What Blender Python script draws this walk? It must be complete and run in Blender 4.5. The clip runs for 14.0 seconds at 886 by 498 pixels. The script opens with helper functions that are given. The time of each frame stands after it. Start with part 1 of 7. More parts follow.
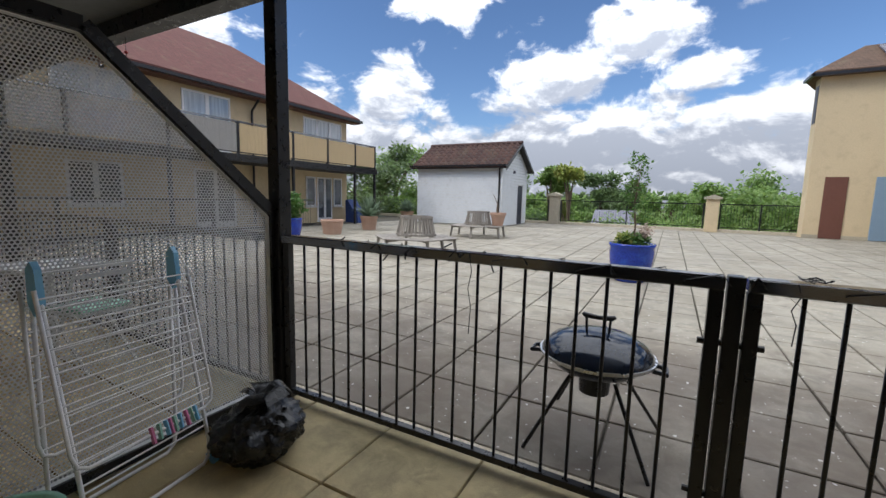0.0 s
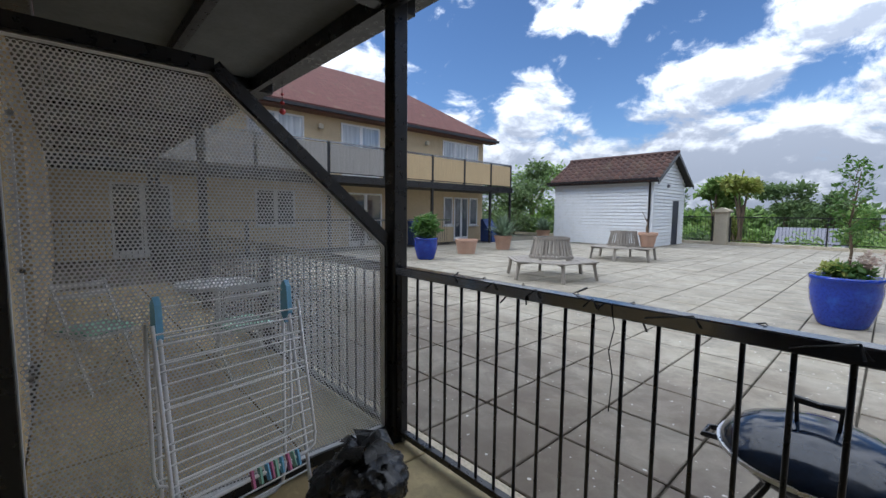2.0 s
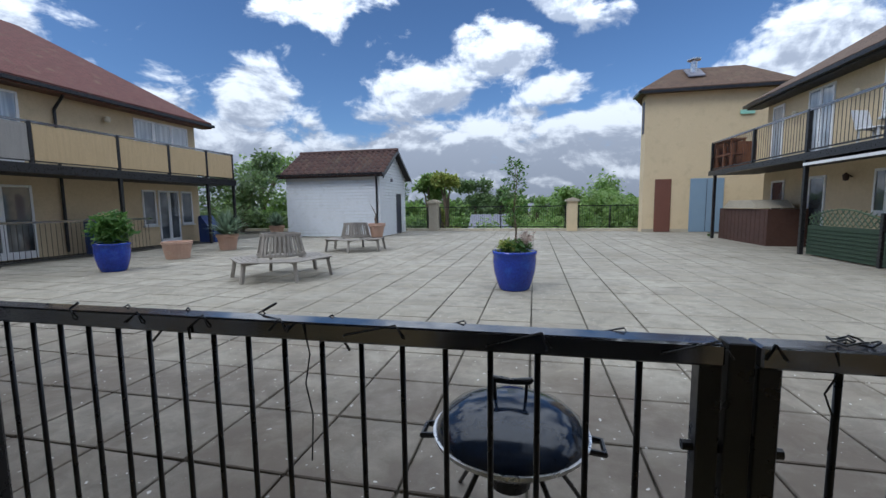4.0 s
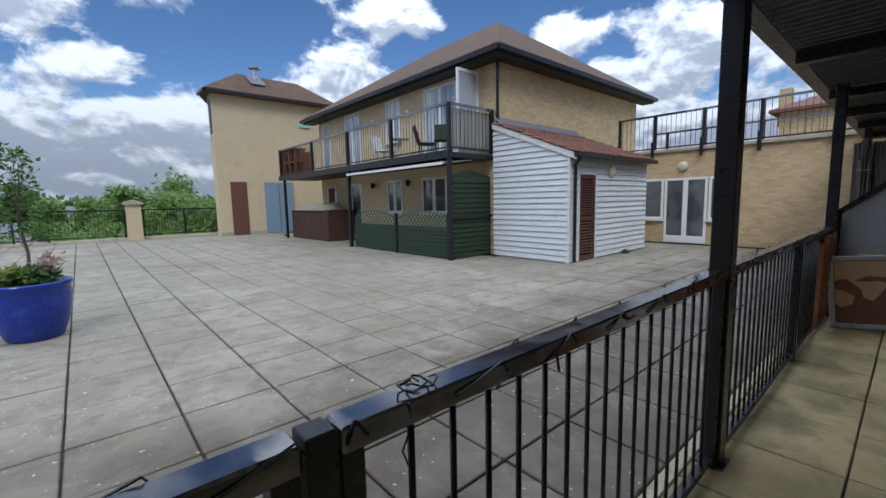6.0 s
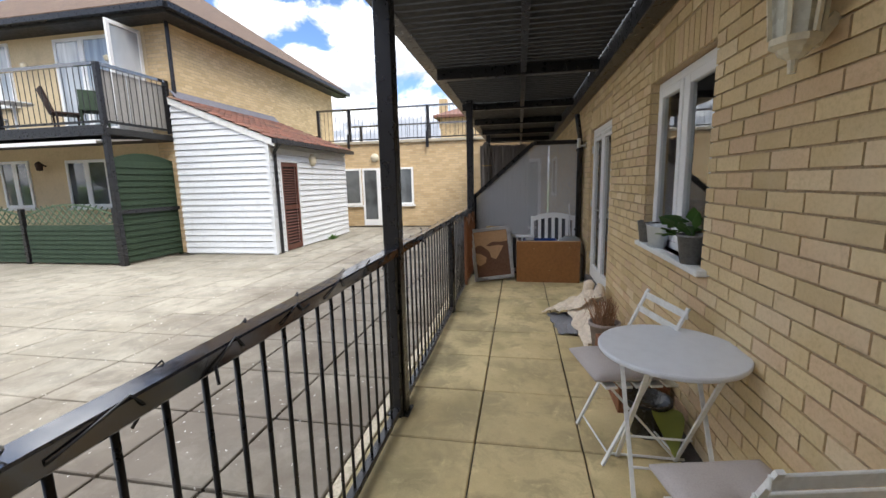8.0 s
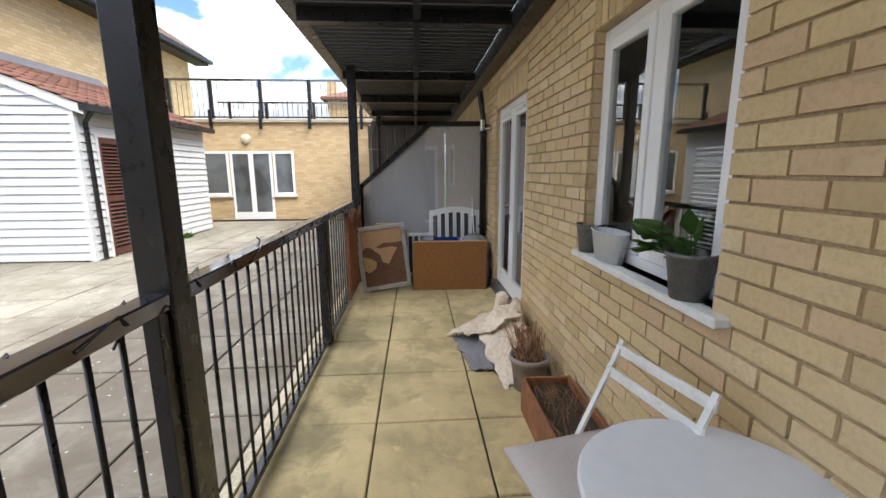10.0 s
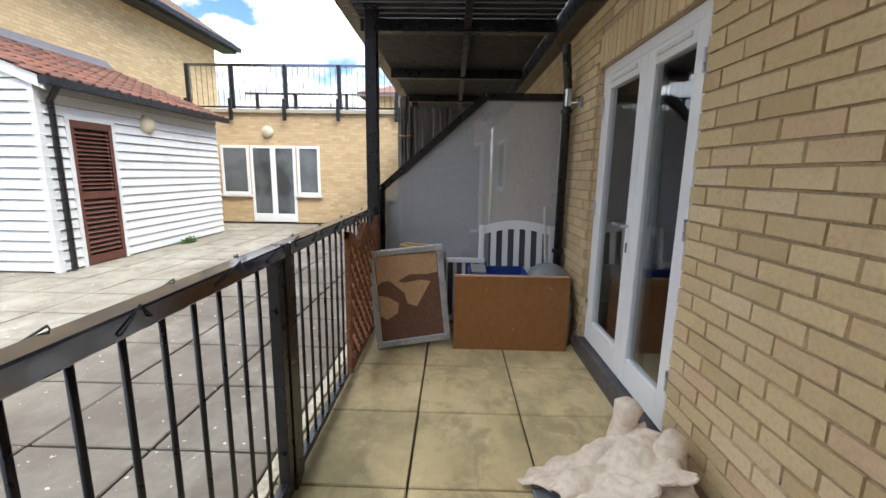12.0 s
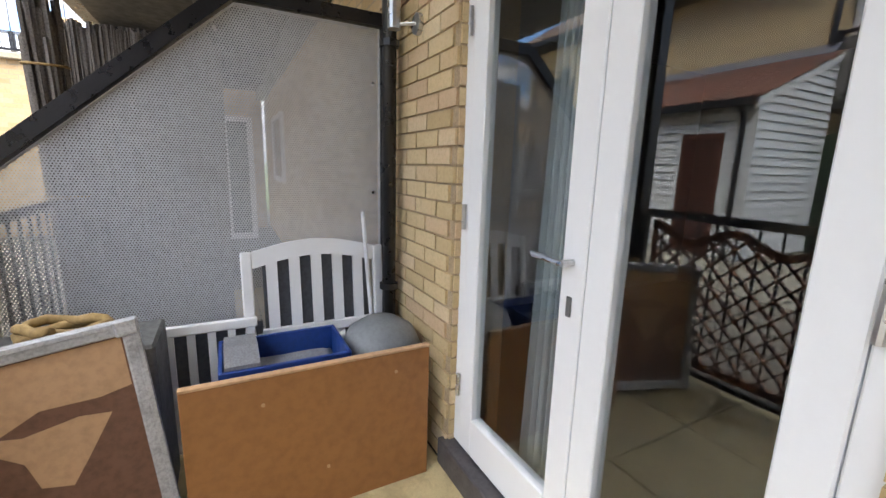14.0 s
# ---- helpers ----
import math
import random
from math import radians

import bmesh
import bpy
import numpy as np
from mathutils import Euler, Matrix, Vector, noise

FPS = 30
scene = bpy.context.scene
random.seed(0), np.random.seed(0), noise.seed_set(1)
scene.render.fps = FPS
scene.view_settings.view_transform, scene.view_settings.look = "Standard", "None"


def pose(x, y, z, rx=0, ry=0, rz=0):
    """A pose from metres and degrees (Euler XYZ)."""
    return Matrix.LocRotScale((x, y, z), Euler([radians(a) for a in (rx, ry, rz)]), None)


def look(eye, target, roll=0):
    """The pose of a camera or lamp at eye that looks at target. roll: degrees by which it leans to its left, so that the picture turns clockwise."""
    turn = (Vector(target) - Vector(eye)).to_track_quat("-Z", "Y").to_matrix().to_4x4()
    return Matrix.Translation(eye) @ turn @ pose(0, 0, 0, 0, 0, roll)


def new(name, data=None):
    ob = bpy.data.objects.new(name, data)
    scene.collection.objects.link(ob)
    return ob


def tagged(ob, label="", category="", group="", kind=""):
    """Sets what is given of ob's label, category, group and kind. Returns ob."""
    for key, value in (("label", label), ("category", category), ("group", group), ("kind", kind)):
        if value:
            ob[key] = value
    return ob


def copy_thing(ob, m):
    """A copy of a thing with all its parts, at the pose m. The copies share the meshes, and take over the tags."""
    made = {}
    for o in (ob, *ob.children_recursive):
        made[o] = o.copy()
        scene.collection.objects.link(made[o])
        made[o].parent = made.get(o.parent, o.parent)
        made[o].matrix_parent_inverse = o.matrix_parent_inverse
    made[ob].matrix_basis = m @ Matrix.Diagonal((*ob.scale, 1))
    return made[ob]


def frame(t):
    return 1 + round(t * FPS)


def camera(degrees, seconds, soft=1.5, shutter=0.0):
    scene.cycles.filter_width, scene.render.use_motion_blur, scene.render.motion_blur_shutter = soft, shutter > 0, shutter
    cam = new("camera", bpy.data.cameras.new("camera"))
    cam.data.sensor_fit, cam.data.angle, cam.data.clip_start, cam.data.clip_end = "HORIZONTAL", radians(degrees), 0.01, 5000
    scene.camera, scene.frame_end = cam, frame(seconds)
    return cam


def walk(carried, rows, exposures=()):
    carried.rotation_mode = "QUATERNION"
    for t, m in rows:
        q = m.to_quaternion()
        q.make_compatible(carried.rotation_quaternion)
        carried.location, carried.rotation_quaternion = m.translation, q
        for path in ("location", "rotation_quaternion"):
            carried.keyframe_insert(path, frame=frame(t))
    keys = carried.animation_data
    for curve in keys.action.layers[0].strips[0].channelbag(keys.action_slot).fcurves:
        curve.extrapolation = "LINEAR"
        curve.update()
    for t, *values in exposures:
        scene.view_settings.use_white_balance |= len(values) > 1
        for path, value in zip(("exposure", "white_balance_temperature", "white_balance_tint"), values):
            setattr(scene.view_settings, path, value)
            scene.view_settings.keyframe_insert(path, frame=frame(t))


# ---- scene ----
cam = camera(94.0, 14.0)
PATH = [
    (0, (0.156, 0.163, 1.362), (-0.794, 1.905, 1.115), 1.4),
    (0.5, (0.077, 0.359, 1.388), (-1.01, 2.024, 1.175), 0.5),
    (1, (0.015, 0.415, 1.471), (-1.206, 1.991, 1.31), -0.2),
    (1.5, (-0.012, 0.438, 1.447), (-1.387, 1.882, 1.293), 0.6),
    (2, (-0.009, 0.516, 1.421), (-1.476, 1.864, 1.247), 0.6),
    (2.2, (-0.011, 0.551, 1.43), (-1.468, 1.908, 1.252), 0.3),
    (4.5, (-0.07, 1.081, 1.41), (-0.038, 3.07, 1.203), -0.8),
    (5, (-0.01, 1.185, 1.415), (0.466, 3.116, 1.203), -1.1),
    (5.5, (0.055, 1.287, 1.423), (0.98, 3.047, 1.206), -1.3),
    (6, (0.126, 1.357, 1.477), (1.433, 2.853, 1.246), -1.2),
    (6.5, (0.164, 1.341, 1.403), (1.748, 2.54, 1.174), -0.7),
    (7, (0.175, 1.295, 1.503), (1.938, 2.201, 1.234), -1.2),
    (7.5, (0.19, 1.261, 1.503), (2.07, 1.878, 1.211), -1.3),
    (8, (0.23, 1.247, 1.486), (2.171, 1.609, 1.167), -1.4),
    (8.5, (0.349, 1.245, 1.462), (2.314, 1.4, 1.12), -1.4),
    (8.7, (0.457, 1.243, 1.461), (2.424, 1.332, 1.108), -1.4),
    (10.8, (2.128, 1.245, 1.401), (4.088, 1.09, 1.032), 0.2),
    (11, (2.326, 1.264, 1.382), (4.288, 1.131, 1.021), 0.6),
    (11.5, (2.761, 1.284, 1.361), (4.728, 1.236, 1.001), 0.9),
    (12, (3.177, 1.312, 1.387), (5.144, 1.354, 1.026), 0.9),
    (12.5, (3.625, 1.341, 1.367), (5.594, 1.343, 1.015), 1.3),
    (13, (4.07, 1.295, 1.365), (6.032, 1.131, 1.013), 1.6),
    (13.5, (4.495, 1.242, 1.337), (6.399, 0.743, 0.985), 2.0),
    (14, (4.84, 1.105, 1.339), (6.575, 0.188, 0.954), 1.6),
]
EXPOSURES = [(0.0, 1.52, 6200, 10), (2.2, 1.47, 5750, 9), (4.5, 1.06, 5650, 8), (5.5, 1.02, 5650, 8), (6.5, 1.35, 5750, 9), (7.5, 1.98, 6200, 10), (8.7, 2.36, 6550, 10), (10.8, 2.52, 6350, 9), (12.5, 2.46, 6250, 9), (13.3, 2.85, 6350, 10), (14.0, 3.3, 6450, 10)]
walk(cam, [(t, look(eye, target, roll)) for t, eye, target, roll in PATH], EXPOSURES)

# ---------- world, sun, exposure ----------
SUN_AZ, SUN_EL = radians(226), radians(46)      # compass bearing from +y towards +x, and height
world = bpy.data.worlds.new("world")
scene.world = world
world.use_nodes = True
wn, wl = world.node_tree.nodes, world.node_tree.links
wn.clear()


def wnode(kind, **kw):
    n = wn.new(kind)
    for k, v in kw.items():
        if k == "op":
            n.operation = v
        elif k == "clamp":
            n.use_clamp = v
    return n


def wmath(op, a, b=None, c=None, clamp=False):
    n = wnode("ShaderNodeMath", op=op, clamp=clamp)
    for i, v in enumerate((a, b, c)):
        if v is None:
            continue
        if isinstance(v, (int, float)):
            n.inputs[i].default_value = v
        else:
            wl.new(v, n.inputs[i])
    return n.outputs[0]


sky = wn.new("ShaderNodeTexSky")
sky.sky_type = "NISHITA"
sky.sun_disc = False
sky.sun_elevation, sky.sun_rotation = SUN_EL, SUN_AZ
sky.altitude, sky.air_density, sky.dust_density, sky.ozone_density = 50, 1.0, 0.3, 2.2
coord = wn.new("ShaderNodeTexCoord")
sep = wn.new("ShaderNodeSeparateXYZ")
wl.new(coord.outputs["Generated"], sep.inputs[0])
az = wmath("MULTIPLY", wmath("ARCTAN2", sep.outputs[0], sep.outputs[1]), 57.2958)
el = wmath("MULTIPLY", wmath("ARCSINE", sep.outputs[2]), 57.2958)
comb = wn.new("ShaderNodeCombineXYZ")
wl.new(wmath("MULTIPLY", az, 0.055), comb.inputs[0])
wl.new(wmath("MULTIPLY", el, 0.085), comb.inputs[1])


def wnoise(scale, detail, rough, offset):
    n = wn.new("ShaderNodeTexNoise")
    n.inputs["Scale"].default_value, n.inputs["Detail"].default_value, n.inputs["Roughness"].default_value = scale, detail, rough
    n.inputs["Distortion"].default_value = 0.3
    m = wn.new("ShaderNodeVectorMath")
    m.operation = "ADD"
    m.inputs[1].default_value = offset
    wl.new(comb.outputs[0], m.inputs[0])
    wl.new(m.outputs[0], n.inputs["Vector"])
    return n.outputs["Fac"]


puff = wnoise(2.6, 9.0, 0.6, (3.1, 1.7, 0.4))
wide = wnoise(0.8, 5.0, 0.5, (7.7, 2.2, 1.4))
# cumulus heaps: bearing, height, half width, half height (degrees)
CLOUDS = [(-36, 13.5, 6, 5), (-14, 15.5, 8, 4.2), (-4, 19.5, 7, 4.0), (4, 24.5, 5, 3.5), (3, 14.5, 5, 2.2), (10, 10, 9, 3.0), (29, 15.5, 7, 5),
          (36, 22.5, 6, 3.0), (58, 19.5, 5, 3.0), (66, 12, 12, 6.0), (76, 17.5, 13, 6), (90, 14, 12, 6),
          (-62, 16, 10, 6), (-5, 9.5, 8, 2.5)]


def heaps(height):
    """How deep inside the nearest heap a direction lies."""
    out = None
    for a, e, w, h in CLOUDS:
        da = wmath("DIVIDE", wmath("SUBTRACT", az, a), w)
        de = wmath("DIVIDE", wmath("SUBTRACT", height, e), h)
        d = wmath("SUBTRACT", 1.0, wmath("SQRT", wmath("ADD", wmath("MULTIPLY", da, da), wmath("MULTIPLY", de, de))))
        out = d if out is None else wmath("MAXIMUM", out, d)
    return out


heap, heap_up = heaps(el), heaps(wmath("ADD", el, 1.6))
# a low bank of cloud round the horizon, and unseen cloud overhead added for fill light
bank = wmath("SUBTRACT", wmath("MULTIPLY_ADD", el, -0.085, 1.3), wmath("MULTIPLY", wide, 0.35))
high = wmath("MULTIPLY_ADD", wide, 4.0, wmath("MULTIPLY_ADD", wmath("ABSOLUTE", wmath("SUBTRACT", el, 72)), -0.040, -0.35))
shape = wmath("MAXIMUM", wmath("MAXIMUM", heap, bank), high)
dens = wmath("MULTIPLY_ADD", wmath("SUBTRACT", puff, 0.5), 2.1, shape)
mask = wn.new("ShaderNodeMapRange")
mask.interpolation_type = "SMOOTHSTEP"
wl.new(dens, mask.inputs[0])
mask.inputs[1].default_value, mask.inputs[2].default_value = -0.03, 0.34
under = wmath("MULTIPLY", wmath("SUBTRACT", heap_up, heap), 0.9)
relief = wmath("MULTIPLY", wmath("SUBTRACT", wnoise(2.6, 9.0, 0.6, (3.1, 1.7 + 0.10, 0.4)), puff), 4.6)
flat = wn.new("ShaderNodeCombineXYZ")
wl.new(wmath("MULTIPLY", az, 0.05), flat.inputs[0])
wl.new(wmath("MULTIPLY", el, 0.24), flat.inputs[1])
layers = wn.new("ShaderNodeTexNoise")
layers.inputs["Scale"].default_value, layers.inputs["Detail"].default_value, layers.inputs["Distortion"].default_value = 1.6, 7.0, 0.4
wl.new(flat.outputs[0], layers.inputs["Vector"])
layer = layers.outputs["Fac"]
shade = wn.new("ShaderNodeMapRange")
shade.interpolation_type = "SMOOTHSTEP"
wl.new(wmath("ADD", wmath("ADD", under, relief), wmath("MULTIPLY_ADD", wmath("SUBTRACT", layer, 0.5), 2.4, wmath("MULTIPLY", wmath("SUBTRACT", wmath("MINIMUM", dens, 0.95), 0.3), 0.22))), shade.inputs[0])
shade.inputs[1].default_value, shade.inputs[2].default_value = -0.45, 0.60
ramp = wn.new("ShaderNodeMix")
ramp.data_type = "RGBA"
wl.new(shade.outputs[0], ramp.inputs["Factor"])
CLOUD_LIT, CLOUD_GREY = (6.5, 6.55, 6.7, 1), (2.9, 3.1, 3.55, 1)
ramp.inputs["A"].default_value, ramp.inputs["B"].default_value = CLOUD_LIT, CLOUD_GREY
final = wn.new("ShaderNodeMix")
final.data_type = "RGBA"
wl.new(mask.outputs[0], final.inputs["Factor"])
deep = wn.new("ShaderNodeMix")
deep.data_type, deep.blend_type = "RGBA", "MULTIPLY"
deep.inputs["Factor"].default_value, deep.inputs["B"].default_value = 1.0, (0.34, 0.385, 0.45, 1)
wl.new(sky.outputs[0], deep.inputs["A"])
wl.new(deep.outputs["Result"], final.inputs["A"])
# cloud light falls off towards the horizon
lift = wmath("MULTIPLY_ADD", wmath("MAXIMUM", sep.outputs[2], 0.0), 1.15, 0.44)
fall = wn.new("ShaderNodeVectorMath")
fall.operation = "SCALE"
wl.new(ramp.outputs["Result"], fall.inputs[0])
wl.new(lift, fall.inputs["Scale"])
wl.new(fall.outputs[0], final.inputs["B"])
bg = wn.new("ShaderNodeBackground")
bg.inputs["Strength"].default_value = 0.10
wl.new(final.outputs["Result"], bg.inputs["Color"])
wout = wn.new("ShaderNodeOutputWorld")
wl.new(bg.outputs[0], wout.inputs[0])

sun = new("sun", bpy.data.lights.new("sun", "SUN"))
sun.data.energy, sun.data.angle, sun.data.color = 0.5, radians(18), (1.0, 0.95, 0.87)
to_sun = Vector((math.sin(SUN_AZ) * math.cos(SUN_EL), math.cos(SUN_AZ) * math.cos(SUN_EL), math.sin(SUN_EL)))
sun.matrix_world = look((0, 0, 30), Vector((0, 0, 30)) - to_sun)


# ---------- materials ----------
class Nodes:
    """A small builder for one procedural material."""

    def __init__(self, name):
        self.mat = bpy.data.materials.new(name)
        self.mat.use_nodes = True
        self.n, self.l = self.mat.node_tree.nodes, self.mat.node_tree.links
        self.bsdf = self.n["Principled BSDF"]
        self.co = self.n.new("ShaderNodeTexCoord").outputs["Object"]
        self.world = self.n.new("ShaderNodeNewGeometry").outputs["Position"]

    def noise(self, scale, detail=4.0, rough=0.55, vec=None, stretch=None, out="Fac"):
        n = self.n.new("ShaderNodeTexNoise")
        n.inputs["Scale"].default_value, n.inputs["Detail"].default_value, n.inputs["Roughness"].default_value = scale, detail, rough
        v = self.world if vec is None else vec
        if stretch:
            m = self.n.new("ShaderNodeMapping")
            m.inputs["Scale"].default_value = stretch
            self.l.new(v, m.inputs[0])
            v = m.outputs[0]
        self.l.new(v, n.inputs["Vector"])
        return n.outputs[out]

    def span(self, fac, a, b, lo=0.0, hi=1.0):
        n = self.n.new("ShaderNodeMapRange")
        self.l.new(fac, n.inputs[0])
        for i, v in enumerate((a, b, lo, hi)):
            n.inputs[i + 1].default_value = v
        return n.outputs[0]

    def mix(self, fac, a, b, blend="MIX"):
        n = self.n.new("ShaderNodeMix")
        n.data_type, n.blend_type = "RGBA", blend
        for key, v in (("Factor", fac), ("A", a), ("B", b)):
            if isinstance(v, (int, float)):
                n.inputs[key].default_value = v
            elif isinstance(v, tuple):
                n.inputs[key].default_value = (*v[:3], 1)
            else:
                self.l.new(v, n.inputs[key])
        return n.outputs["Result"]

    def math(self, op, a, b):
        n = self.n.new("ShaderNodeMath")
        n.operation = op
        for i, v in enumerate((a, b)):
            if isinstance(v, (int, float)):
                n.inputs[i].default_value = v
            else:
                self.l.new(v, n.inputs[i])
        return n.outputs[0]

    def random(self):
        return self.n.new("ShaderNodeObjectInfo").outputs["Random"]

    def island(self):
        return self.n.new("ShaderNodeNewGeometry").outputs["Random Per Island"]

    def set(self, key, v):
        if isinstance(v, (int, float)):
            self.bsdf.inputs[key].default_value = v
        elif isinstance(v, tuple):
            self.bsdf.inputs[key].default_value = (*v[:3], 1)
        else:
            self.l.new(v, self.bsdf.inputs[key])
        return self

    def bump(self, height, strength=0.3, distance=0.01):
        n = self.n.new("ShaderNodeBump")
        n.inputs["Strength"].default_value, n.inputs["Distance"].default_value = strength, distance
        self.l.new(height, n.inputs["Height"])
        self.l.new(n.outputs[0], self.bsdf.inputs["Normal"])
        return self


def simple(name, base, rough=0.6, metal=0.0, vary=0.12, scale=9.0, relief=0.15, dirt=None, stretch=None, sheen=0.12):
    """Paint, metal, cloth and the like: colour with wear at two scales and a fine relief."""
    k = Nodes(name)
    dark = tuple(c * (1 - 2.2 * vary) for c in base)
    light = tuple(min(1, c * (1 + vary)) for c in base)
    big, fine = k.noise(scale * 0.25, 5, stretch=stretch), k.noise(scale * 6, 4, stretch=stretch)
    col = k.mix(k.span(big, 0.3, 0.7), light, base)
    col = k.mix(k.span(fine, 0.42, 0.75, 0, 0.8), col, dark)
    if dirt:
        col = k.mix(k.span(k.noise(scale * 0.6, 7, 0.65), 0.52, 0.72, 0, 0.7), col, dirt)
    k.set("Base Color", col).set("Metallic", metal)
    k.set("Roughness", k.span(k.noise(scale * 1.4, 5), 0.25, 0.75, max(0.03, rough - sheen), min(1, rough + sheen)))
    return k.bump(fine, relief, 0.004).mat


def brick_piece(name, per):
    k = Nodes(name)
    r = k.random() if per == "object" else k.island()
    ramp_ = k.n.new("ShaderNodeValToRGB")
    k.l.new(r, ramp_.inputs[0])
    e = ramp_.color_ramp.elements
    e[0].position, e[0].color = 0.0, (0.50, 0.37, 0.19, 1)
    e[1].position, e[1].color = 1.0, (0.71, 0.57, 0.35, 1)
    for p, c in ((0.3, (0.66, 0.51, 0.285)), (0.55, (0.61, 0.46, 0.25)), (0.8, (0.60, 0.425, 0.26))):
        x = e.new(p)
        x.color = (*c, 1)
    fine = k.noise(55, 6, 0.7)
    col = k.mix(k.span(fine, 0.45, 0.72, 0, 0.45), ramp_.outputs[0], (0.36, 0.25, 0.12))
    col = k.mix(k.span(k.noise(2.3, 5), 0.5, 0.75, 0, 0.35), col, (0.70, 0.60, 0.42))
    col = k.mix(k.span(k.noise(7.0, 6, 0.7), 0.60, 0.72, 0, 0.5), col, (0.30, 0.22, 0.13))
    k.set("Base Color", col).set("Roughness", 0.88)
    return k.bump(k.noise(90, 5, 0.7), 0.5, 0.004).mat


def brick_wall(name, axis, base_a, base_b, mortar, scale=1.0):
    """Coursed brick for walls that stay far off; axis is the wall's long axis."""
    k = Nodes(name)
    s = k.n.new("ShaderNodeSeparateXYZ")
    k.l.new(k.world, s.inputs[0])
    c = k.n.new("ShaderNodeCombineXYZ")
    k.l.new(s.outputs[axis], c.inputs[0])
    k.l.new(s.outputs[2], c.inputs[1])
    b = k.n.new("ShaderNodeTexBrick")
    k.l.new(c.outputs[0], b.inputs["Vector"])
    b.inputs["Scale"].default_value = scale
    b.inputs["Brick Width"].default_value, b.inputs["Row Height"].default_value = 0.225, 0.075
    b.inputs["Mortar Size"].default_value, b.inputs["Mortar Smooth"].default_value = 0.006, 0.15
    b.inputs["Color1"].default_value, b.inputs["Color2"].default_value = (*base_a, 1), (*base_b, 1)
    b.inputs["Mortar"].default_value = (*mortar, 1)
    col = k.mix(k.span(k.noise(0.9, 6), 0.35, 0.75, 0, 0.35), b.outputs["Color"], tuple(x * 1.15 for x in base_b))
    col = k.mix(k.span(k.noise(30, 5), 0.45, 0.75, 0, 0.3), col, tuple(x * 0.7 for x in base_a))
    k.set("Base Color", col).set("Roughness", 0.9)
    inv = k.math("SUBTRACT", 1.0, b.outputs["Fac"])
    return k.bump(k.math("ADD", inv, k.math("MULTIPLY", k.noise(60), 0.3)), 0.5, 0.01).mat


def paving(name, base, dark, moss, per, blotchy, y0, y1, litter=0.0):
    """Concrete slabs; drifts of a darker colour gather from y0 to y1 (balcony: dirt)."""
    k = Nodes(name)
    r = k.random() if per == "object" else k.island()
    col = k.mix(k.span(r, 0, 1, 0, 0.55), base, tuple(c * 0.76 for c in base))
    col = k.mix(k.span(k.noise(0.42, 8, 0.65), 0.38, 0.62, 0, 0.8), col, dark)
    col = k.mix(k.span(k.noise(4.5, 8, 0.68), 0.45, 0.72, 0, 0.6), col, tuple(c * 0.62 for c in base))
    col = k.mix(k.span(k.noise(1.7, 6, 0.6), 0.55, 0.70, 0, 0.55), col, moss)
    col = k.mix(k.span(k.noise(140, 3, 0.6), 0.5, 0.75, 0, 0.35), col, tuple(c * 0.45 for c in base))
    warp = k.noise(2.1, 3, 0.5, out="Color")
    mv = k.n.new("ShaderNodeVectorMath")
    mv.operation = "MULTIPLY_ADD"
    k.l.new(warp, mv.inputs[0])
    mv.inputs[1].default_value = (0.4, 0.4, 0.0)
    k.l.new(k.world, mv.inputs[2])
    streak = k.noise(3.2, 9, 0.72, vec=mv.outputs[0])
    col = k.mix(k.span(streak, 0.48, 0.60, 0, 0.78), col, tuple(c * 0.5 for c in base))
    col = k.mix(k.span(k.noise(6.5, 6, 0.7, vec=mv.outputs[0]), 0.58, 0.70, 0, 0.4), col, tuple(min(1, c * 1.25) for c in base))
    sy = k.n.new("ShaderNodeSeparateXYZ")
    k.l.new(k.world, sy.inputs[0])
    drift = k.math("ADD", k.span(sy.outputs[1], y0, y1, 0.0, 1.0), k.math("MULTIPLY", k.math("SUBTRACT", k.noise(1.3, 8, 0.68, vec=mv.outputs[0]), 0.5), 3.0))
    col = k.mix(k.span(drift, 0.25, 1.15, 0, 0.82), col, blotchy)
    spots = k.noise(23, 2, 0.5)
    col = k.mix(k.span(spots, 0.703, 0.718, 0, litter), col, (0.62, 0.60, 0.55))
    k.set("Base Color", col).set("Roughness", k.span(k.noise(1.1, 6), 0.35, 0.7, 0.62, 0.9))
    return k.bump(k.math("ADD", k.noise(120, 4), k.noise(18, 5)), 0.28, 0.006).mat


def glass_mat(name, tint=(0.9, 0.95, 0.95)):
    k = Nodes(name)
    k.set("Base Color", tint).set("Roughness", 0.0).set("Transmission Weight", 1.0).set("IOR", 1.72)
    return k.mat


def leaf_mat(name, a, b, per="island"):
    k = Nodes(name)
    col = k.mix(k.island(), a, b)
    col = k.mix(k.span(k.noise(1.3, 4), 0.4, 0.7, 0, 0.5), col, tuple(c * 0.6 for c in a))
    k.set("Base Color", col).set("Roughness", 0.55).set("Subsurface Weight", 0.0)
    thin = k.n.new("ShaderNodeBsdfTranslucent")
    k.l.new(col, thin.inputs["Color"])
    both = k.n.new("ShaderNodeMixShader")
    both.inputs[0].default_value = 0.5
    k.l.new(k.bsdf.outputs[0], both.inputs[1])
    k.l.new(thin.outputs[0], both.inputs[2])
    k.l.new(both.outputs[0], k.n["Material Output"].inputs["Surface"])
    return k.mat


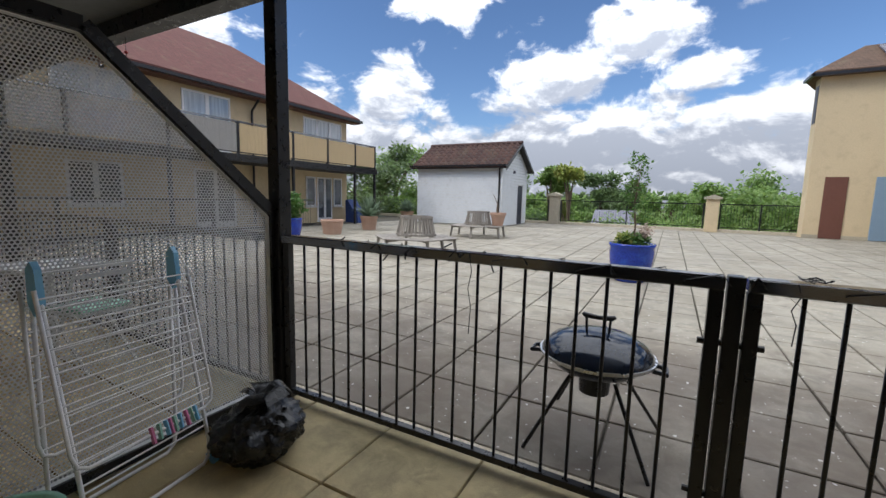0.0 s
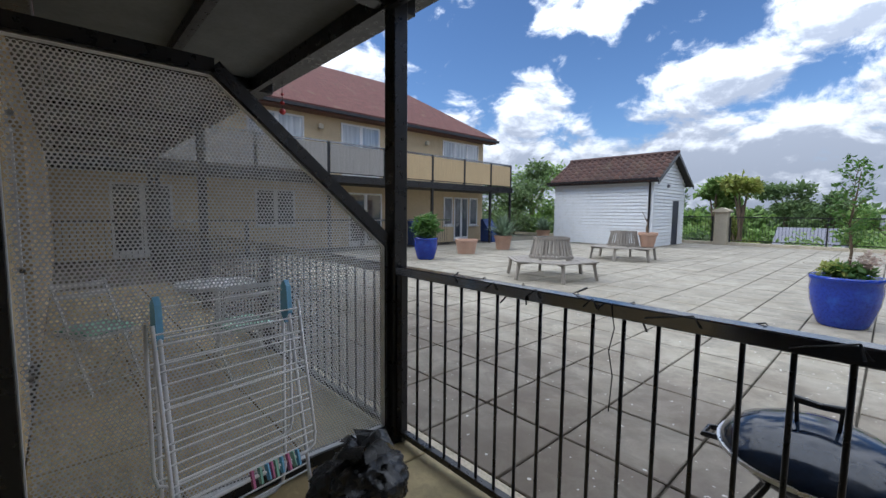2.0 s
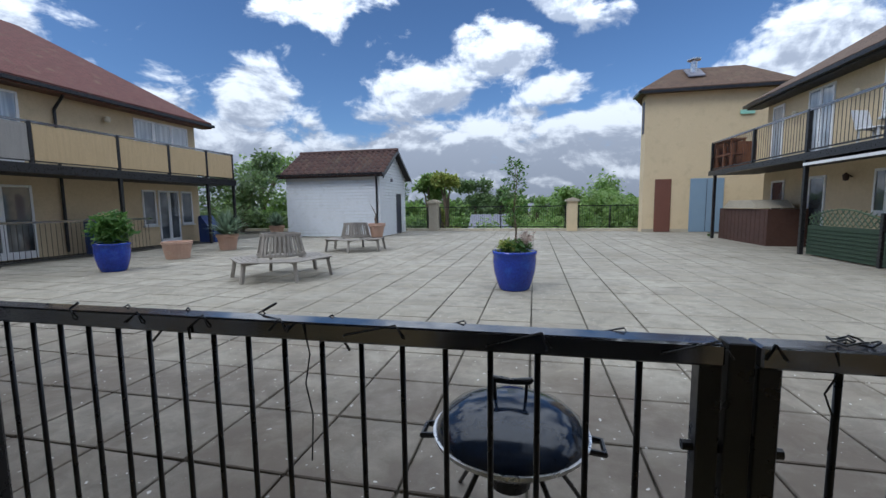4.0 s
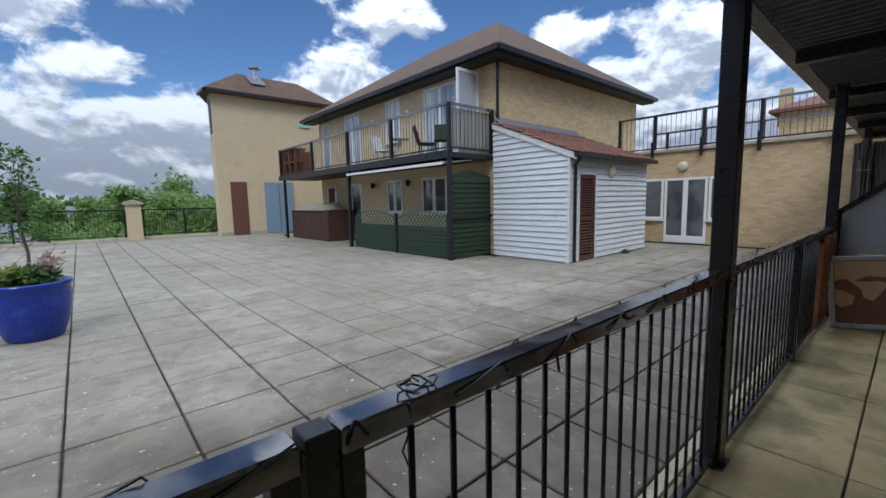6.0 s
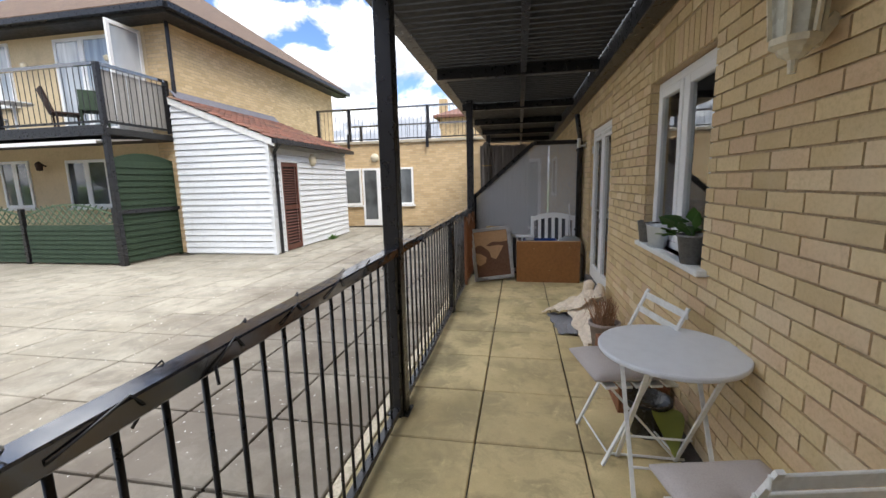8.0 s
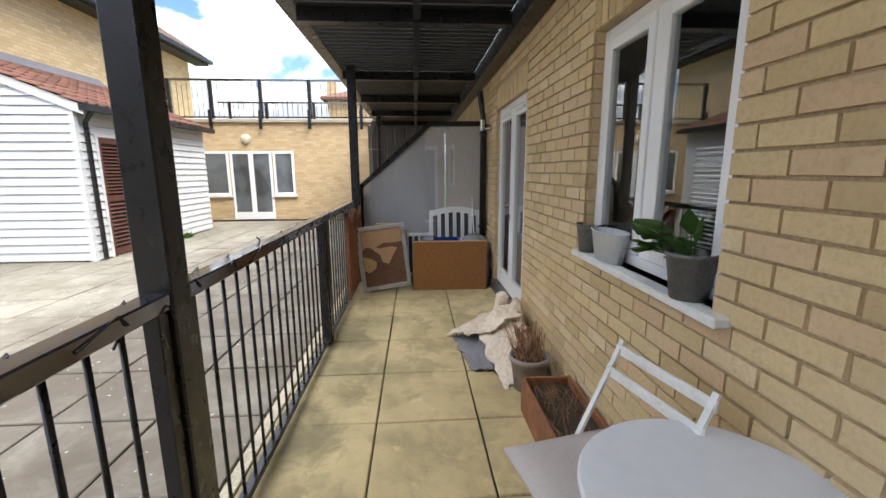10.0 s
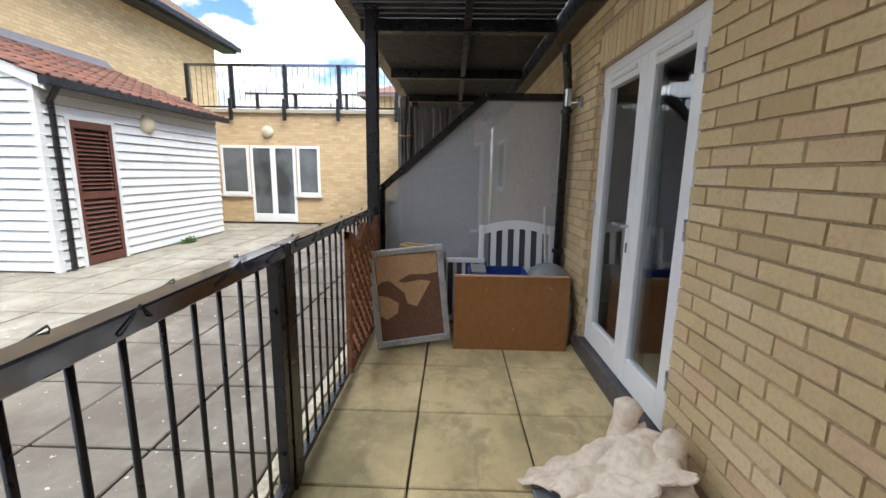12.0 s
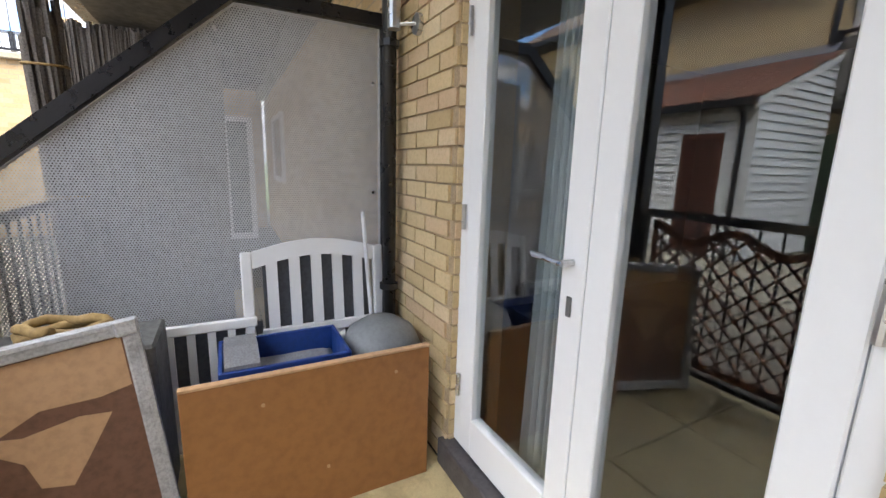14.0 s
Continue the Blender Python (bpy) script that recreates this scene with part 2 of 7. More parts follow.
def roof_mat(name, a, b, per):
    k = Nodes(name)
    r = k.random() if per == "object" else k.island()
    col = k.mix(r, a, b)
    col = k.mix(k.span(k.noise(6, 7, 0.65), 0.5, 0.72, 0, 0.5), col, tuple(c * 0.5 for c in a))
    col = k.mix(k.span(k.noise(1.2, 6), 0.55, 0.75, 0, 0.35), col, (0.22, 0.20, 0.12))
    k.set("Base Color", col).set("Roughness", 0.85)
    return k.bump(k.noise(70, 4), 0.35, 0.005).mat


def course_roof(name, a, b, row):
    """Plain tiles in courses for the big roofs, which stay far off."""
    k = Nodes(name)
    s = k.n.new("ShaderNodeSeparateXYZ")
    k.l.new(k.world, s.inputs[0])
    c = k.n.new("ShaderNodeCombineXYZ")
    k.l.new(k.math("ADD", s.outputs[0], s.outputs[1]), c.inputs[0])
    k.l.new(s.outputs[2], c.inputs[1])
    t = k.n.new("ShaderNodeTexBrick")
    k.l.new(c.outputs[0], t.inputs["Vector"])
    t.inputs["Scale"].default_value = 1.0
    t.inputs["Brick Width"].default_value, t.inputs["Row Height"].default_value = 0.17, row
    t.inputs["Mortar Size"].default_value = 0.006
    t.inputs["Color1"].default_value, t.inputs["Color2"].default_value = (*a, 1), (*b, 1)
    t.inputs["Mortar"].default_value = (*(x * 0.45 for x in a), 1)
    col = k.mix(k.span(k.noise(0.6, 6), 0.4, 0.7, 0, 0.5), t.outputs["Color"], tuple(x * 0.75 for x in b))
    col = k.mix(k.span(k.noise(2.5, 6), 0.56, 0.75, 0, 0.4), col, (0.20, 0.17, 0.09))
    k.set("Base Color", col).set("Roughness", 0.88)
    return k.bump(k.math("SUBTRACT", 1.0, t.outputs["Fac"]), 0.5, 0.02).mat


M = {}
M["brick"] = brick_piece("brick", "object")
M["brick_joined"] = brick_piece("brick_joined", "island")
M["mortar"] = simple("mortar", (0.42, 0.315, 0.195), 0.95, vary=0.2, scale=20)
M["brick_x"] = brick_wall("brick_far_x", 0, (0.49, 0.36, 0.19), (0.65, 0.51, 0.29), (0.40, 0.33, 0.23))
M["brick_y"] = brick_wall("brick_far_y", 1, (0.47, 0.325, 0.17), (0.63, 0.47, 0.27), (0.42, 0.34, 0.24))
M["slab"] = paving("slab_buff", (0.67, 0.54, 0.29), (0.38, 0.29, 0.14), (0.22, 0.20, 0.09), "object", (0.155, 0.13, 0.065), 1.35, 2.15)
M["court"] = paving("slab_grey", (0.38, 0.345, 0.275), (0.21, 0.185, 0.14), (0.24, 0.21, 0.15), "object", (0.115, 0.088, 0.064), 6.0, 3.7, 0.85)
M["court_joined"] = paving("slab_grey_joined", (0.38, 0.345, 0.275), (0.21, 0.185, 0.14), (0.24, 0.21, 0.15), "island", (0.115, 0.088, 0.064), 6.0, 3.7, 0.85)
M["joint"] = simple("joint_sand", (0.085, 0.075, 0.055), 0.95, vary=0.3, scale=12)
M["kerb"] = simple("kerb_concrete", (0.50, 0.44, 0.33), 0.9, vary=0.2, dirt=(0.22, 0.2, 0.13))
M["black"] = simple("black_paint", (0.012, 0.012, 0.014), 0.32, vary=0.15, scale=14, relief=0.1)
M["black_top"] = simple("glossy_black_rail", (0.018, 0.018, 0.026), 0.12, vary=0.2, scale=10, relief=0.03, dirt=(0.06, 0.06, 0.07))
M["black_top"].node_tree.nodes["Principled BSDF"].inputs["IOR"].default_value = 2.7
M["soffit"] = simple("dark_soffit", (0.018, 0.017, 0.016), 0.6, vary=0.2)
M["deck"] = simple("dark_decking", (0.013, 0.0125, 0.012), 0.7, vary=0.25, scale=12, dirt=(0.03, 0.03, 0.025))
M["white"] = simple("white_upvc", (0.82, 0.82, 0.82), 0.32, vary=0.008, scale=5, relief=0.02, sheen=0.03)
M["white_old"] = simple("white_paint_worn", (0.72, 0.72, 0.70), 0.5, vary=0.05, dirt=(0.5, 0.48, 0.42))
M["board"] = simple("white_weatherboard", (0.68, 0.70, 0.72), 0.5, vary=0.05, scale=6, dirt=(0.54, 0.55, 0.54), stretch=(1, 1, 1))
M["render"] = simple("cream_render", (0.62, 0.495, 0.31), 0.9, vary=0.06, scale=4, dirt=(0.52, 0.41, 0.25))
M["reedgrey"] = simple("grey_reed_screen", (0.30, 0.285, 0.265), 0.85, vary=0.25, scale=6, stretch=(9, 9, 0.6))
M["reedtan"] = simple("tan_reed_screen", (0.52, 0.39, 0.22), 0.85, vary=0.2, scale=6, stretch=(9, 9, 0.6))
M["glass"] = glass_mat("glass")
M["fine_steel"] = simple("fine_perforated_sheet", (0.46, 0.47, 0.49), 0.45, 0.0, vary=0.08, scale=5, dirt=(0.36, 0.36, 0.37))
M["soffit_panel"] = simple("smooth_grey_soffit", (0.13, 0.135, 0.135), 0.6, vary=0.08, scale=4)
M["steel"] = simple("galvanised_sheet", (0.74, 0.75, 0.77), 0.5, 0.0, vary=0.08, scale=5, dirt=(0.5, 0.5, 0.49))
M["timber"] = simple("stained_timber", (0.22, 0.085, 0.035), 0.65, vary=0.25, scale=9, dirt=(0.10, 0.05, 0.03))
M["louvre"] = simple("dark_red_stain", (0.115, 0.042, 0.028), 0.55, vary=0.2)
M["hardboard"] = simple("brown_hardboard", (0.29, 0.125, 0.038), 0.5, vary=0.1, scale=4, dirt=(0.24, 0.10, 0.035))
M["cork"] = simple("torn_backing_paper", (0.50, 0.31, 0.17), 0.85, vary=0.1, scale=6)
M["stain"] = simple("damp_brown_board", (0.165, 0.082, 0.05), 0.8, vary=0.15, scale=6)
M["tarnish"] = simple("flaking_silver_frame", (0.46, 0.46, 0.47), 0.5, 0.2, vary=0.2, scale=16, dirt=(0.17, 0.16, 0.15))
M["green"] = simple("green_fence_stain", (0.019, 0.038, 0.018), 0.8, vary=0.2, scale=8)
M["green_worn"] = simple("worn_green_lattice", (0.07, 0.11, 0.06), 0.8, vary=0.2, scale=8)
M["brownfence"] = simple("dark_brown_fence", (0.066, 0.03, 0.02), 0.75, vary=0.25)
M["bluedoor"] = simple("blue_grey_door", (0.22, 0.31, 0.40), 0.5, vary=0.06)
M["browndoor"] = simple("brown_door", (0.15, 0.06, 0.04), 0.55, vary=0.1)
M["darkdoor"] = simple("dark_blue_door", (0.025, 0.028, 0.045), 0.45, vary=0.1)
M["glaze"] = simple("blue_glaze", (0.010, 0.035, 0.30), 0.12, vary=0.25, scale=6, relief=0.03, dirt=(0.02, 0.09, 0.45))
M["terracotta"] = simple("terracotta", (0.47, 0.30, 0.22), 0.85, vary=0.15, dirt=(0.5, 0.38, 0.28))
M["soil"] = simple("soil", (0.05, 0.033, 0.02), 0.95, vary=0.3, scale=25, relief=0.6)
M["teak"] = simple("weathered_teak", (0.26, 0.235, 0.205), 0.75, vary=0.2, scale=10, dirt=(0.15, 0.13, 0.11))
M["bark"] = simple("bark", (0.12, 0.085, 0.055), 0.9, vary=0.3, scale=15, relief=0.6)
M["bin"] = simple("black_polythene", (0.012, 0.012, 0.013), 0.25, vary=0.2, scale=14, relief=0.5)
M["wire"] = simple("white_coated_wire", (0.88, 0.88, 0.89), 0.35, vary=0.05)
M["blueplastic"] = simple("light_blue_plastic", (0.24, 0.55, 0.80), 0.4, vary=0.05)
M["enamel"] = simple("blue_black_enamel", (0.010, 0.016, 0.030), 0.10, vary=0.15, relief=0.01)
M["metal"] = simple("brushed_metal", (0.6, 0.6, 0.6), 0.3, 0.9, vary=0.1)
M["cushion"] = simple("grey_cushion_cloth", (0.40, 0.36, 0.34), 0.9, vary=0.06, scale=30, relief=0.4)
M["tabletop"] = simple("pale_grey_enamel", (0.60, 0.62, 0.66), 0.38, vary=0.03, scale=3)
M["canvas"] = simple("dirty_cream_canvas", (0.68, 0.58, 0.46), 0.95, vary=0.12, scale=5, relief=0.4, dirt=(0.38, 0.26, 0.17))
M["felt"] = simple("grey_felt", (0.20, 0.20, 0.215), 0.95, vary=0.2, scale=24, relief=0.6)
M["dead"] = simple("dead_stalks", (0.33, 0.18, 0.10), 0.9, vary=0.25)
M["plasticpot"] = simple("dusty_grey_pot", (0.27, 0.22, 0.20), 0.7, vary=0.15, dirt=(0.4, 0.34, 0.28))
M["darkpot"] = simple("dark_zinc", (0.16, 0.16, 0.155), 0.55, 0.3, vary=0.2)
M["palezinc"] = simple("pale_zinc", (0.60, 0.63, 0.65), 0.45, 0.2, vary=0.06)
M["leaf"] = leaf_mat("leaf", (0.06, 0.15, 0.03), (0.14, 0.25, 0.055))
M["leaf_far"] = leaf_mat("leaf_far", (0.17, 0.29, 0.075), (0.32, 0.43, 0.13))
M["leaf_dark"] = leaf_mat("leaf_dark", (0.11, 0.175, 0.065), (0.19, 0.26, 0.10))
M["leaf_yellow"] = leaf_mat("leaf_yellow", (0.24, 0.31, 0.06), (0.40, 0.40, 0.11))
M["agave"] = leaf_mat("spiky_leaf", (0.13, 0.19, 0.12), (0.22, 0.29, 0.19))
M["flower"] = leaf_mat("pale_flower", (0.45, 0.35, 0.30), (0.6, 0.5, 0.42))
M["pantile"] = roof_mat("red_pantile", (0.25, 0.105, 0.07), (0.10, 0.055, 0.045), "object")
M["pantile_joined"] = roof_mat("brown_pantile", (0.115, 0.060, 0.045), (0.075, 0.042, 0.036), "object")
M["roof"] = course_roof("brown_plain_tile", (0.095, 0.056, 0.036), (0.145, 0.085, 0.052), 0.07)
M["roof_red"] = course_roof("red_brown_plain_tile", (0.12, 0.040, 0.032), (0.155, 0.055, 0.044), 0.07)
M["lead"] = simple("lead_flashing", (0.16, 0.16, 0.19), 0.6, vary=0.15)
M["sill"] = simple("dark_sill_paint", (0.062, 0.056, 0.060), 0.45, vary=0.2, dirt=(0.12, 0.11, 0.10))
M["slate"] = simple("dark_slate_board", (0.10, 0.105, 0.115), 0.6, vary=0.15)
M["grass"] = simple("meadow", (0.10, 0.14, 0.04), 0.95, vary=0.3, scale=0.5)
M["stone"] = simple("stone_cap", (0.42, 0.37, 0.28), 0.9, vary=0.2)
M["cream"] = simple("cream_lantern_paint", (0.62, 0.56, 0.42), 0.5, vary=0.08, dirt=(0.5, 0.42, 0.3))
M["frosted"] = simple("frosted_glass", (0.55, 0.55, 0.48), 0.25, vary=0.05)
M["inside"] = simple("dim_inner_wall", (0.30, 0.29, 0.27), 0.9, vary=0.05)
M["curtain"] = simple("grey_curtain", (0.42, 0.46, 0.47), 0.9, vary=0.1, scale=3, stretch=(8, 8, 0.4))
M["awning"] = simple("white_awning_cloth", (0.72, 0.72, 0.72), 0.8, vary=0.05)
M["reed"] = simple("brushwood", (0.15, 0.13, 0.115), 0.95, vary=0.35, scale=20, relief=0.6)
M["bluebox"] = simple("blue_crate", (0.012, 0.045, 0.21), 0.5, vary=0.1)
M["greybin"] = simple("grey_plastic", (0.17, 0.18, 0.19), 0.45, vary=0.1)
M["greenplastic"] = simple("mint_plastic", (0.32, 0.60, 0.47), 0.45, vary=0.06)
M["pink"] = simple("pink_peg", (0.65, 0.20, 0.38), 0.45, vary=0.05)
M["bronze"] = simple("dark_wicker", (0.05, 0.025, 0.018), 0.7, vary=0.2)
M["rope"] = simple("tan_rope", (0.36, 0.24, 0.10), 0.9, vary=0.2)
M["orange"] = simple("orange_paper", (0.62, 0.17, 0.03), 0.7, vary=0.1)
M["redbead"] = simple("red_bead", (0.45, 0.03, 0.03), 0.4, vary=0.1)
M["bluechair"] = simple("blue_cover", (0.03, 0.06, 0.20), 0.7, vary=0.15)


# ---------- mesh helpers ----------
def box(bm, x0, x1, y0, y1, z0, z1, bevel=0.0):
    vs = [bm.verts.new(p) for p in ((x0, y0, z0), (x1, y0, z0), (x1, y1, z0), (x0, y1, z0), (x0, y0, z1), (x1, y0, z1), (x1, y1, z1), (x0, y1, z1))]
    fs = [bm.faces.new([vs[i] for i in f]) for f in ((3, 2, 1, 0), (4, 5, 6, 7), (0, 1, 5, 4), (1, 2, 6, 5), (2, 3, 7, 6), (3, 0, 4, 7))]
    if bevel:
        edges = list({e for f in fs for e in f.edges})
        bmesh.ops.bevel(bm, geom=edges, offset=bevel, segments=1, affect="EDGES")
    return bm


def bar(bm, a, b, w, d=None, sides=4, up=(0, 0, 1)):
    """A straight bar from a to b, w wide and d deep (square or round)."""
    a, b, d = Vector(a), Vector(b), w if d is None else d
    axis = (b - a).normalized()
    side = axis.cross(Vector(up))
    if side.length < 1e-3:
        side = axis.cross(Vector((1, 0, 0)))
    side.normalize()
    top = side.cross(axis)
    rings = []
    for p in (a, b):
        if sides == 4:
            offs = ((-1, -1), (1, -1), (1, 1), (-1, 1))
        else:
            offs = [(math.cos(2 * math.pi * i / sides), math.sin(2 * math.pi * i / sides)) for i in range(sides)]
        rings.append([bm.verts.new(p + side * (u * w / 2) + top * (v * d / 2)) for u, v in offs])
    k = len(rings[0])
    for i in range(k):
        bm.faces.new((rings[0][i], rings[0][(i + 1) % k], rings[1][(i + 1) % k], rings[1][i]))
    bm.faces.new(rings[0][::-1])
    bm.faces.new(rings[1])
    return bm


def tube(bm, pts, r, sides=6):
    """A bent rod through pts."""
    pts = [Vector(p) for p in pts]
    rings = []
    prev = None
    for i, p in enumerate(pts):
        ax = (pts[min(i + 1, len(pts) - 1)] - pts[max(i - 1, 0)]).normalized()
        if prev is None:
            s = ax.cross(Vector((0, 0, 1)))
            if s.length < 1e-3:
                s = ax.cross(Vector((1, 0, 0)))
        else:
            s = prev - ax * prev.dot(ax)
        s.normalize()
        prev = s
        t = s.cross(ax)
        rr = r[i] if isinstance(r, (list, tuple)) else r
        rings.append([bm.verts.new(p + (s * math.cos(2 * math.pi * j / sides) + t * math.sin(2 * math.pi * j / sides)) * rr) for j in range(sides)])
    for a, b in zip(rings, rings[1:]):
        for j in range(sides):
            bm.faces.new((a[j], a[(j + 1) % sides], b[(j + 1) % sides], b[j]))
    bm.faces.new(rings[0][::-1])
    bm.faces.new(rings[-1])
    return bm


def lathe(bm, profile, sides=24, centre=(0, 0, 0)):
    """A turned shape from (radius, height) pairs."""
    c = Vector(centre)
    rings = []
    for r, z in profile:
        if r < 1e-5:
            rings.append([bm.verts.new(c + Vector((0, 0, z)))])
        else:
            rings.append([bm.verts.new(c + Vector((r * math.cos(2 * math.pi * j / sides), r * math.sin(2 * math.pi * j / sides), z))) for j in range(sides)])
    for a, b in zip(rings, rings[1:]):
        for j in range(sides):
            k = (j + 1) % sides
            if len(a) == 1 and len(b) > 1:
                bm.faces.new((a[0], b[j], b[k]))
            elif len(b) == 1 and len(a) > 1:
                bm.faces.new((a[j], a[k], b[0]))
            elif len(a) > 1:
                bm.faces.new((a[j], a[k], b[k], b[j]))
    return bm


def prism(bm, poly, lo, hi, axis):
    """A polygon given in the two other axes, drawn out along axis from lo to hi."""
    def place(u, v, w):
        return {"x": (w, u, v), "y": (u, w, v), "z": (u, v, w)}[axis]
    a = [bm.verts.new(place(u, v, lo)) for u, v in poly]
    b = [bm.verts.new(place(u, v, hi)) for u, v in poly]
    bm.faces.new(a[::-1])
    bm.faces.new(b)
    for i in range(len(poly)):
        j = (i + 1) % len(poly)
        bm.faces.new((a[i], a[j], b[j], b[i]))
    bmesh.ops.recalc_face_normals(bm, faces=bm.faces[:])
    return bm


def mesh_of(name, bm, material, smooth=False):
    bmesh.ops.recalc_face_normals(bm, faces=bm.faces[:])
    me = bpy.data.meshes.new(name)
    bm.to_mesh(me)
    bm.free()
    me.materials.append(M[material])
    if smooth:
        for p in me.polygons:
            p.use_smooth = True
    return me


def part(name, bm, material, parent, label="", smooth=False):
    me = mesh_of(name, bm, material, smooth)
    ob = new(name, me)
    ob.parent = parent
    if parent is not None and label:
        ob["label"] = label
    return ob


def shared(name, me, parent, m):
    ob = new(name, me)
    ob.parent = parent
    ob.matrix_basis = m
    return ob


def thing(name, label, category, group="", at=(0, 0, 0), rz=0.0):
    ob = new(name)
    ob.empty_display_size = 0.1
    ob.matrix_basis = pose(*at, 0, 0, rz)
    return tagged(ob, label, category, group)


def structure(name, bm, material, label="", category=""):
    ob = new(name, mesh_of(name, bm, material))
    return tagged(ob, label, category, kind="structure")


def B():
    return bmesh.new()


# ---------- the setting ----------
FACE = 0.29            # face of the home wall
RAIL_Y, RAIL_Z = 2.0, 1.10
COURT_EDGE = 2.14

# meadow far below and the paved deck
bm = B()
for x0, x1, y0, y1 in ((-3000, 3000, -3000, 3000),):
    vs = [bm.verts.new(p) for p in ((x0, y0, -3.4), (x1, y0, -3.4), (x1, y1, -3.4), (x0, y1, -3.4))]
    bm.faces.new(vs)
structure("ground", bm, "grass", "green meadow land reaching to the horizon", "ground")
bm = box(B(), -24, 18, -14, 25.3, -3.4, -0.03)
court = structure("pavement", bm, "joint", "grey concrete slab courtyard with sandy joints", "pavement")
bm = box(B(), -14.2, 14.2, -6.0, COURT_EDGE, -0.03, -0.026)
balcony_floor = structure("floor", bm, "joint", "buff paving slab balcony floor with dark joints", "floor")
bm = box(B(), -14.2, 14.2, 2.094, COURT_EDGE + 0.02, -0.026, 0.003, 0.004)
structure("trim", bm, "kerb", "pale concrete edging strip under the railing", "kerb")


bm = box(B(), 0.96, 4.96, 0.292, 0.40, -0.02, 0.007, 0.002)
structure("trim_channel", bm, "sill", "dark drainage strip along the foot of the wall", "channel")


def wall_with_holes(bm, x0, x1, z0, z1, y0, y1, holes):
    """A wall along x as boxes round its openings (x0, x1, z0, z1)."""
    edges = sorted({x0, x1, *[h[0] for h in holes], *[h[1] for h in holes]})
    for a, b in zip(edges, edges[1:]):
        spans = sorted((h[2], h[3]) for h in holes if h[0] < b and h[1] > a)
        z = z0
        for lo, hi in spans:
            if lo > z:
                box(bm, a, b, y0, y1, z, lo)
            z = hi
        if z < z1:
            box(bm, a, b, y0, y1, z, z1)
    return bm


DOOR = (4.995, 6.31, 0.0, 2.13)
WIN = (2.61, 3.68, 1.0, 2.16)
ENTRY = (-0.75, 0.95, 0.0, 2.13)
NEIGH = (-5.3, -3.9, 0.0, 2.13)
HOLES = [DOOR, WIN, ENTRY, NEIGH]
BRICK_X0, BRICK_X1 = 0.95, 7.2
# the part with real bricks has its mortar face 12 mm back
bm = wall_with_holes(B(), BRICK_X0, BRICK_X1, 0.0, 2.62, 0.0, FACE - 0.012, [h for h in HOLES if h[0] > 0.9])
wall_home = structure("wall_1", bm, "mortar", "yellow stock brick wall with recessed mortar joints", "wall")
bm = wall_with_holes(B(), -14.9, BRICK_X0, 0.0, 5.2, 0.0, FACE - 0.001, [ENTRY, NEIGH])
box(bm, BRICK_X1, 14.3, 0.0, FACE - 0.001, 0.0, 5.2)
box(bm, BRICK_X0, BRICK_X1, 0.0, FACE - 0.001, 2.62, 5.2)
structure("wall_2", bm, "brick_x", "yellow brick wall of the home block", "wall")
# rooms behind it
bm = B()
box(bm, -14.9, 14.2, -4.2, -4.0, 0, 5.2)
for x in (-14.9, -1.5, 1.7, 4.4, 8.0, 14.0):
    box(bm, x, x + 0.2, -4.0, 0.0, 0.0, 2.5)
structure("wall_3", bm, "inside", "dim plastered inner walls", "wall")
bm = box(B(), -14.9, 14.2, -4.0, 0.0, 2.5, 2.62)
structure("ceiling_inner", bm, "inside", "plain plastered room ceiling", "ceiling")
bm = box(B(), -14.9, 14.2, -4.0, 0.0, -0.02, 0.004)
structure("floor_inner", bm, "inside", "plain room floor", "floor")
# roof over the home block
bm = B()
prism(bm, [(-8.6, 5.1), (0.45, 5.1), (0.45, 5.25), (-3.9, 8.3), (-8.6, 5.25)], -15.6, 14.2, "x")
structure("roof", bm, "roof_red", "brown tiled pitched roof of the home block", "roof")

# balcony canopy: decking boards with gaps, joists and beams
structure("ceiling", box(B(), 7.16, 14.2, FACE + 0.16, 2.14, 2.71, 2.75), "soffit", "dark decking boards of the balcony above", "ceiling")
bm = B()
x = 0.36
while x < 7.05:
    box(bm, x, x + 0.082, 0.45, 2.14, 2.71, 2.735)
    x += 0.116
structure("ceiling_boards", bm, "deck", "dark decking boards with open gaps", "ceiling")
structure("ceiling_panels", box(B(), -11.4, 0.30, 0.445, 2.14, 2.708, 2.73), "soffit_panel", "smooth grey soffit sheets under the balcony above", "ceiling")
bm = box(B(), -11.45, 14.2, 2.15, 2.29, 2.72, 2.92, 0.006)
structure("trim_beam", bm, "black", "black painted edge beam of the balcony above", "beam")
bm = box(B(), -11.45, 14.2, FACE + 0.002, 0.44, 2.55, 2.76, 0.006)
structure("trim_wall_beam", bm, "black", "black painted beam along the brick wall", "beam")
for x in (-11.4, -9.0, -6.7, -4.4, -2.1, 0.3, 2.66, 5.0, 7.1, 8.9, 10.7, 12.6):
    bm = box(B(), x - 0.05, x + 0.05, 0.442, 2.148, 2.60, 2.706, 0.004)
    structure("trim_cross_beam", bm, "black", "black steel cross beam under the decking", "beam")
bm = box(B(), -11.35, 14.15, 1.18, 1.24, 2.62, 2.704)
structure("trim_joist", bm, "black", "black joist along the middle of the canopy", "beam")
bm = box(B(), -11.35, 0.24, 1.93, 1.98, 2.58, 2.704)
structure("trim_joist", bm, "black", "black joist inside the edge beam", "beam")


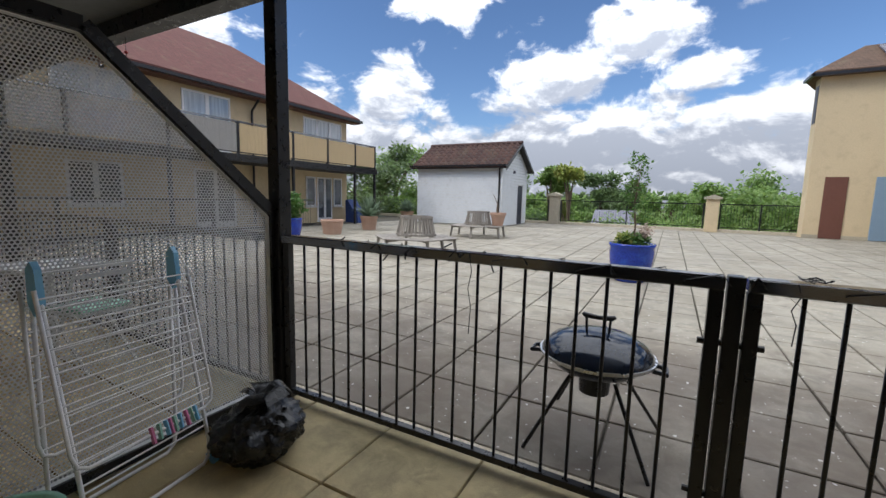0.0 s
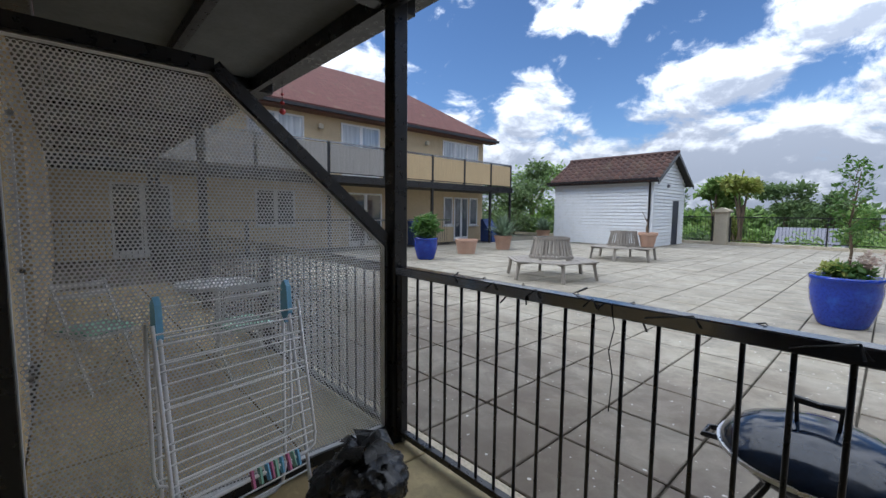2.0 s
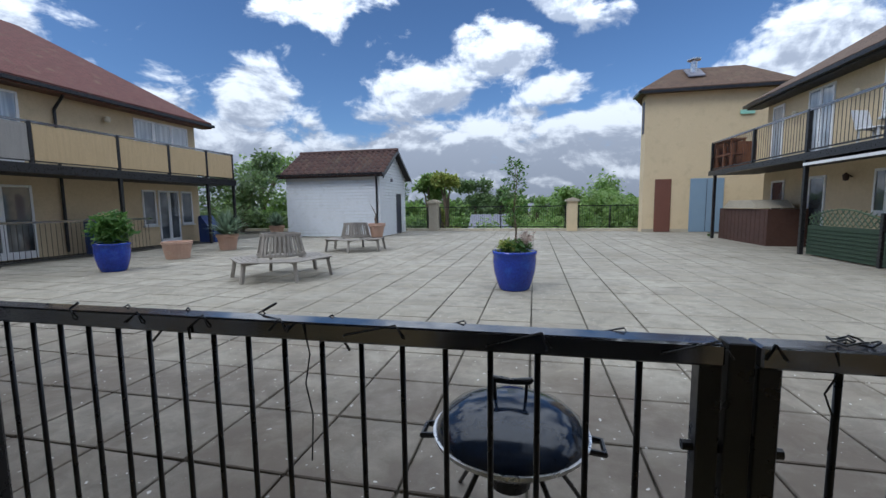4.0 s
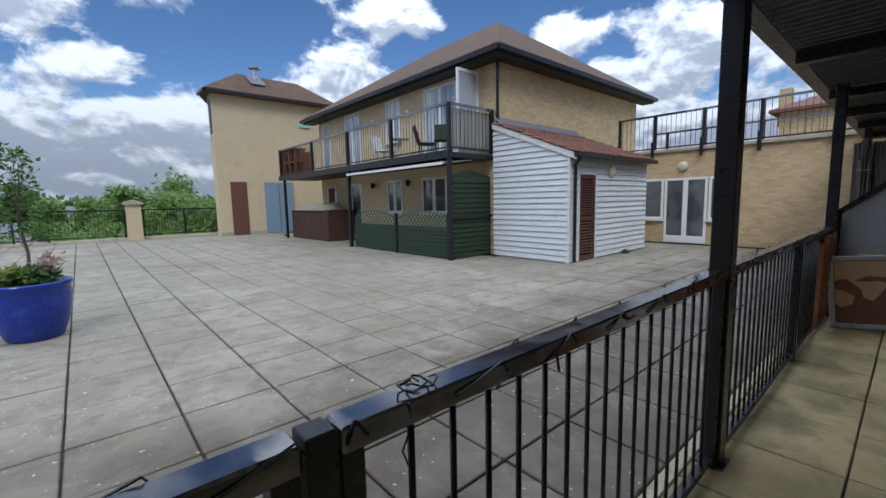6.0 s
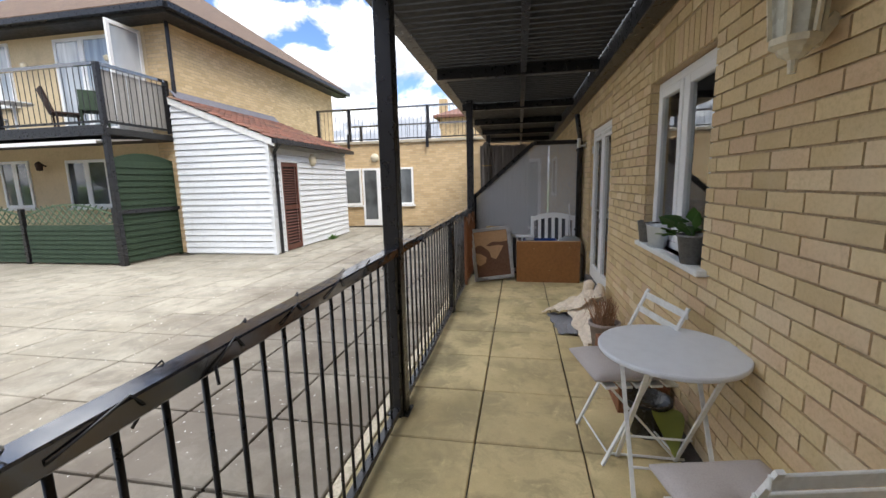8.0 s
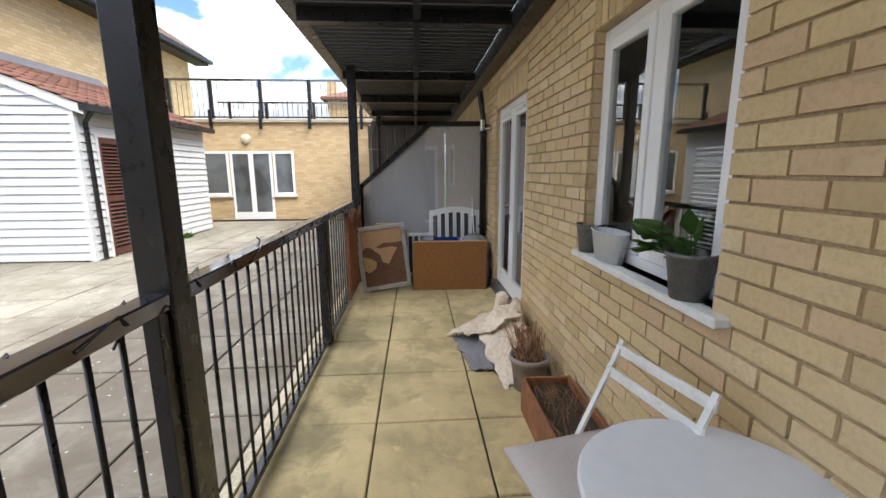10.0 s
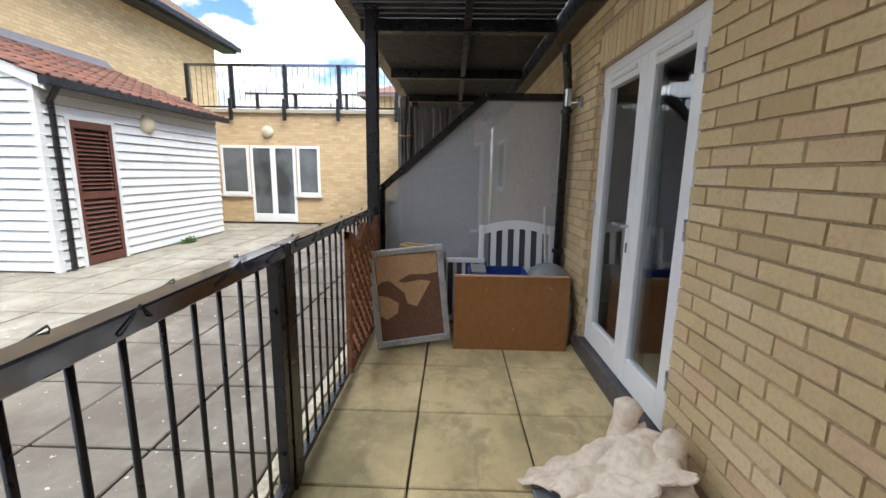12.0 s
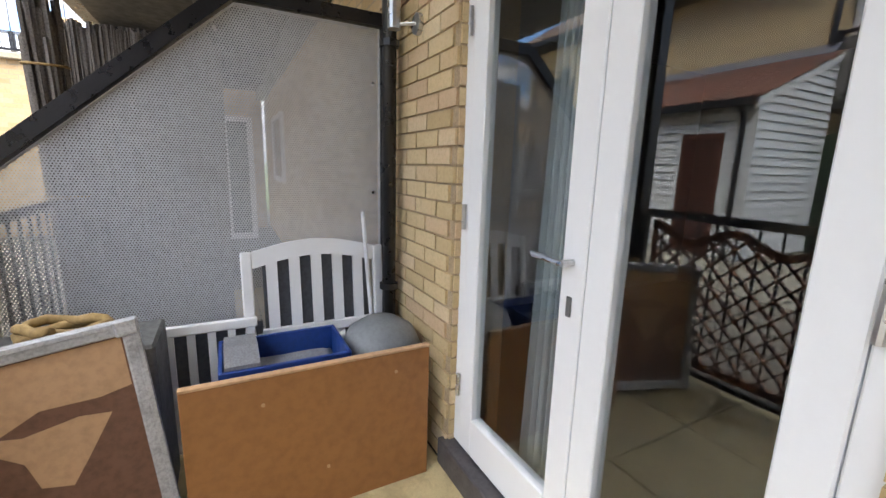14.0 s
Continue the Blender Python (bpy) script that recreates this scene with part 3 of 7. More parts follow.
# ---------- railing ----------
BALUSTER = mesh_of("baluster", bar(B(), (0, 0, 0.075), (0, 0, 1.045), 0.016, sides=8), "black", True)


def railing(x0, x1, label):
    """One bay: top rail, bottom rail, end uprights and balusters."""
    r = thing("railing", label, "railing", "balcony railings", ((x0 + x1) / 2, RAIL_Y, 0))
    h = (x1 - x0) / 2
    part("top_rail", box(B(), -h, h, -0.035, 0.035, 1.048, RAIL_Z, 0.005), "black_top", r, "weathered black top rail")
    part("bottom_rail", box(B(), -h, h, -0.022, 0.022, 0.045, 0.08, 0.003), "black", r)
    for s in (-1, 1):
        part("upright", box(B(), s * (h - 0.024) - 0.024, s * (h - 0.024) + 0.024, -0.024, 0.024, 0.012, 1.047, 0.003), "black", r)
    n = max(1, round((x1 - x0 - 0.1) / 0.118))
    for i in range(1, n):
        shared("baluster", BALUSTER, r, pose(-h + 0.05 + (2 * h - 0.1) * i / n, 0, 0))
    return r


POSTS = (-11.4, -6.75, -2.06, 2.66, 6.84, 10.8)
MIDS = (-4.3, 0.39, 4.79)
for a, b in ((-11.34, -9.1), (-9.05, -6.81), (-6.69, -4.34), (-4.26, -2.115), (-2.005, 0.355), (0.425, 2.605), (2.715, 4.755), (4.825, 6.79), (6.9, 8.8), (8.85, 10.7)):
    railing(a, b, "black painted steel railing bay with round bars")
for x in MIDS:
    g = thing("gate_post", "black square steel post between two railing bays", "post", "railing posts", (x, RAIL_Y, 0))
    part("shaft", box(B(), -0.027, 0.027, -0.03, 0.03, 0.0, RAIL_Z + 0.002, 0.003), "black", g)
    for z in (0.22, 0.84):
        part("bolt", bar(B(), (-0.105, 0, z), (0.105, 0, z), 0.026, sides=8), "black", g)
for x in POSTS:
    p = thing("canopy_post", "black square steel post holding up the canopy", "post", "canopy posts", (x, RAIL_Y + 0.01, 0))
    part("shaft", box(B(), -0.05, 0.05, -0.05, 0.05, 0.0, 2.72, 0.006), "black", p)
    part("base_plate", box(B(), -0.07, 0.07, -0.07, 0.07, 0.0, 0.012, 0.002), "black", p)
    part("head_plate", box(B(), -0.09, 0.09, -0.06, 0.06, 2.68, 2.70), "black", p)


# ---------- side screens ----------
def perforated(poly, pitch, hole):
    """Sheet metal with staggered round holes, filling a polygon in (y, z)."""
    area = [Vector(p) for p in poly]

    def inside(y, z, pad):
        n = len(area)
        for i in range(n):
            a, b = area[i], area[(i + 1) % n]
            e = (b - a).normalized()
            if e.x * (z - a.y) - e.y * (y - a.x) < pad:
                return False
        return True
    verts, faces = [], []
    row = pitch * math.sqrt(3) / 2
    ys, zs = [p[0] for p in poly], [p[1] for p in poly]
    j = 0
    z = min(zs)
    while z < max(zs):
        y = min(ys) + (pitch / 2 if j % 2 else 0)
        while y < max(ys):
            if inside(y, z, pitch * 0.62):
                k = len(verts)
                for i in range(6):
                    t = math.pi / 6 + i * math.pi / 3
                    verts.append((0, y + math.cos(t) * pitch / math.sqrt(3), z + math.sin(t) * pitch / math.sqrt(3)))
                for i in range(6):
                    t = math.pi / 6 + i * math.pi / 3
                    verts.append((0, y + math.cos(t) * hole, z + math.sin(t) * hole))
                for i in range(6):
                    o = (i + 1) % 6
                    faces.append((k + i, k + o, k + 6 + o, k + 6 + i))
            y += pitch
        z += row
        j += 1
    me = bpy.data.meshes.new("perforated_sheet")
    me.from_pydata(verts, [], faces)
    return me


SCREEN = [(0.36, 0.10), (1.95, 0.10), (1.95, 1.22), (1.02, 2.02), (0.36, 2.02)]


def screen(x, label, pitch=0.0165, hole=0.0058, sheet="steel"):
    s = thing("privacy_screen", label, "screen", "", (x, 0, 0))
    frame_pts = [(0.33, 0.06), (1.965, 0.06), (1.965, 1.24), (1.035, 2.05), (0.33, 2.05)]
    bm = B()
    for (y0, z0), (y1, z1) in zip(frame_pts, frame_pts[1:] + frame_pts[:1]):
        bar(bm, (0, y0, z0), (0, y1, z1), 0.06, 0.07, up=(1, 0, 0))
    part("screen_frame", bm, "black", s, "black angle frame")
    me = perforated([(0.365, 0.09), (1.93, 0.09), (1.93, 1.22), (1.02, 2.015), (0.365, 2.015)], pitch, hole)
    me.materials.append(M[sheet])
    ob = new("perforated_sheet", me)
    ob.parent = s
    ob["label"] = "pale galvanised perforated sheet"
    bm = B()
    rim = [(0.365, 0.09), (1.93, 0.09), (1.93, 1.215), (1.02, 2.01), (0.365, 2.01)]
    for (y0, z0), (y1, z1) in zip(rim, rim[1:] + rim[:1]):
        bar(bm, (0.002, y0, z0), (0.002, y1, z1), 0.004, 0.034, up=(1, 0, 0))
    part("sheet_edge", bm, sheet, s)
    for y, z in ((0.40, 1.75), (0.40, 1.2), (0.40, 0.8), (1.1, 1.9)):
        part("fixing", bar(B(), (-0.012, y, z), (0, y, z), 0.02, sides=8), "metal", s)
    return s


screen(-2.09, "perforated grey metal privacy screen in a black frame")
screen(7.0, "perforated grey metal privacy screen beside the cot ends", 0.0115, 0.0032, "fine_steel")


# ---------- doors and windows ----------
def glazed(parent, name, x0, x1, z0, z1, y, fw=0.07, depth=0.06, material="white", axis="x", bottom=None, pane_label="", pane="glass"):
    """A frame with one pane, in a wall along x (or y): a part called name with pane under it."""
    bottom = fw if bottom is None else bottom
    bm = B()
    for a, b, c, d in ((x0, x0 + fw, z0, z1), (x1 - fw, x1, z0, z1), (x0 + fw, x1 - fw, z0, z0 + bottom), (x0 + fw, x1 - fw, z1 - fw, z1)):
        if axis == "x":
            box(bm, a, b, y - depth / 2, y + depth / 2, c, d, 0.004)
        else:
            box(bm, y - depth / 2, y + depth / 2, a, b, c, d, 0.004)
    f = part(name, bm, material, parent)
    bm = B()
    if axis == "x":
        box(bm, x0 + fw - 0.006, x1 - fw + 0.006, y - 0.004, y + 0.004, z0 + bottom - 0.006, z1 - fw + 0.006)
    else:
        box(bm, y - 0.004, y + 0.004, x0 + fw - 0.006, x1 - fw + 0.006, z0 + bottom - 0.006, z1 - fw + 0.006)
    g = part("pane", bm, pane, f)
    g.visible_shadow = False
    return f


# opaque panes: the dim rooms behind are put into their dark colour
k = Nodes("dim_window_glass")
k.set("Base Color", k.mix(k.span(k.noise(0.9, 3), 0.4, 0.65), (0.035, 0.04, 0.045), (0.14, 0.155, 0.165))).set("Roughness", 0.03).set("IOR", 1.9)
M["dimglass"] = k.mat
# upper panes: the pale reflection of the sky is put into the base colour
k = Nodes("window_glass_with_sky_tone")
k.set("Base Color", k.mix(k.span(k.noise(1.4, 3, stretch=(1, 6, 0.3)), 0.4, 0.65), (0.30, 0.34, 0.38), (0.52, 0.56, 0.60))).set("Roughness", 0.03).set("IOR", 1.9)
M["skyglass"] = k.mat

# French doors of the home flat
DY = 0.215
d = tagged(new("door_1"), "white glazed French doors, shut, over a dark grey sill", "door", kind="structure")
x0, x1 = DOOR[0], DOOR[1]
bm = B()
box(bm, x0 + 0.002, x0 + 0.062, DY - 0.035, DY + 0.035, 0.13, 2.128, 0.004)
box(bm, x1 - 0.062, x1 - 0.002, DY - 0.035, DY + 0.035, 0.13, 2.128, 0.004)
box(bm, x0 + 0.062, x1 - 0.062, DY - 0.035, DY + 0.035, 2.06, 2.128, 0.004)
part("door_frame", bm, "white", d)
mid = 5.62
for a, b, side in ((x0 + 0.064, mid - 0.002, -1), (mid + 0.002, x1 - 0.064, 1)):
    leaf = glazed(d, "door_leaf", a, b, 0.135, 2.056, DY + 0.012, 0.088, 0.056, "white", bottom=0.17)
    bm = box(B(), a + 0.12, b - 0.12, DY + 0.042, DY + 0.052, 2.005, 2.03, 0.003)
    part("vent", bm, "white_old", leaf)
    hx = a - 0.012 if side < 0 else b + 0.012
    for z in (0.42, 1.15, 1.87):
        part("hinge", bar(B(), (hx, DY + 0.05, z - 0.05), (hx, DY + 0.05, z + 0.05), 0.018, sides=8), "metal", leaf, "steel hinge")
    if side > 0:
        bm = bar(B(), (a + 0.045, DY + 0.042, 1.09), (a + 0.045, DY + 0.085, 1.09), 0.02, sides=8)
        bar(bm, (a + 0.04, DY + 0.085, 1.09), (a + 0.17, DY + 0.085, 1.095), 0.022, 0.018, sides=8)
        part("handle", bm, "metal", leaf, "bright lever handle")
        part("lock", box(B(), a + 0.035, a + 0.055, DY + 0.041, DY + 0.046, 0.93, 0.99, 0.002), "darkpot", leaf)
part("sill", box(B(), x0 - 0.03, x1 + 0.03, 0.10, 0.315, 0.0, 0.128, 0.006), "sill", d, "dark grey step sill")
# curtains behind
for cx0, cx1, name in ((5.80, 5.98, "a"),):
    c = thing("curtain", "long grey curtain gathered behind the glass door", "curtain", "curtains", ((cx0 + cx1) / 2, 0.05, 0.1))
    bm = B()
    n = 34
    top = [bm.verts.new((-(cx1 - cx0) / 2 + (cx1 - cx0) * i / n, 0.03 * math.sin(i * 1.15), 1.93)) for i in range(n + 1)]
    low = [bm.verts.new((-(cx1 - cx0) * 0.75 + (cx1 - cx0) * 1.5 * i / n, 0.045 * math.sin(i * 1.15 + 0.3), 0.0)) for i in range(n + 1)]
    for i in range(n):
        bm.faces.new((low[i], low[i + 1], top[i + 1], top[i]))
    part("cloth", bm, "curtain", c, smooth=True)

# window beside it
w = tagged(new("window_1"), "white double casement window with a white sill", "window", kind="structure")
x0, x1 = WIN[0], WIN[1]
bm = B()
WY = 0.20
for a, b, c, e in ((x0 + 0.002, x0 + 0.05, 1.002, 2.156), (x1 - 0.05, x1 - 0.002, 1.002, 2.156), (x0 + 0.05, x1 - 0.05, 1.002, 1.055), (x0 + 0.05, x1 - 0.05, 2.10, 2.156), (3.135, 3.185, 1.055, 2.10)):
    box(bm, a, b, WY - 0.035, WY + 0.03, c, e, 0.004)
part("window_frame", bm, "white", w)
glazed(w, "casement", x0 + 0.052, 3.133, 1.057, 2.098, WY + 0.012, 0.055, 0.05)
glazed(w, "casement", 3.187, x1 - 0.052, 1.057, 2.098, WY + 0.012, 0.055, 0.05)
part("window_sill", box(B(), x0 - 0.08, x1 + 0.02, 0.15, 0.345, 0.965, 1.0, 0.006), "white_old", w, "white sill")
# pale slats added inside so the lower pane looks lighter
b_ = thing("window_blind", "pale slats added behind the casement to lighten the pane", "blind", "", (2.92, 0.06, 1.06))
for i in range(26):
    part("slat", box(B(), -0.16, 0.16, -0.012, 0.012, 0.02 + i * 0.018, 0.024 + i * 0.018), "white_old", b_)

# dark door opening behind the walker stays open
dd = tagged(new("door_2"), "white frame of the open balcony door", "door", kind="structure")
bm = B()
box(bm, -0.748, -0.70, 0.03, 0.09, 0.0, 2.128)
box(bm, 0.90, 0.948, 0.03, 0.09, 0.0, 2.128)
box(bm, -0.70, 0.90, 0.03, 0.09, 2.08, 2.128)
part("door_frame", bm, "white", dd)
dn = tagged(new("door_3"), "white glazed doors of the neighbouring flat", "door", kind="structure")
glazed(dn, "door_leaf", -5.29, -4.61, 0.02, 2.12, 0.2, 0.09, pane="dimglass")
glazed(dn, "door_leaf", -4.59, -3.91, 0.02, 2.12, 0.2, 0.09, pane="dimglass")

dx = tagged(new("door_4"), "white glazed door of the next flat, standing open", "door", kind="structure")
glazed(dx, "door_leaf", 0.62, 1.10, 0.02, 2.10, 12.9, 0.09, 0.05, axis="y", pane="dimglass")
wx = tagged(new("window_2"), "white window of the next flat", "window", kind="structure")
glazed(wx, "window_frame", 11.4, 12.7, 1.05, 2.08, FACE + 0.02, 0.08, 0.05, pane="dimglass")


# ---------- buildings round the court ----------
def far_window(parent, axis, at, a, b, z0, z1, out, mullions=1, kind="window", pane="dimglass"):
    """A framed window or door set in a wall face at 'at'; out is +1 or -1, the way it looks."""
    w = part(kind, B(), "white", parent)
    fw = 0.07
    n = mullions + 1
    step = (b - a) / n
    for i in range(n):
        glazed(w, "frame", a + i * step, a + (i + 1) * step, z0, z1, at + out * 0.012, fw, 0.05, "white", axis, pane=pane, bottom=0.22 if kind == "door" else None)
    if kind == "window":
        bm = B()
        if axis == "y":
            box(bm, min(at, at + out * 0.09), max(at, at + out * 0.09), a - 0.05, b + 0.05, z0 - 0.06, z0 - 0.004)
        else:
            box(bm, a - 0.05, b + 0.05, min(at, at + out * 0.09), max(at, at + out * 0.09), z0 - 0.06, z0 - 0.004)
        part("sill", bm, "white_old", w)
    return w


def hip_roof(bm, x0, x1, y0, y1, z0, z1, hip0, hip1, thick=0.14):
    """Hipped roof with its ridge along y; hip0 and hip1 are how far the ridge stops short."""
    xm = (x0 + x1) / 2
    lo = [bm.verts.new(p) for p in ((x0, y0, z0), (x1, y0, z0), (x1, y1, z0), (x0, y1, z0))]
    up = [bm.verts.new((v.co.x, v.co.y, z0 + thick)) for v in lo]
    r = [bm.verts.new((xm, y0 + hip0, z1)), bm.verts.new((xm, y1 - hip1, z1))]
    bm.faces.new(lo[::-1])
    for i in range(4):
        j = (i + 1) % 4
        bm.faces.new((lo[i], lo[j], up[j], up[i]))
    bm.faces.new((up[0], up[1], r[0]))
    bm.faces.new((up[2], up[3], r[1]))
    bm.faces.new((up[1], up[2], r[1], r[0]))
    bm.faces.new((up[3], up[0], r[0], r[1]))
    return bm


FLAT_BAR = mesh_of("baluster", bar(B(), (0, 0, 0.1), (0, 0, 1.08), 0.014, sides=6), "black")


def balcony_rail(parent, pts, z, posts, name="balcony_rail", gap=0.13, height=1.12, infill=None):
    """A steel balustrade along straight stretches of pts, as parts of a building."""
    r = part(name, B(), "black", parent)
    for (xa, ya), (xb, yb) in zip(pts, pts[1:]):
        L = math.hypot(xb - xa, yb - ya)
        part("top_rail", bar(B(), (xa, ya, z + height), (xb, yb, z + height), 0.07, 0.06), "black_top", r)
        part("bottom_rail", bar(B(), (xa, ya, z + 0.09), (xb, yb, z + 0.09), 0.04, 0.04), "black", r)
        n = max(1, int(L / gap))
        for i in range(1, n):
            f = i / n
            shared("baluster", FLAT_BAR, r, Matrix.Translation((xa + (xb - xa) * f, ya + (yb - ya) * f, z)) @ Matrix.Diagonal((1, 1, height / 1.12, 1)))
        if infill:
            part("infill_panel", bar(B(), (xa, ya, z + 0.6), (xb, yb, z + 0.6), 0.02, 0.9), infill, r)
    for x, y in posts:
        part("post", box(B(), x - 0.045, x + 0.045, y - 0.045, y + 0.045, z, z + height + 0.02, 0.004), "black", r)
    return r


# east block, two storeys with a balcony
east = thing("apartment_block", "two-storey cream brick block with brown hipped roof and balcony", "building", "blocks round the court", (0, 0, 0))
bm = box(B(), 8.6, 16.6, 8.75, 19.4, 0.0, 5.15)
part("wall", bm, "render", east, "cream yellow brick walls")
part("end_wall", box(B(), 8.604, 16.596, 8.735, 8.748, 0.0, 5.14), "brick_x", east, "yellow brick end wall")
part("corner_bricks", box(B(), 8.585, 8.598, 8.736, 9.35, 0.0, 5.14), "brick_y", east)
part("roof", hip_roof(B(), 8.1, 17.1, 8.3, 19.9, 5.14, 8.1, 3.9, 4.2), "roof", east, "brown tiled hipped roof")
bm = B()
for a, b in (((8.02, 8.22, 5.13), (8.02, 19.95, 5.13)), ((8.02, 8.22, 5.13), (17.15, 8.22, 5.13))):
    bar(bm, a, b, 0.13, 0.11)
part("gutter", bm, "black", east, "black gutter")
bm = B()
box(bm, 8.1, 8.6, 8.3, 19.9, 5.02, 5.138)
box(bm, 8.6, 17.1, 8.3, 8.735, 5.02, 5.138)
part("soffit", bm, "soffit", east)
bm = bar(B(), (8.52, 8.70, 2.6), (8.52, 8.70, 5.05), 0.085, sides=10)
bar(bm, (8.52, 8.72, 0.1), (8.52, 8.72, 2.5), 0.085, sides=10)
part("downpipe", bm, "black", east, "black rainwater pipe")
for y0, y1, z0, z1, mm, kd in ((9.5, 11.8, 2.72, 4.92, 2, "door"), (13.1, 13.95, 3.55, 4.95, 1, "window"), (15.75, 16.95, 2.72, 4.95, 1, "door"), (18.3, 19.0, 2.72, 4.9, 0, "door"),
                               (10.8, 12.0, 1.1, 2.22, 1, "window"), (13.1, 14.0, 1.1, 2.25, 1, "window"), (15.85, 16.65, 0.02, 2.22, 0, "door"), (18.0, 18.8, 1.0, 2.2, 0, "window")):
    far_window(east, "y", 8.6, y0, y1, z0, z1, -1, mm, kd, "skyglass" if z0 > 2.6 else "dimglass")
leaf = glazed(east, "open_door_leaf", 7.75, 8.55, 2.74, 4.9, 9.42, 0.08, 0.05, "white", "x", pane="skyglass")
part("balcony_deck", box(B(), 6.92, 8.6, 8.85, 20.0, 2.53, 2.66, 0.01), "soffit", east, "dark balcony deck")
part("edge_beam", box(B(), 6.88, 6.97, 8.83, 20.02, 2.51, 2.70, 0.006), "black", east)
balcony_rail(east, [(8.55, 8.9), (6.98, 8.9), (6.98, 19.95)], 2.68, [(6.98, 8.9), (8.5, 8.9), (6.98, 11.35), (6.98, 13.9), (6.98, 16.7), (6.98, 19.95)])
for i, x in enumerate((7.15, 7.45, 7.75, 8.05, 8.35)):
    part("screen_reed", box(B(), x - 0.135, x + 0.135, 8.93, 8.945, 2.75, 3.72), "reedgrey", east, "grey reed screening")
part("far_panel", box(B(), 6.95, 8.55, 19.96, 20.0, 2.7, 3.85), "timber", east, "brown boarded balcony end")
for y in (8.9, 13.9, 19.6):
    part("column", box(B(), 6.93, 7.03, y - 0.05, y + 0.05, 0.0, 2.525, 0.006), "black", east)
aw = thing("awning", "rolled white cloth awning under the balcony edge", "awning", "", (6.9, 11.4, 2.4))
part("cloth", prism(B(), [(-0.05, 0.0), (0.95, 0.10), (0.95, 0.12), (-0.05, 0.03)], -2.4, 2.4, "y"), "awning", aw)
part("valance", box(B(), -0.06, -0.045, -2.4, 2.4, -0.04, 0.03), "awning", aw)
for y in (10.2, 12.5, 14.6, 17.4):
    wl_ = thing("wall_lamp", "small wall lantern on the cream wall", "lamp", "court wall lamps", (8.56, y, 4.35))
    part("bracket", bar(B(), (0.03, 0, 0), (-0.12, 0, 0.05), 0.03), "black", wl_)
    part("shade", lathe(B(), [(0.0, -0.05), (0.06, -0.03), (0.08, 0.05), (0.0, 0.1)], 10, (-0.14, 0, 0.0)), "cream", wl_)
for y in (12.6, 14.8):
    wl_ = thing("wall_lamp", "small brown lantern under the balcony", "lamp", "court wall lamps", (8.56, y, 2.1))
    part("bracket", bar(B(), (0.03, 0, 0), (-0.10, 0, 0.05), 0.03), "bronze", wl_)
    part("shade", lathe(B(), [(0.0, -0.12), (0.06, -0.1), (0.08, 0.05), (0.0, 0.12)], 8, (-0.12, 0, 0.0)), "bronze", wl_)


def garden_fence(x, y0, y1, label):
    """Overlapping boards, with an arched trellis strip on top."""
    f = thing("fence_panel", label, "fence", "green fences", (x, (y0 + y1) / 2, 0))
    h = (y1 - y0) / 2
    n = 8
    for i in range(n):
        z = 0.04 + i * 0.095
        part("board", prism(B(), [(-0.034, z), (-0.012, z + 0.108), (0.012, z + 0.108), (0.012, z)], -h, h, "y"), "green", f)
    bm = B()
    m = 14
    for i in range(m):
        a, b = -h + 2 * h * i / m, -h + 2 * h * (i + 1) / m
        za, zb = 1.0 + 0.22 * math.sin(math.pi * i / m), 1.0 + 0.22 * math.sin(math.pi * (i + 1) / m)
        bar(bm, (0, a, za), (0, b, zb), 0.03, 0.03)
        part("lath", bar(B(), (0, a, 0.83), (0, min(h, a + (za - 0.83)), min(za, 0.83 + h - a)), 0.012, 0.022), "green_worn", f)
        part("lath", bar(B(), (0.012, b, 0.83), (0.012, max(-h, b - (zb - 0.83)), min(zb, 0.83 + b + h)), 0.012, 0.022), "green_worn", f)
    part("arched_rail", bm, "green_worn", f, "arched rail over the lattice")
    part("post", box(B(), -0.04, 0.04, -h - 0.04, -h + 0.04, 0, 1.15), "black", f)
    return f


garden_fence(7.06, 9.05, 11.25, "dark green boarded fence panel with arched lattice top")
garden_fence(7.06, 11.35, 13.75, "dark green boarded fence panel with arched lattice top")
sf = thing("fence_panel", "tall dark green boarded side fence", "fence", "green fences", (7.75, 8.95, 0))
for i in range(16):
    z = 0.05 + i * 0.125
    part("board", prism(B(), [(-0.040, z), (-0.012, z + 0.136), (0.014, z + 0.136), (0.014, z)], -0.66, 0.66, "x"), "green", sf)
for x in (-0.68, 0.68):
    part("post", box(B(), x - 0.03, x + 0.03, -0.03, 0.03, 0, 2.1), "green", sf)
part("arched_board", prism(B(), [(-0.66, 2.06)] + [(-0.66 + 0.11 * i, 2.08 + 0.14 * math.sin(math.pi * (i + 1) / 14)) for i in range(13)] + [(0.66, 2.06)], -0.012, 0.014, "y"), "green", sf)
part("rail", box(B(), -0.72, 0.72, -0.075, -0.042, 1.02, 1.10), "black", sf)

bs = thing("garden_store", "dark brown boarded store with a pale hipped lid", "shed", "", (7.9, 18.0, 0))
for i in range(24):
    y = -1.75 + i * 0.146
    part("board", box(B(), -0.62 - 0.006 * (i % 2), -0.58, y, y + 0.14, 0, 1.2), "brownfence", bs)
part("end_board", box(B(), -0.62, 0.5, -1.78, -1.755, 0, 1.2), "brownfence", bs)
part("lid", prism(B(), [(-1.3, 1.22), (1.3, 1.22), (0.8, 1.5), (-0.8, 1.5)], -0.7, 0.4, "x"), "stone", bs, "pale worn lid")

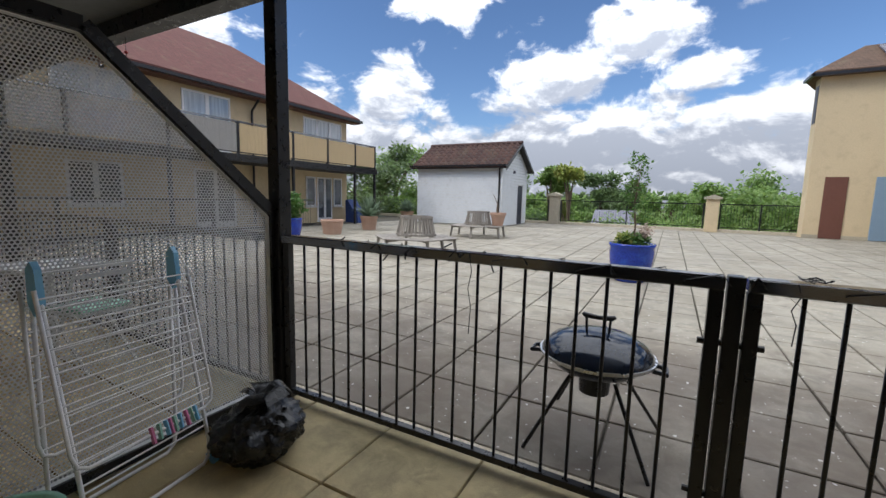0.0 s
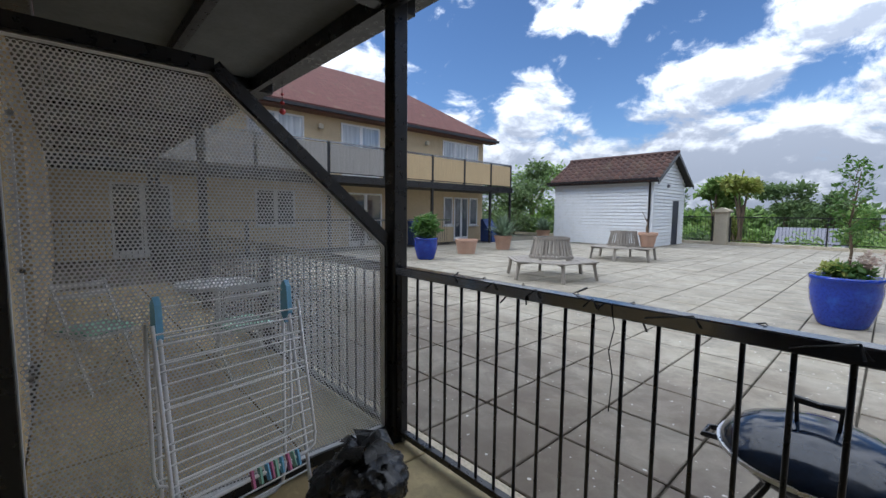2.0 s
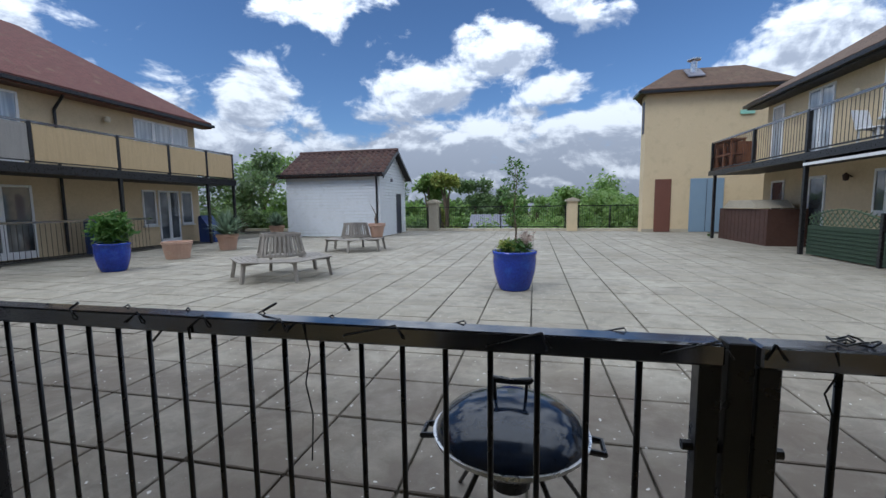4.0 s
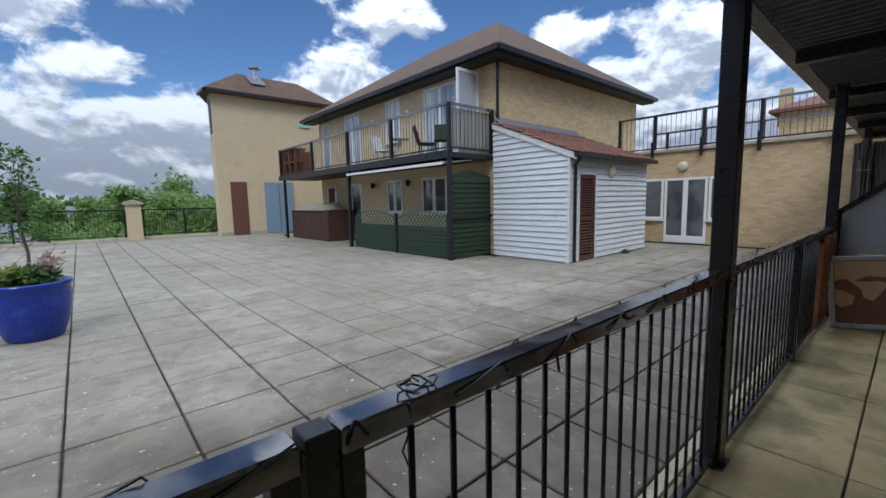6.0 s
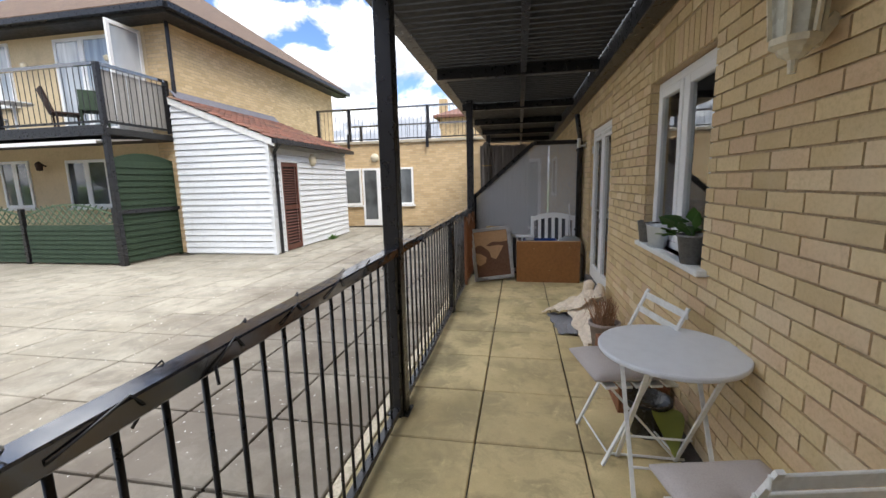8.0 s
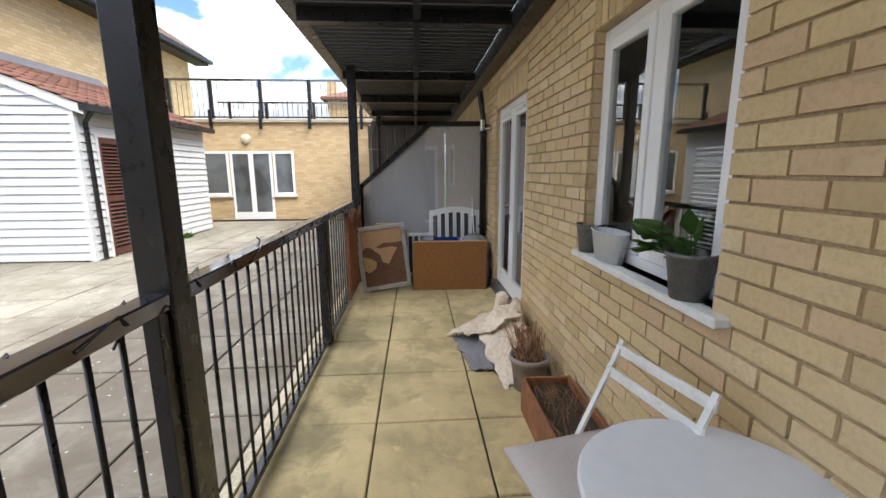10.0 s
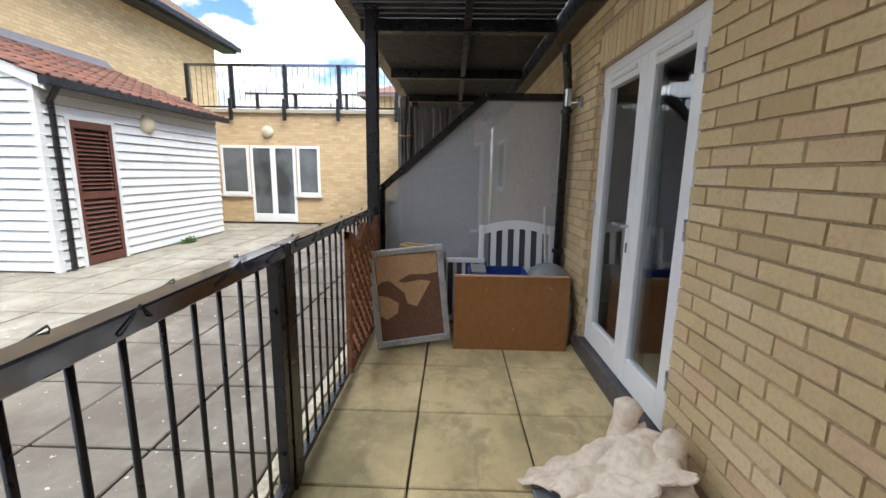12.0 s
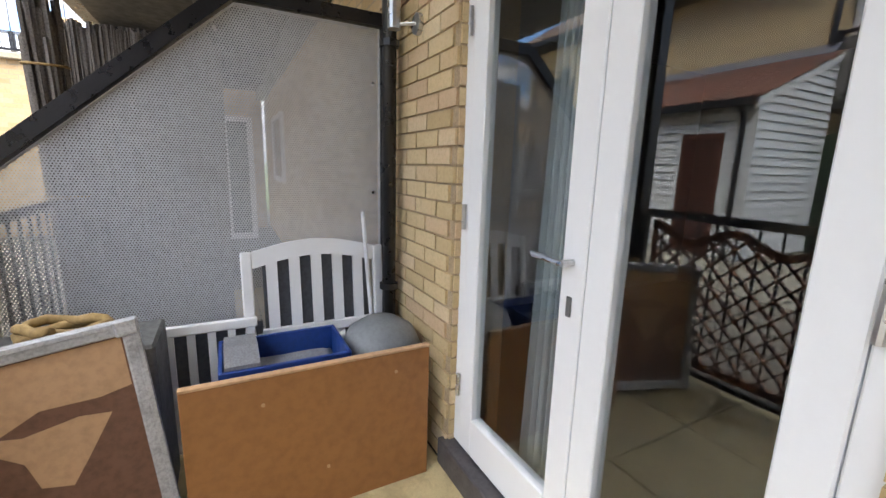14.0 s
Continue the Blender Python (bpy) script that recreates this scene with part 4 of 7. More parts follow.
# balcony furniture on the east block
def deck_chair(x, y, z, rz, material, label):
    c = thing("balcony_chair", label, "chair", "balcony chairs", (x, y, z), rz)
    part("seat", box(B(), -0.25, 0.25, -0.23, 0.23, 0.40, 0.44, 0.01), material, c)
    part("backrest", prism(B(), [(0.22, 0.42), (0.26, 0.42), (0.40, 0.9), (0.36, 0.9)], -0.23, 0.23, "x"), material, c)
    for sx in (-0.21, 0.21):
        for sy in (-0.2, 0.2):
            part("leg", bar(B(), (sx, sy, 0.0), (sx, sy, 0.4), 0.035), material, c)
    return c


deck_chair(7.7, 10.6, 2.66, 60, "bronze", "dark brown wicker balcony chair")
deck_chair(7.6, 9.8, 2.66, -40, "green", "dark green balcony chair")
deck_chair(7.6, 12.6, 2.66, 20, "steel", "light metal balcony chair")
cab = thing("wooden_cabinet", "open brown timber shelf unit at the balcony end", "shelf", "", (7.3, 19.2, 2.66))
for sx in (-0.2, 0.2):
    for sy in (-0.6, 0.0, 0.6):
        part("upright", box(B(), sx - 0.035, sx + 0.035, sy - 0.035, sy + 0.035, 0.0, 1.08), "timber", cab)
for z in (0.08, 0.55, 1.08):
    part("shelf", box(B(), -0.25, 0.25, -0.66, 0.66, z, z + 0.06), "timber", cab)
tb = thing("balcony_table", "light metal balcony table", "table", "", (7.65, 11.9, 2.66))
part("tabletop", lathe(B(), [(0, 0.70), (0.33, 0.70), (0.33, 0.72), (0, 0.72)], 20), "steel", tb)
part("leg", bar(B(), (0, 0, 0), (0, 0, 0.7), 0.05, sides=8), "steel", tb)

# tower
tower = thing("stair_tower", "square cream rendered tower with a brown pyramid roof", "building", "", (0, 0, 0))
TX, TZ = 5.25, 6.85
part("wall", prism(B(), [(TX, 23.5), (11.4, 23.5), (11.4, 28.8), (7.1, 28.8), (TX, 24.25)], 0.0, TZ, "z"), "render", tower, "cream rendered wall")
bm = B()
lo = [(TX - 0.33, 23.2), (11.7, 23.2), (11.7, 29.1), (6.9, 29.1), (TX - 0.33, 24.35)]
vs = [bm.verts.new((x, y, TZ - 0.12)) for x, y in lo]
us = [bm.verts.new((x, y, TZ + 0.06)) for x, y in lo]
r0 = [bm.verts.new((x, y, 8.25)) for x, y in ((6.9, 25.1), (10.1, 25.1), (10.1, 27.2), (7.6, 27.2), (6.9, 25.5))]
bm.faces.new(vs[::-1])
bm.faces.new(r0)
for i in range(5):
    j = (i + 1) % 5
    bm.faces.new((vs[i], vs[j], us[j], us[i]))
    bm.faces.new((us[i], us[j], r0[j], r0[i]))
part("roof", bm, "roof", tower, "brown tiled hipped roof")
bm = bar(B(), (TX - 0.37, 23.16, TZ - 0.08), (11.75, 23.16, TZ - 0.08), 0.12, 0.12)
bar(bm, (TX - 0.37, 23.1, TZ - 0.08), (TX - 0.37, 24.35, TZ - 0.08), 0.12, 0.12)
part("gutter", bm, "black", tower)
bm = bar(B(), (7.62, 24.5, 7.5), (7.62, 24.5, 8.4), 0.3, sides=12)
bar(bm, (7.62, 24.5, 8.46), (7.62, 24.5, 8.52), 0.62, sides=12)
for a in range(3):
    c, q = 0.13 * math.cos(a * 2.09), 0.13 * math.sin(a * 2.09)
    bar(bm, (7.62 + c, 24.5 + q, 8.4), (7.62 + c, 24.5 + q, 8.46), 0.03)
part("flue", bm, "metal", tower, "metal flue with a cap")
part("flue_flashing", prism(B(), [(24.0, 7.56), (24.85, 8.10), (24.85, 8.16), (24.0, 7.62)], 7.25, 8.0, "x"), "lead", tower, "lead flashing round the flue")
part("door", box(B(), 5.79, 6.53, 23.45, 23.52, 0.02, 2.62, 0.01), "browndoor", tower, "brown door")
dbl = part("double_door", box(B(), 7.38, 8.85, 23.45, 23.52, 0.02, 2.62, 0.01), "bluedoor", tower, "blue-grey double door")
part("seam", box(B(), 8.09, 8.11, 23.44, 23.448, 0.05, 2.57), "darkdoor", dbl)
part("plinth", box(B(), TX - 0.015, 11.4, 23.485, 23.497, 0.0, 0.16), "stone", tower)
part("slot_window", box(B(), TX - 0.02, TX + 0.01, 23.68, 24.08, 4.9, 6.45), "darkdoor", tower)
sg = part("sign", box(B(), 9.35, 9.95, 23.42, 23.46, 5.55, 5.75), "greenplastic", tower, "small green sign light")
part("sign_lamp", lathe(B(), [(0, 0), (0.1, 0), (0.08, 0.12), (0, 0.15)], 10, (9.65, 23.44, 5.8)), "darkpot", sg)

# timber lean-to against the east block
lean = thing("lean_to_shed", "white weatherboarded lean-to with a red pantile roof", "shed", "", (8.40, 6.5, 0))
LX, LY, LZ0, LZ1 = 3.95, 2.24, 2.52, 3.42       # length, depth, low and high eaves
bm = B()
prism(bm, [(0.03, 0.0), (LY, 0.0), (LY, LZ1 - 0.03), (0.03, LZ0 - 0.03)], 0.03, LX - 0.03, "x")
part("core", bm, "white_old", lean)
i = 0
z = 0.03
while z < LZ1 - 0.05:
    zt = z + 0.135
    y_from = 0.0 if zt < LZ0 else (zt - LZ0) / (LZ1 - LZ0) * LY
    if y_from < LY - 0.1:
        bm = B()
        prism(bm, [(0.028, z + 0.124), (-0.008, z + 0.124), (-0.034, z), (0.028, z)], y_from, LY, "y")
        part("weatherboard", bm, "board", lean)
    if zt < LZ0 - 0.04:
        for a, b in ((0.0, 0.34), (1.16, LX)):
            bm = B()
            prism(bm, [(0.028, z + 0.124), (-0.008, z + 0.124), (-0.034, z), (0.028, z)], a, b, "x")
            part("weatherboard", bm, "board", lean)
        if z > 2.05:
            bm = B()
            prism(bm, [(0.028, z + 0.124), (-0.008, z + 0.124), (-0.034, z), (0.028, z)], 0.34, 1.16, "x")
            part("weatherboard", bm, "board", lean)
    z += 0.135
bm = B()
for a, b in ((0.34, 0.40), (1.10, 1.16)):
    box(bm, a, b, -0.035, 0.03, 0.0, 2.08)
box(bm, 0.40, 1.10, -0.035, 0.03, 2.02, 2.08)
part("door_frame", bm, "board", lean)
ld = part("door", box(B(), 0.405, 0.46, -0.03, 0.0, 0.02, 2.015), "louvre", lean, "dark red louvred door")
part("stile", box(B(), 1.04, 1.095, -0.03, 0.0, 0.02, 2.015), "louvre", ld)
for za, zb in ((0.02, 0.14), (0.95, 1.05), (1.92, 2.015)):
    part("cross_rail", box(B(), 0.46, 1.04, -0.028, 0.0, za, zb), "louvre", ld)
part("backing", box(B(), 0.46, 1.04, 0.02, 0.026, 0.1, 1.95), "soffit", ld)
for i in range(24):
    z = 0.18 + i * 0.07
    if z < 0.90:
        part("slat", prism(B(), [(-0.028, z), (0.012, z + 0.036), (0.018, z + 0.036), (-0.018, z)], 0.46, 1.04, "x"), "louvre", ld)
    z2 = 1.09 + i * 0.058
    if z2 < 1.88:
        part("slat", prism(B(), [(-0.028, z2), (0.012, z2 + 0.034), (0.018, z2 + 0.034), (-0.018, z2)], 0.46, 1.04, "x"), "louvre", ld)
# corner boards, barge board, gutter, pipe
bm = B()
box(bm, -0.03, 0.05, -0.03, 0.05, 0.0, LZ0 - 0.03)
part("corner_board", bm, "board", lean)
sl = (LZ1 - LZ0) / LY
bm = B()
prism(bm, [(-0.2, LZ0 - 0.02 - 0.2 * sl - 0.1), (LY + 0.0, LZ1 - 0.12), (LY, LZ1 + 0.02), (-0.2, LZ0 + 0.02 - 0.2 * sl)], -0.06, -0.032, "x")
part("barge_board", bm, "white_old", lean, "white barge board")
bm = bar(B(), (-0.08, -0.22, LZ0 - 0.09), (LX + 0.1, -0.22, LZ0 - 0.09), 0.12, 0.10)
part("gutter", bm, "black", lean)
part("downpipe", tube(B(), [(0.14, -0.2, LZ0 - 0.12), (0.14, -0.07, LZ0 - 0.3), (0.14, -0.07, 0.02)], 0.036, 8), "black", lean)
part("flashing", prism(B(), [(LY - 0.2, LZ1 + 0.06 - 0.2 * sl), (LY - 0.016, LZ1 + 0.17), (LY - 0.016, LZ1 + 0.19), (LY - 0.2, LZ1 + 0.075 - 0.2 * sl)], 0.0, LX, "x"), "lead", lean)


def pantile_mesh(name, w, length, material):
    """One S-shaped clay tile lying along +y, low end at y = 0."""
    bm = B()
    n = 6
    rows = []
    for y, lift in ((0.0, 0.030), (length, 0.0)):
        rows.append([bm.verts.new((-w * 0.52 + w * 1.08 * i / n, y, lift + 0.046 * math.sin(2 * math.pi * i / n))) for i in range(n + 1)])
    under = [bm.verts.new((v.co.x, 0.0, v.co.z - 0.024)) for v in rows[0]]
    for i in range(n):
        bm.faces.new((rows[0][i], rows[0][i + 1], rows[1][i + 1], rows[1][i]))
        bm.faces.new((under[i], under[i + 1], rows[0][i + 1], rows[0][i]))
    return mesh_of(name, bm, material, True)


TILE = pantile_mesh("roof_tile", 0.215, 0.37, "pantile")
slope = math.degrees(math.atan(sl))
part("roof_board", prism(B(), [(-0.2, LZ0 - 0.03 - 0.2 * sl), (LY - 0.02, LZ1 - 0.04), (LY - 0.02, LZ1), (-0.2, LZ0 + 0.0 - 0.2 * sl)], -0.03, LX + 0.08, "x"), "soffit", lean)
for r in range(8):
    for c in range(19):
        y = -0.24 + r * 0.3
        shared("roof_tile", TILE, lean, pose(0.02 + c * 0.215, y, LZ0 + 0.03 + y * sl, slope, 0, 0) if y + 0.3 < LY + 0.05 else pose(0.02 + c * 0.215, LY - 0.36, LZ0 + 0.034 + (LY - 0.36) * sl, slope, 0, 0))
blk = thing("bulkhead_lamp", "round cream bulkhead lamp on the white boards", "lamp", "bulkhead lamps", (10.3, 6.43, 2.05))
part("cover", lathe(B(), [(0.15, 0), (0.15, 0.04), (0.11, 0.08), (0.0, 0.1)], 18), "cream", blk, smooth=True)
blk.matrix_basis = pose(10.25, 6.48, 2.12, 90, 0, 0)

# flat-roofed brick link with glazed doors
link = thing("flat_roofed_link", "low yellow brick building with white glazed doors and a roof terrace", "building", "", (0, 0, 0))
part("wall", box(B(), 14.3, 24.0, 0.35, 8.7, 0.0, 2.85), "brick_y", link, "yellow brick wall")
part("coping", box(B(), 14.22, 24.1, 0.35, 8.72, 2.852, 2.95, 0.01), "stone", link, "pale coping")
far_window(link, "y", 14.3, 5.5, 6.7, 0.02, 2.03, -1, 1, "door")
far_window(link, "y", 14.3, 6.74, 7.5, 0.75, 2.03, -1, 0, "window")
far_window(link, "y", 14.3, 4.85, 5.46, 0.75, 2.03, -1, 0, "window")
balcony_rail(link, [(14.35, 8.3), (14.35, 0.6)], 2.92, [(14.35, y) for y in (8.25, 7.1, 5.7, 4.3, 2.8)], gap=0.14)
balcony_rail(link, [(17.5, 8.3), (17.5, 2.6)], 2.9, [(17.5, y) for y in (7.9, 6.6, 4.9)], gap=0.4, height=1.0)
for y in (8.25, 7.1, 5.7, 4.3, 2.8):
    part("rail_bracket", box(B(), 14.17, 14.218, y - 0.045, y + 0.045, 2.66, 3.2, 0.004), "black", link)
blk2 = thing("bulkhead_lamp", "round cream bulkhead lamp on the brick", "lamp", "bulkhead lamps", (14.28, 6.2, 2.38))
part("cover", lathe(B(), [(0.15, 0), (0.15, 0.04), (0.11, 0.08), (0.0, 0.1)], 18), "cream", blk2, smooth=True)
blk2.matrix_basis = pose(14.298, 6.2, 2.38, 0, -90, 0)
house = thing("house", "distant house with a red tiled roof", "house", "", (0, 0, 0))
part("wall", box(B(), 27, 36, 1.6, 6.2, -3.4, 5.6), "brick_y", house)
part("roof", hip_roof(B(), 26.6, 36.4, 1.2, 6.6, 5.5, 7.1, 2.2, 2.2), "pantile", house, "red tiled roof")
part("chimney", box(B(), 28.2, 28.8, 6.0, 6.5, 5.0, 6.9), "brick_y", house)

# west block
west = thing("apartment_block", "two-storey cream block with dark red roof and panelled balcony", "building", "blocks round the court", (0, 0, 0))
part("wall", box(B(), -22.6, -14.9, -8.0, 17.0, 0.0, 5.15), "render", west, "cream yellow brick walls")
part("roof", hip_roof(B(), -23.1, -14.4, -8.5, 17.5, 5.14, 8.25, 4.2, 4.2), "roof_red", west, "dark red tiled roof")
part("gutter", bar(B(), (-14.33, -8.5, 5.13), (-14.33, 17.55, 5.13), 0.13, 0.11), "black", west, "black gutter")
part("soffit", box(B(), -14.9, -14.4, -8.5, 17.5, 5.03, 5.138), "browndoor", west)
for y0, y1, z0, z1, mm, kd in ((5.2, 7.2, 3.4, 4.9, 1, "window"), (8.7, 10.5, 2.75, 4.9, 1, "door"), (14.1, 16.6, 3.6, 4.9, 2, "window"), (14.9, 15.9, 0.02, 2.2, 1, "door"), (14.2, 14.8, 0.8, 2.2, 0, "window"), (16.0, 16.6, 0.8, 2.2, 0, "window"),
                               (9.0, 10.6, 0.02, 2.2, 1, "door"), (5.4, 6.8, 0.9, 2.2, 1, "window"), (1.5, 3.0, 0.02, 2.2, 1, "door"), (1.0, 3.0, 3.2, 4.9, 1, "window")):
    far_window(west, "y", -14.9, y0, y1, z0, z1, 1, mm, kd, "skyglass" if z0 > 2.6 else "dimglass")
part("balcony_deck", box(B(), -14.9, -13.2, -2.0, 17.3, 2.46, 2.66, 0.01), "soffit", west, "dark balcony deck")
part("edge_beam", box(B(), -13.25, -13.14, -2.0, 17.32, 2.44, 2.70, 0.006), "black", west)
WP = [2.4, 4.9, 7.3, 9.6, 12.0, 13.9, 15.7, 17.2]
balcony_rail(west, [(-13.22, -2.0), (-13.22, 17.25), (-14.85, 17.25)], 2.68, [(-13.22, y) for y in WP], gap=0.16)
for a, b in zip(WP, WP[1:]):
    part("infill_panel", box(B(), -13.20, -13.185, a + 0.06, b - 0.06, 2.78, 3.74), "reedgrey" if b < 11.5 else "reedtan", west, "grey reed infill" if b < 11.5 else "tan reed infill")
for y in (2.4, 7.3, 12.0, 15.7, 17.2):
    part("column", box(B(), -13.27, -13.17, y - 0.05, y + 0.05, 0.0, 2.45, 0.006), "black", west)
bm = bar(B(), (-14.82, 11.4, 0.1), (-14.82, 11.4, 4.6), 0.09, sides=8)
bar(bm, (-14.82, 11.4, 4.6), (-14.4, 11.4, 5.0), 0.09, sides=8)
part("downpipe", bm, "black", west)
balcony_rail(west, [(-13.22, -2.0), (-13.22, 13.0)], 0.0, [(-13.22, 0.2), (-13.22, 4.6), (-13.22, 8.6), (-13.22, 11.5)], name="ground_rail")
for y in (7.8, 13.0):
    wl_ = thing("wall_lamp", "small cream wall lamp on the cream wall", "lamp", "court wall lamps", (-14.86, y, 4.6))
    part("bracket", bar(B(), (-0.03, 0, 0), (0.1, 0, 0.04), 0.03), "cream", wl_)
    part("shade", lathe(B(), [(0.0, -0.1), (0.09, -0.08), (0.1, 0.06), (0.0, 0.12)], 10, (0.13, 0, 0)), "cream", wl_)
for y in (11.9, 16.6):
    cc = thing("covered_chair", "garden chair under a dark blue cover", "chair", "covered chairs", (-13.9, y, 0))
    part("cover", prism(B(), [(-0.4, 0.0), (0.4, 0.0), (0.34, 0.62), (0.05, 0.7), (-0.3, 1.15), (-0.42, 1.1)], -0.35, 0.35, "y"), "bluechair", cc)


# white shed in the court
shed = thing("garden_shed", "white weatherboarded shed with brown pantile roof and dark door", "shed", "", (-12.0, 19.4, 0))
SX, SY, SE, SR = 4.85, 3.9, 3.05, 4.25
bm = prism(B(), [(0.03, 0), (SY - 0.03, 0), (SY - 0.03, SE), (SY / 2, SR - 0.08), (0.03, SE)], 0.03, SX - 0.03, "x")
part("core", bm, "white_old", shed)
z = 0.04
while z < SR - 0.2:
    if z + 0.15 < SE:
        part("weatherboard", prism(B(), [(0.03, z + 0.128), (-0.012, z + 0.128), (-0.030, z), (0.03, z)], 0.0, SX, "x"), "board", shed)
        ya, yb = 0.0, SY
    else:
        f = (z + 0.15 - SE) / (SR - SE)
        ya, yb = SY / 2 * f, SY - SY / 2 * f
    spans = [(ya, yb)] if z > 2.1 else [(0.0, 2.35), (3.2, SY)]
    for a, b in spans:
        if b - a > 0.1:
            part("weatherboard", prism(B(), [(SX - 0.03, z + 0.128), (SX + 0.012, z + 0.128), (SX + 0.030, z), (SX - 0.03, z)], a, b, "y"), "board", shed)
    z += 0.15
part("door", box(B(), SX - 0.04, SX + 0.0, 2.36, 3.19, 0.02, 2.1), "darkdoor", shed, "dark blue door")
part("corner_board", box(B(), SX - 0.06, SX + 0.03, -0.03, 0.05, 0.0, SE), "board", shed)
part("downpipe", bar(B(), (SX - 0.12, -0.06, 0.02), (SX - 0.12, -0.06, SE - 0.1), 0.09, sides=8), "black", shed)
part("gutter", bar(B(), (-0.3, -0.3, SE - 0.08), (SX + 0.3, -0.3, SE - 0.08), 0.12, 0.10), "black", shed)
ssl = (SR - SE) / (SY / 2)
bm = B()
for s in (1, -1):
    prism(bm, [(SY / 2, SR - 0.04), (SY / 2 - s * (SY / 2 + 0.3), SE - 0.3 * ssl - 0.04), (SY / 2 - s * (SY / 2 + 0.3), SE - 0.3 * ssl), (SY / 2, SR)], -0.3, SX + 0.3, "x")
part("roof_board", bm, "soffit", shed)
for s in (1, -1):
    bm = B()
    prism(bm, [(SY / 2, SR - 0.12), (SY / 2 - s * (SY / 2 + 0.3), SE - 0.3 * ssl - 0.14), (SY / 2 - s * (SY / 2 + 0.3), SE - 0.3 * ssl + 0.02), (SY / 2, SR + 0.04)], SX + 0.30, SX + 0.325, "x")
    part("barge_board", bm, "black", shed)
TILE2 = pantile_mesh("roof_tile", 0.3, 0.40, "pantile_joined")
sd = math.degrees(math.atan(ssl))
for c in range(18):
    for r in range(8):
        y = -0.33 + r * 0.285
        if y < SY / 2 - 0.1:
            shared("roof_tile", TILE2, shed, pose(-0.13 + c * 0.3, y, SE + 0.03 + y * ssl, sd, 0, 0))
            shared("roof_tile", TILE2, shed, pose(-0.13 + c * 0.3, SY - y, SE + 0.03 + y * ssl, sd, 0, 180))
part("ridge", bar(B(), (-0.32, SY / 2, SR + 0.04), (SX + 0.32, SY / 2, SR + 0.04), 0.2, sides=8), "pantile_joined", shed)
sl_ = thing("wall_lamp", "small lamp on the shed gable", "lamp", "court wall lamps", (-7.1, 21.0, 2.75))
part("shade", lathe(B(), [(0.0, -0.08), (0.07, -0.06), (0.08, 0.05), (0.0, 0.1)], 8), "lead", sl_)

# parapet, railings and pillars at the far edge
bm = box(B(), -24, 5.6, 24.4, 24.7, -0.03, 0.14, 0.01)
structure("kerb", bm, "kerb", "low pale parapet kerb along the court edge", "kerb")
for x in (-5.75, 1.95, -13.5):
    p = thing("brick_pillar", "square cream pillar with a stone cap", "pillar", "court pillars", (x, 24.5, 0))
    part("shaft", box(B(), -0.27, 0.27, -0.27, 0.27, 0.0, 1.6, 0.01), "render" if x > 0 else "stone", p)
    part("cap", prism(B(), [(-0.36, 1.6), (0.36, 1.6), (0.36, 1.7), (0.0, 1.82), (-0.36, 1.7)], -0.36, 0.36, "y"), "stone", p)
for a, b in ((-13.2, -6.1), (-5.45, 1.65), (2.25, 5.55)):
    f = thing("edge_railing", "slim dark railing along the court edge", "railing", "edge railings", ((a + b) / 2, 24.5, 0.14))
    h = (b - a) / 2
    part("top_rail", bar(B(), (-h, 0, 1.22), (h, 0, 1.22), 0.05), "black", f)
    part("bottom_rail", bar(B(), (-h, 0, 0.1), (h, 0, 0.1), 0.035), "black", f)
    n = int(2 * h / 0.12)
    for i in range(n + 1):
        shared("baluster", FLAT_BAR, f, pose(-h + 2 * h * i / n, 0, 0.1))
    for s in (-h + 0.05, 0, h - 0.05):
        part("post", box(B(), s - 0.03, s + 0.03, -0.03, 0.03, 0, 1.25), "black", f)


# ---------- plants ----------
def leaves(bm, rng, centre, radii, n, size, droop=0.0):
    """n small pointed leaves filling an uneven ball."""
    for _ in range(n):
        while True:
            p = Vector((rng.uniform(-1, 1), rng.uniform(-1, 1), rng.uniform(-1, 1)))
            if p.length < 1:
                break
        p = p * (0.55 + 0.45 * rng.random())
        q = Vector(centre) + Vector((p.x * radii[0], p.y * radii[1], p.z * radii[2]))
        a = Vector((rng.uniform(-1, 1), rng.uniform(-1, 1), rng.uniform(-0.7, 0.7) - droop)).normalized()
        s = a.cross(Vector((rng.uniform(-1, 1), rng.uniform(-1, 1), 1))).normalized()
        k = size * rng.uniform(0.6, 1.3)
        up = a.cross(s) * k * 0.12
        v = [bm.verts.new(q), bm.verts.new(q + a * k * 0.5 + s * k * 0.28 + up), bm.verts.new(q + a * k), bm.verts.new(q + a * k * 0.5 - s * k * 0.28 + up)]
        bm.faces.new(v)


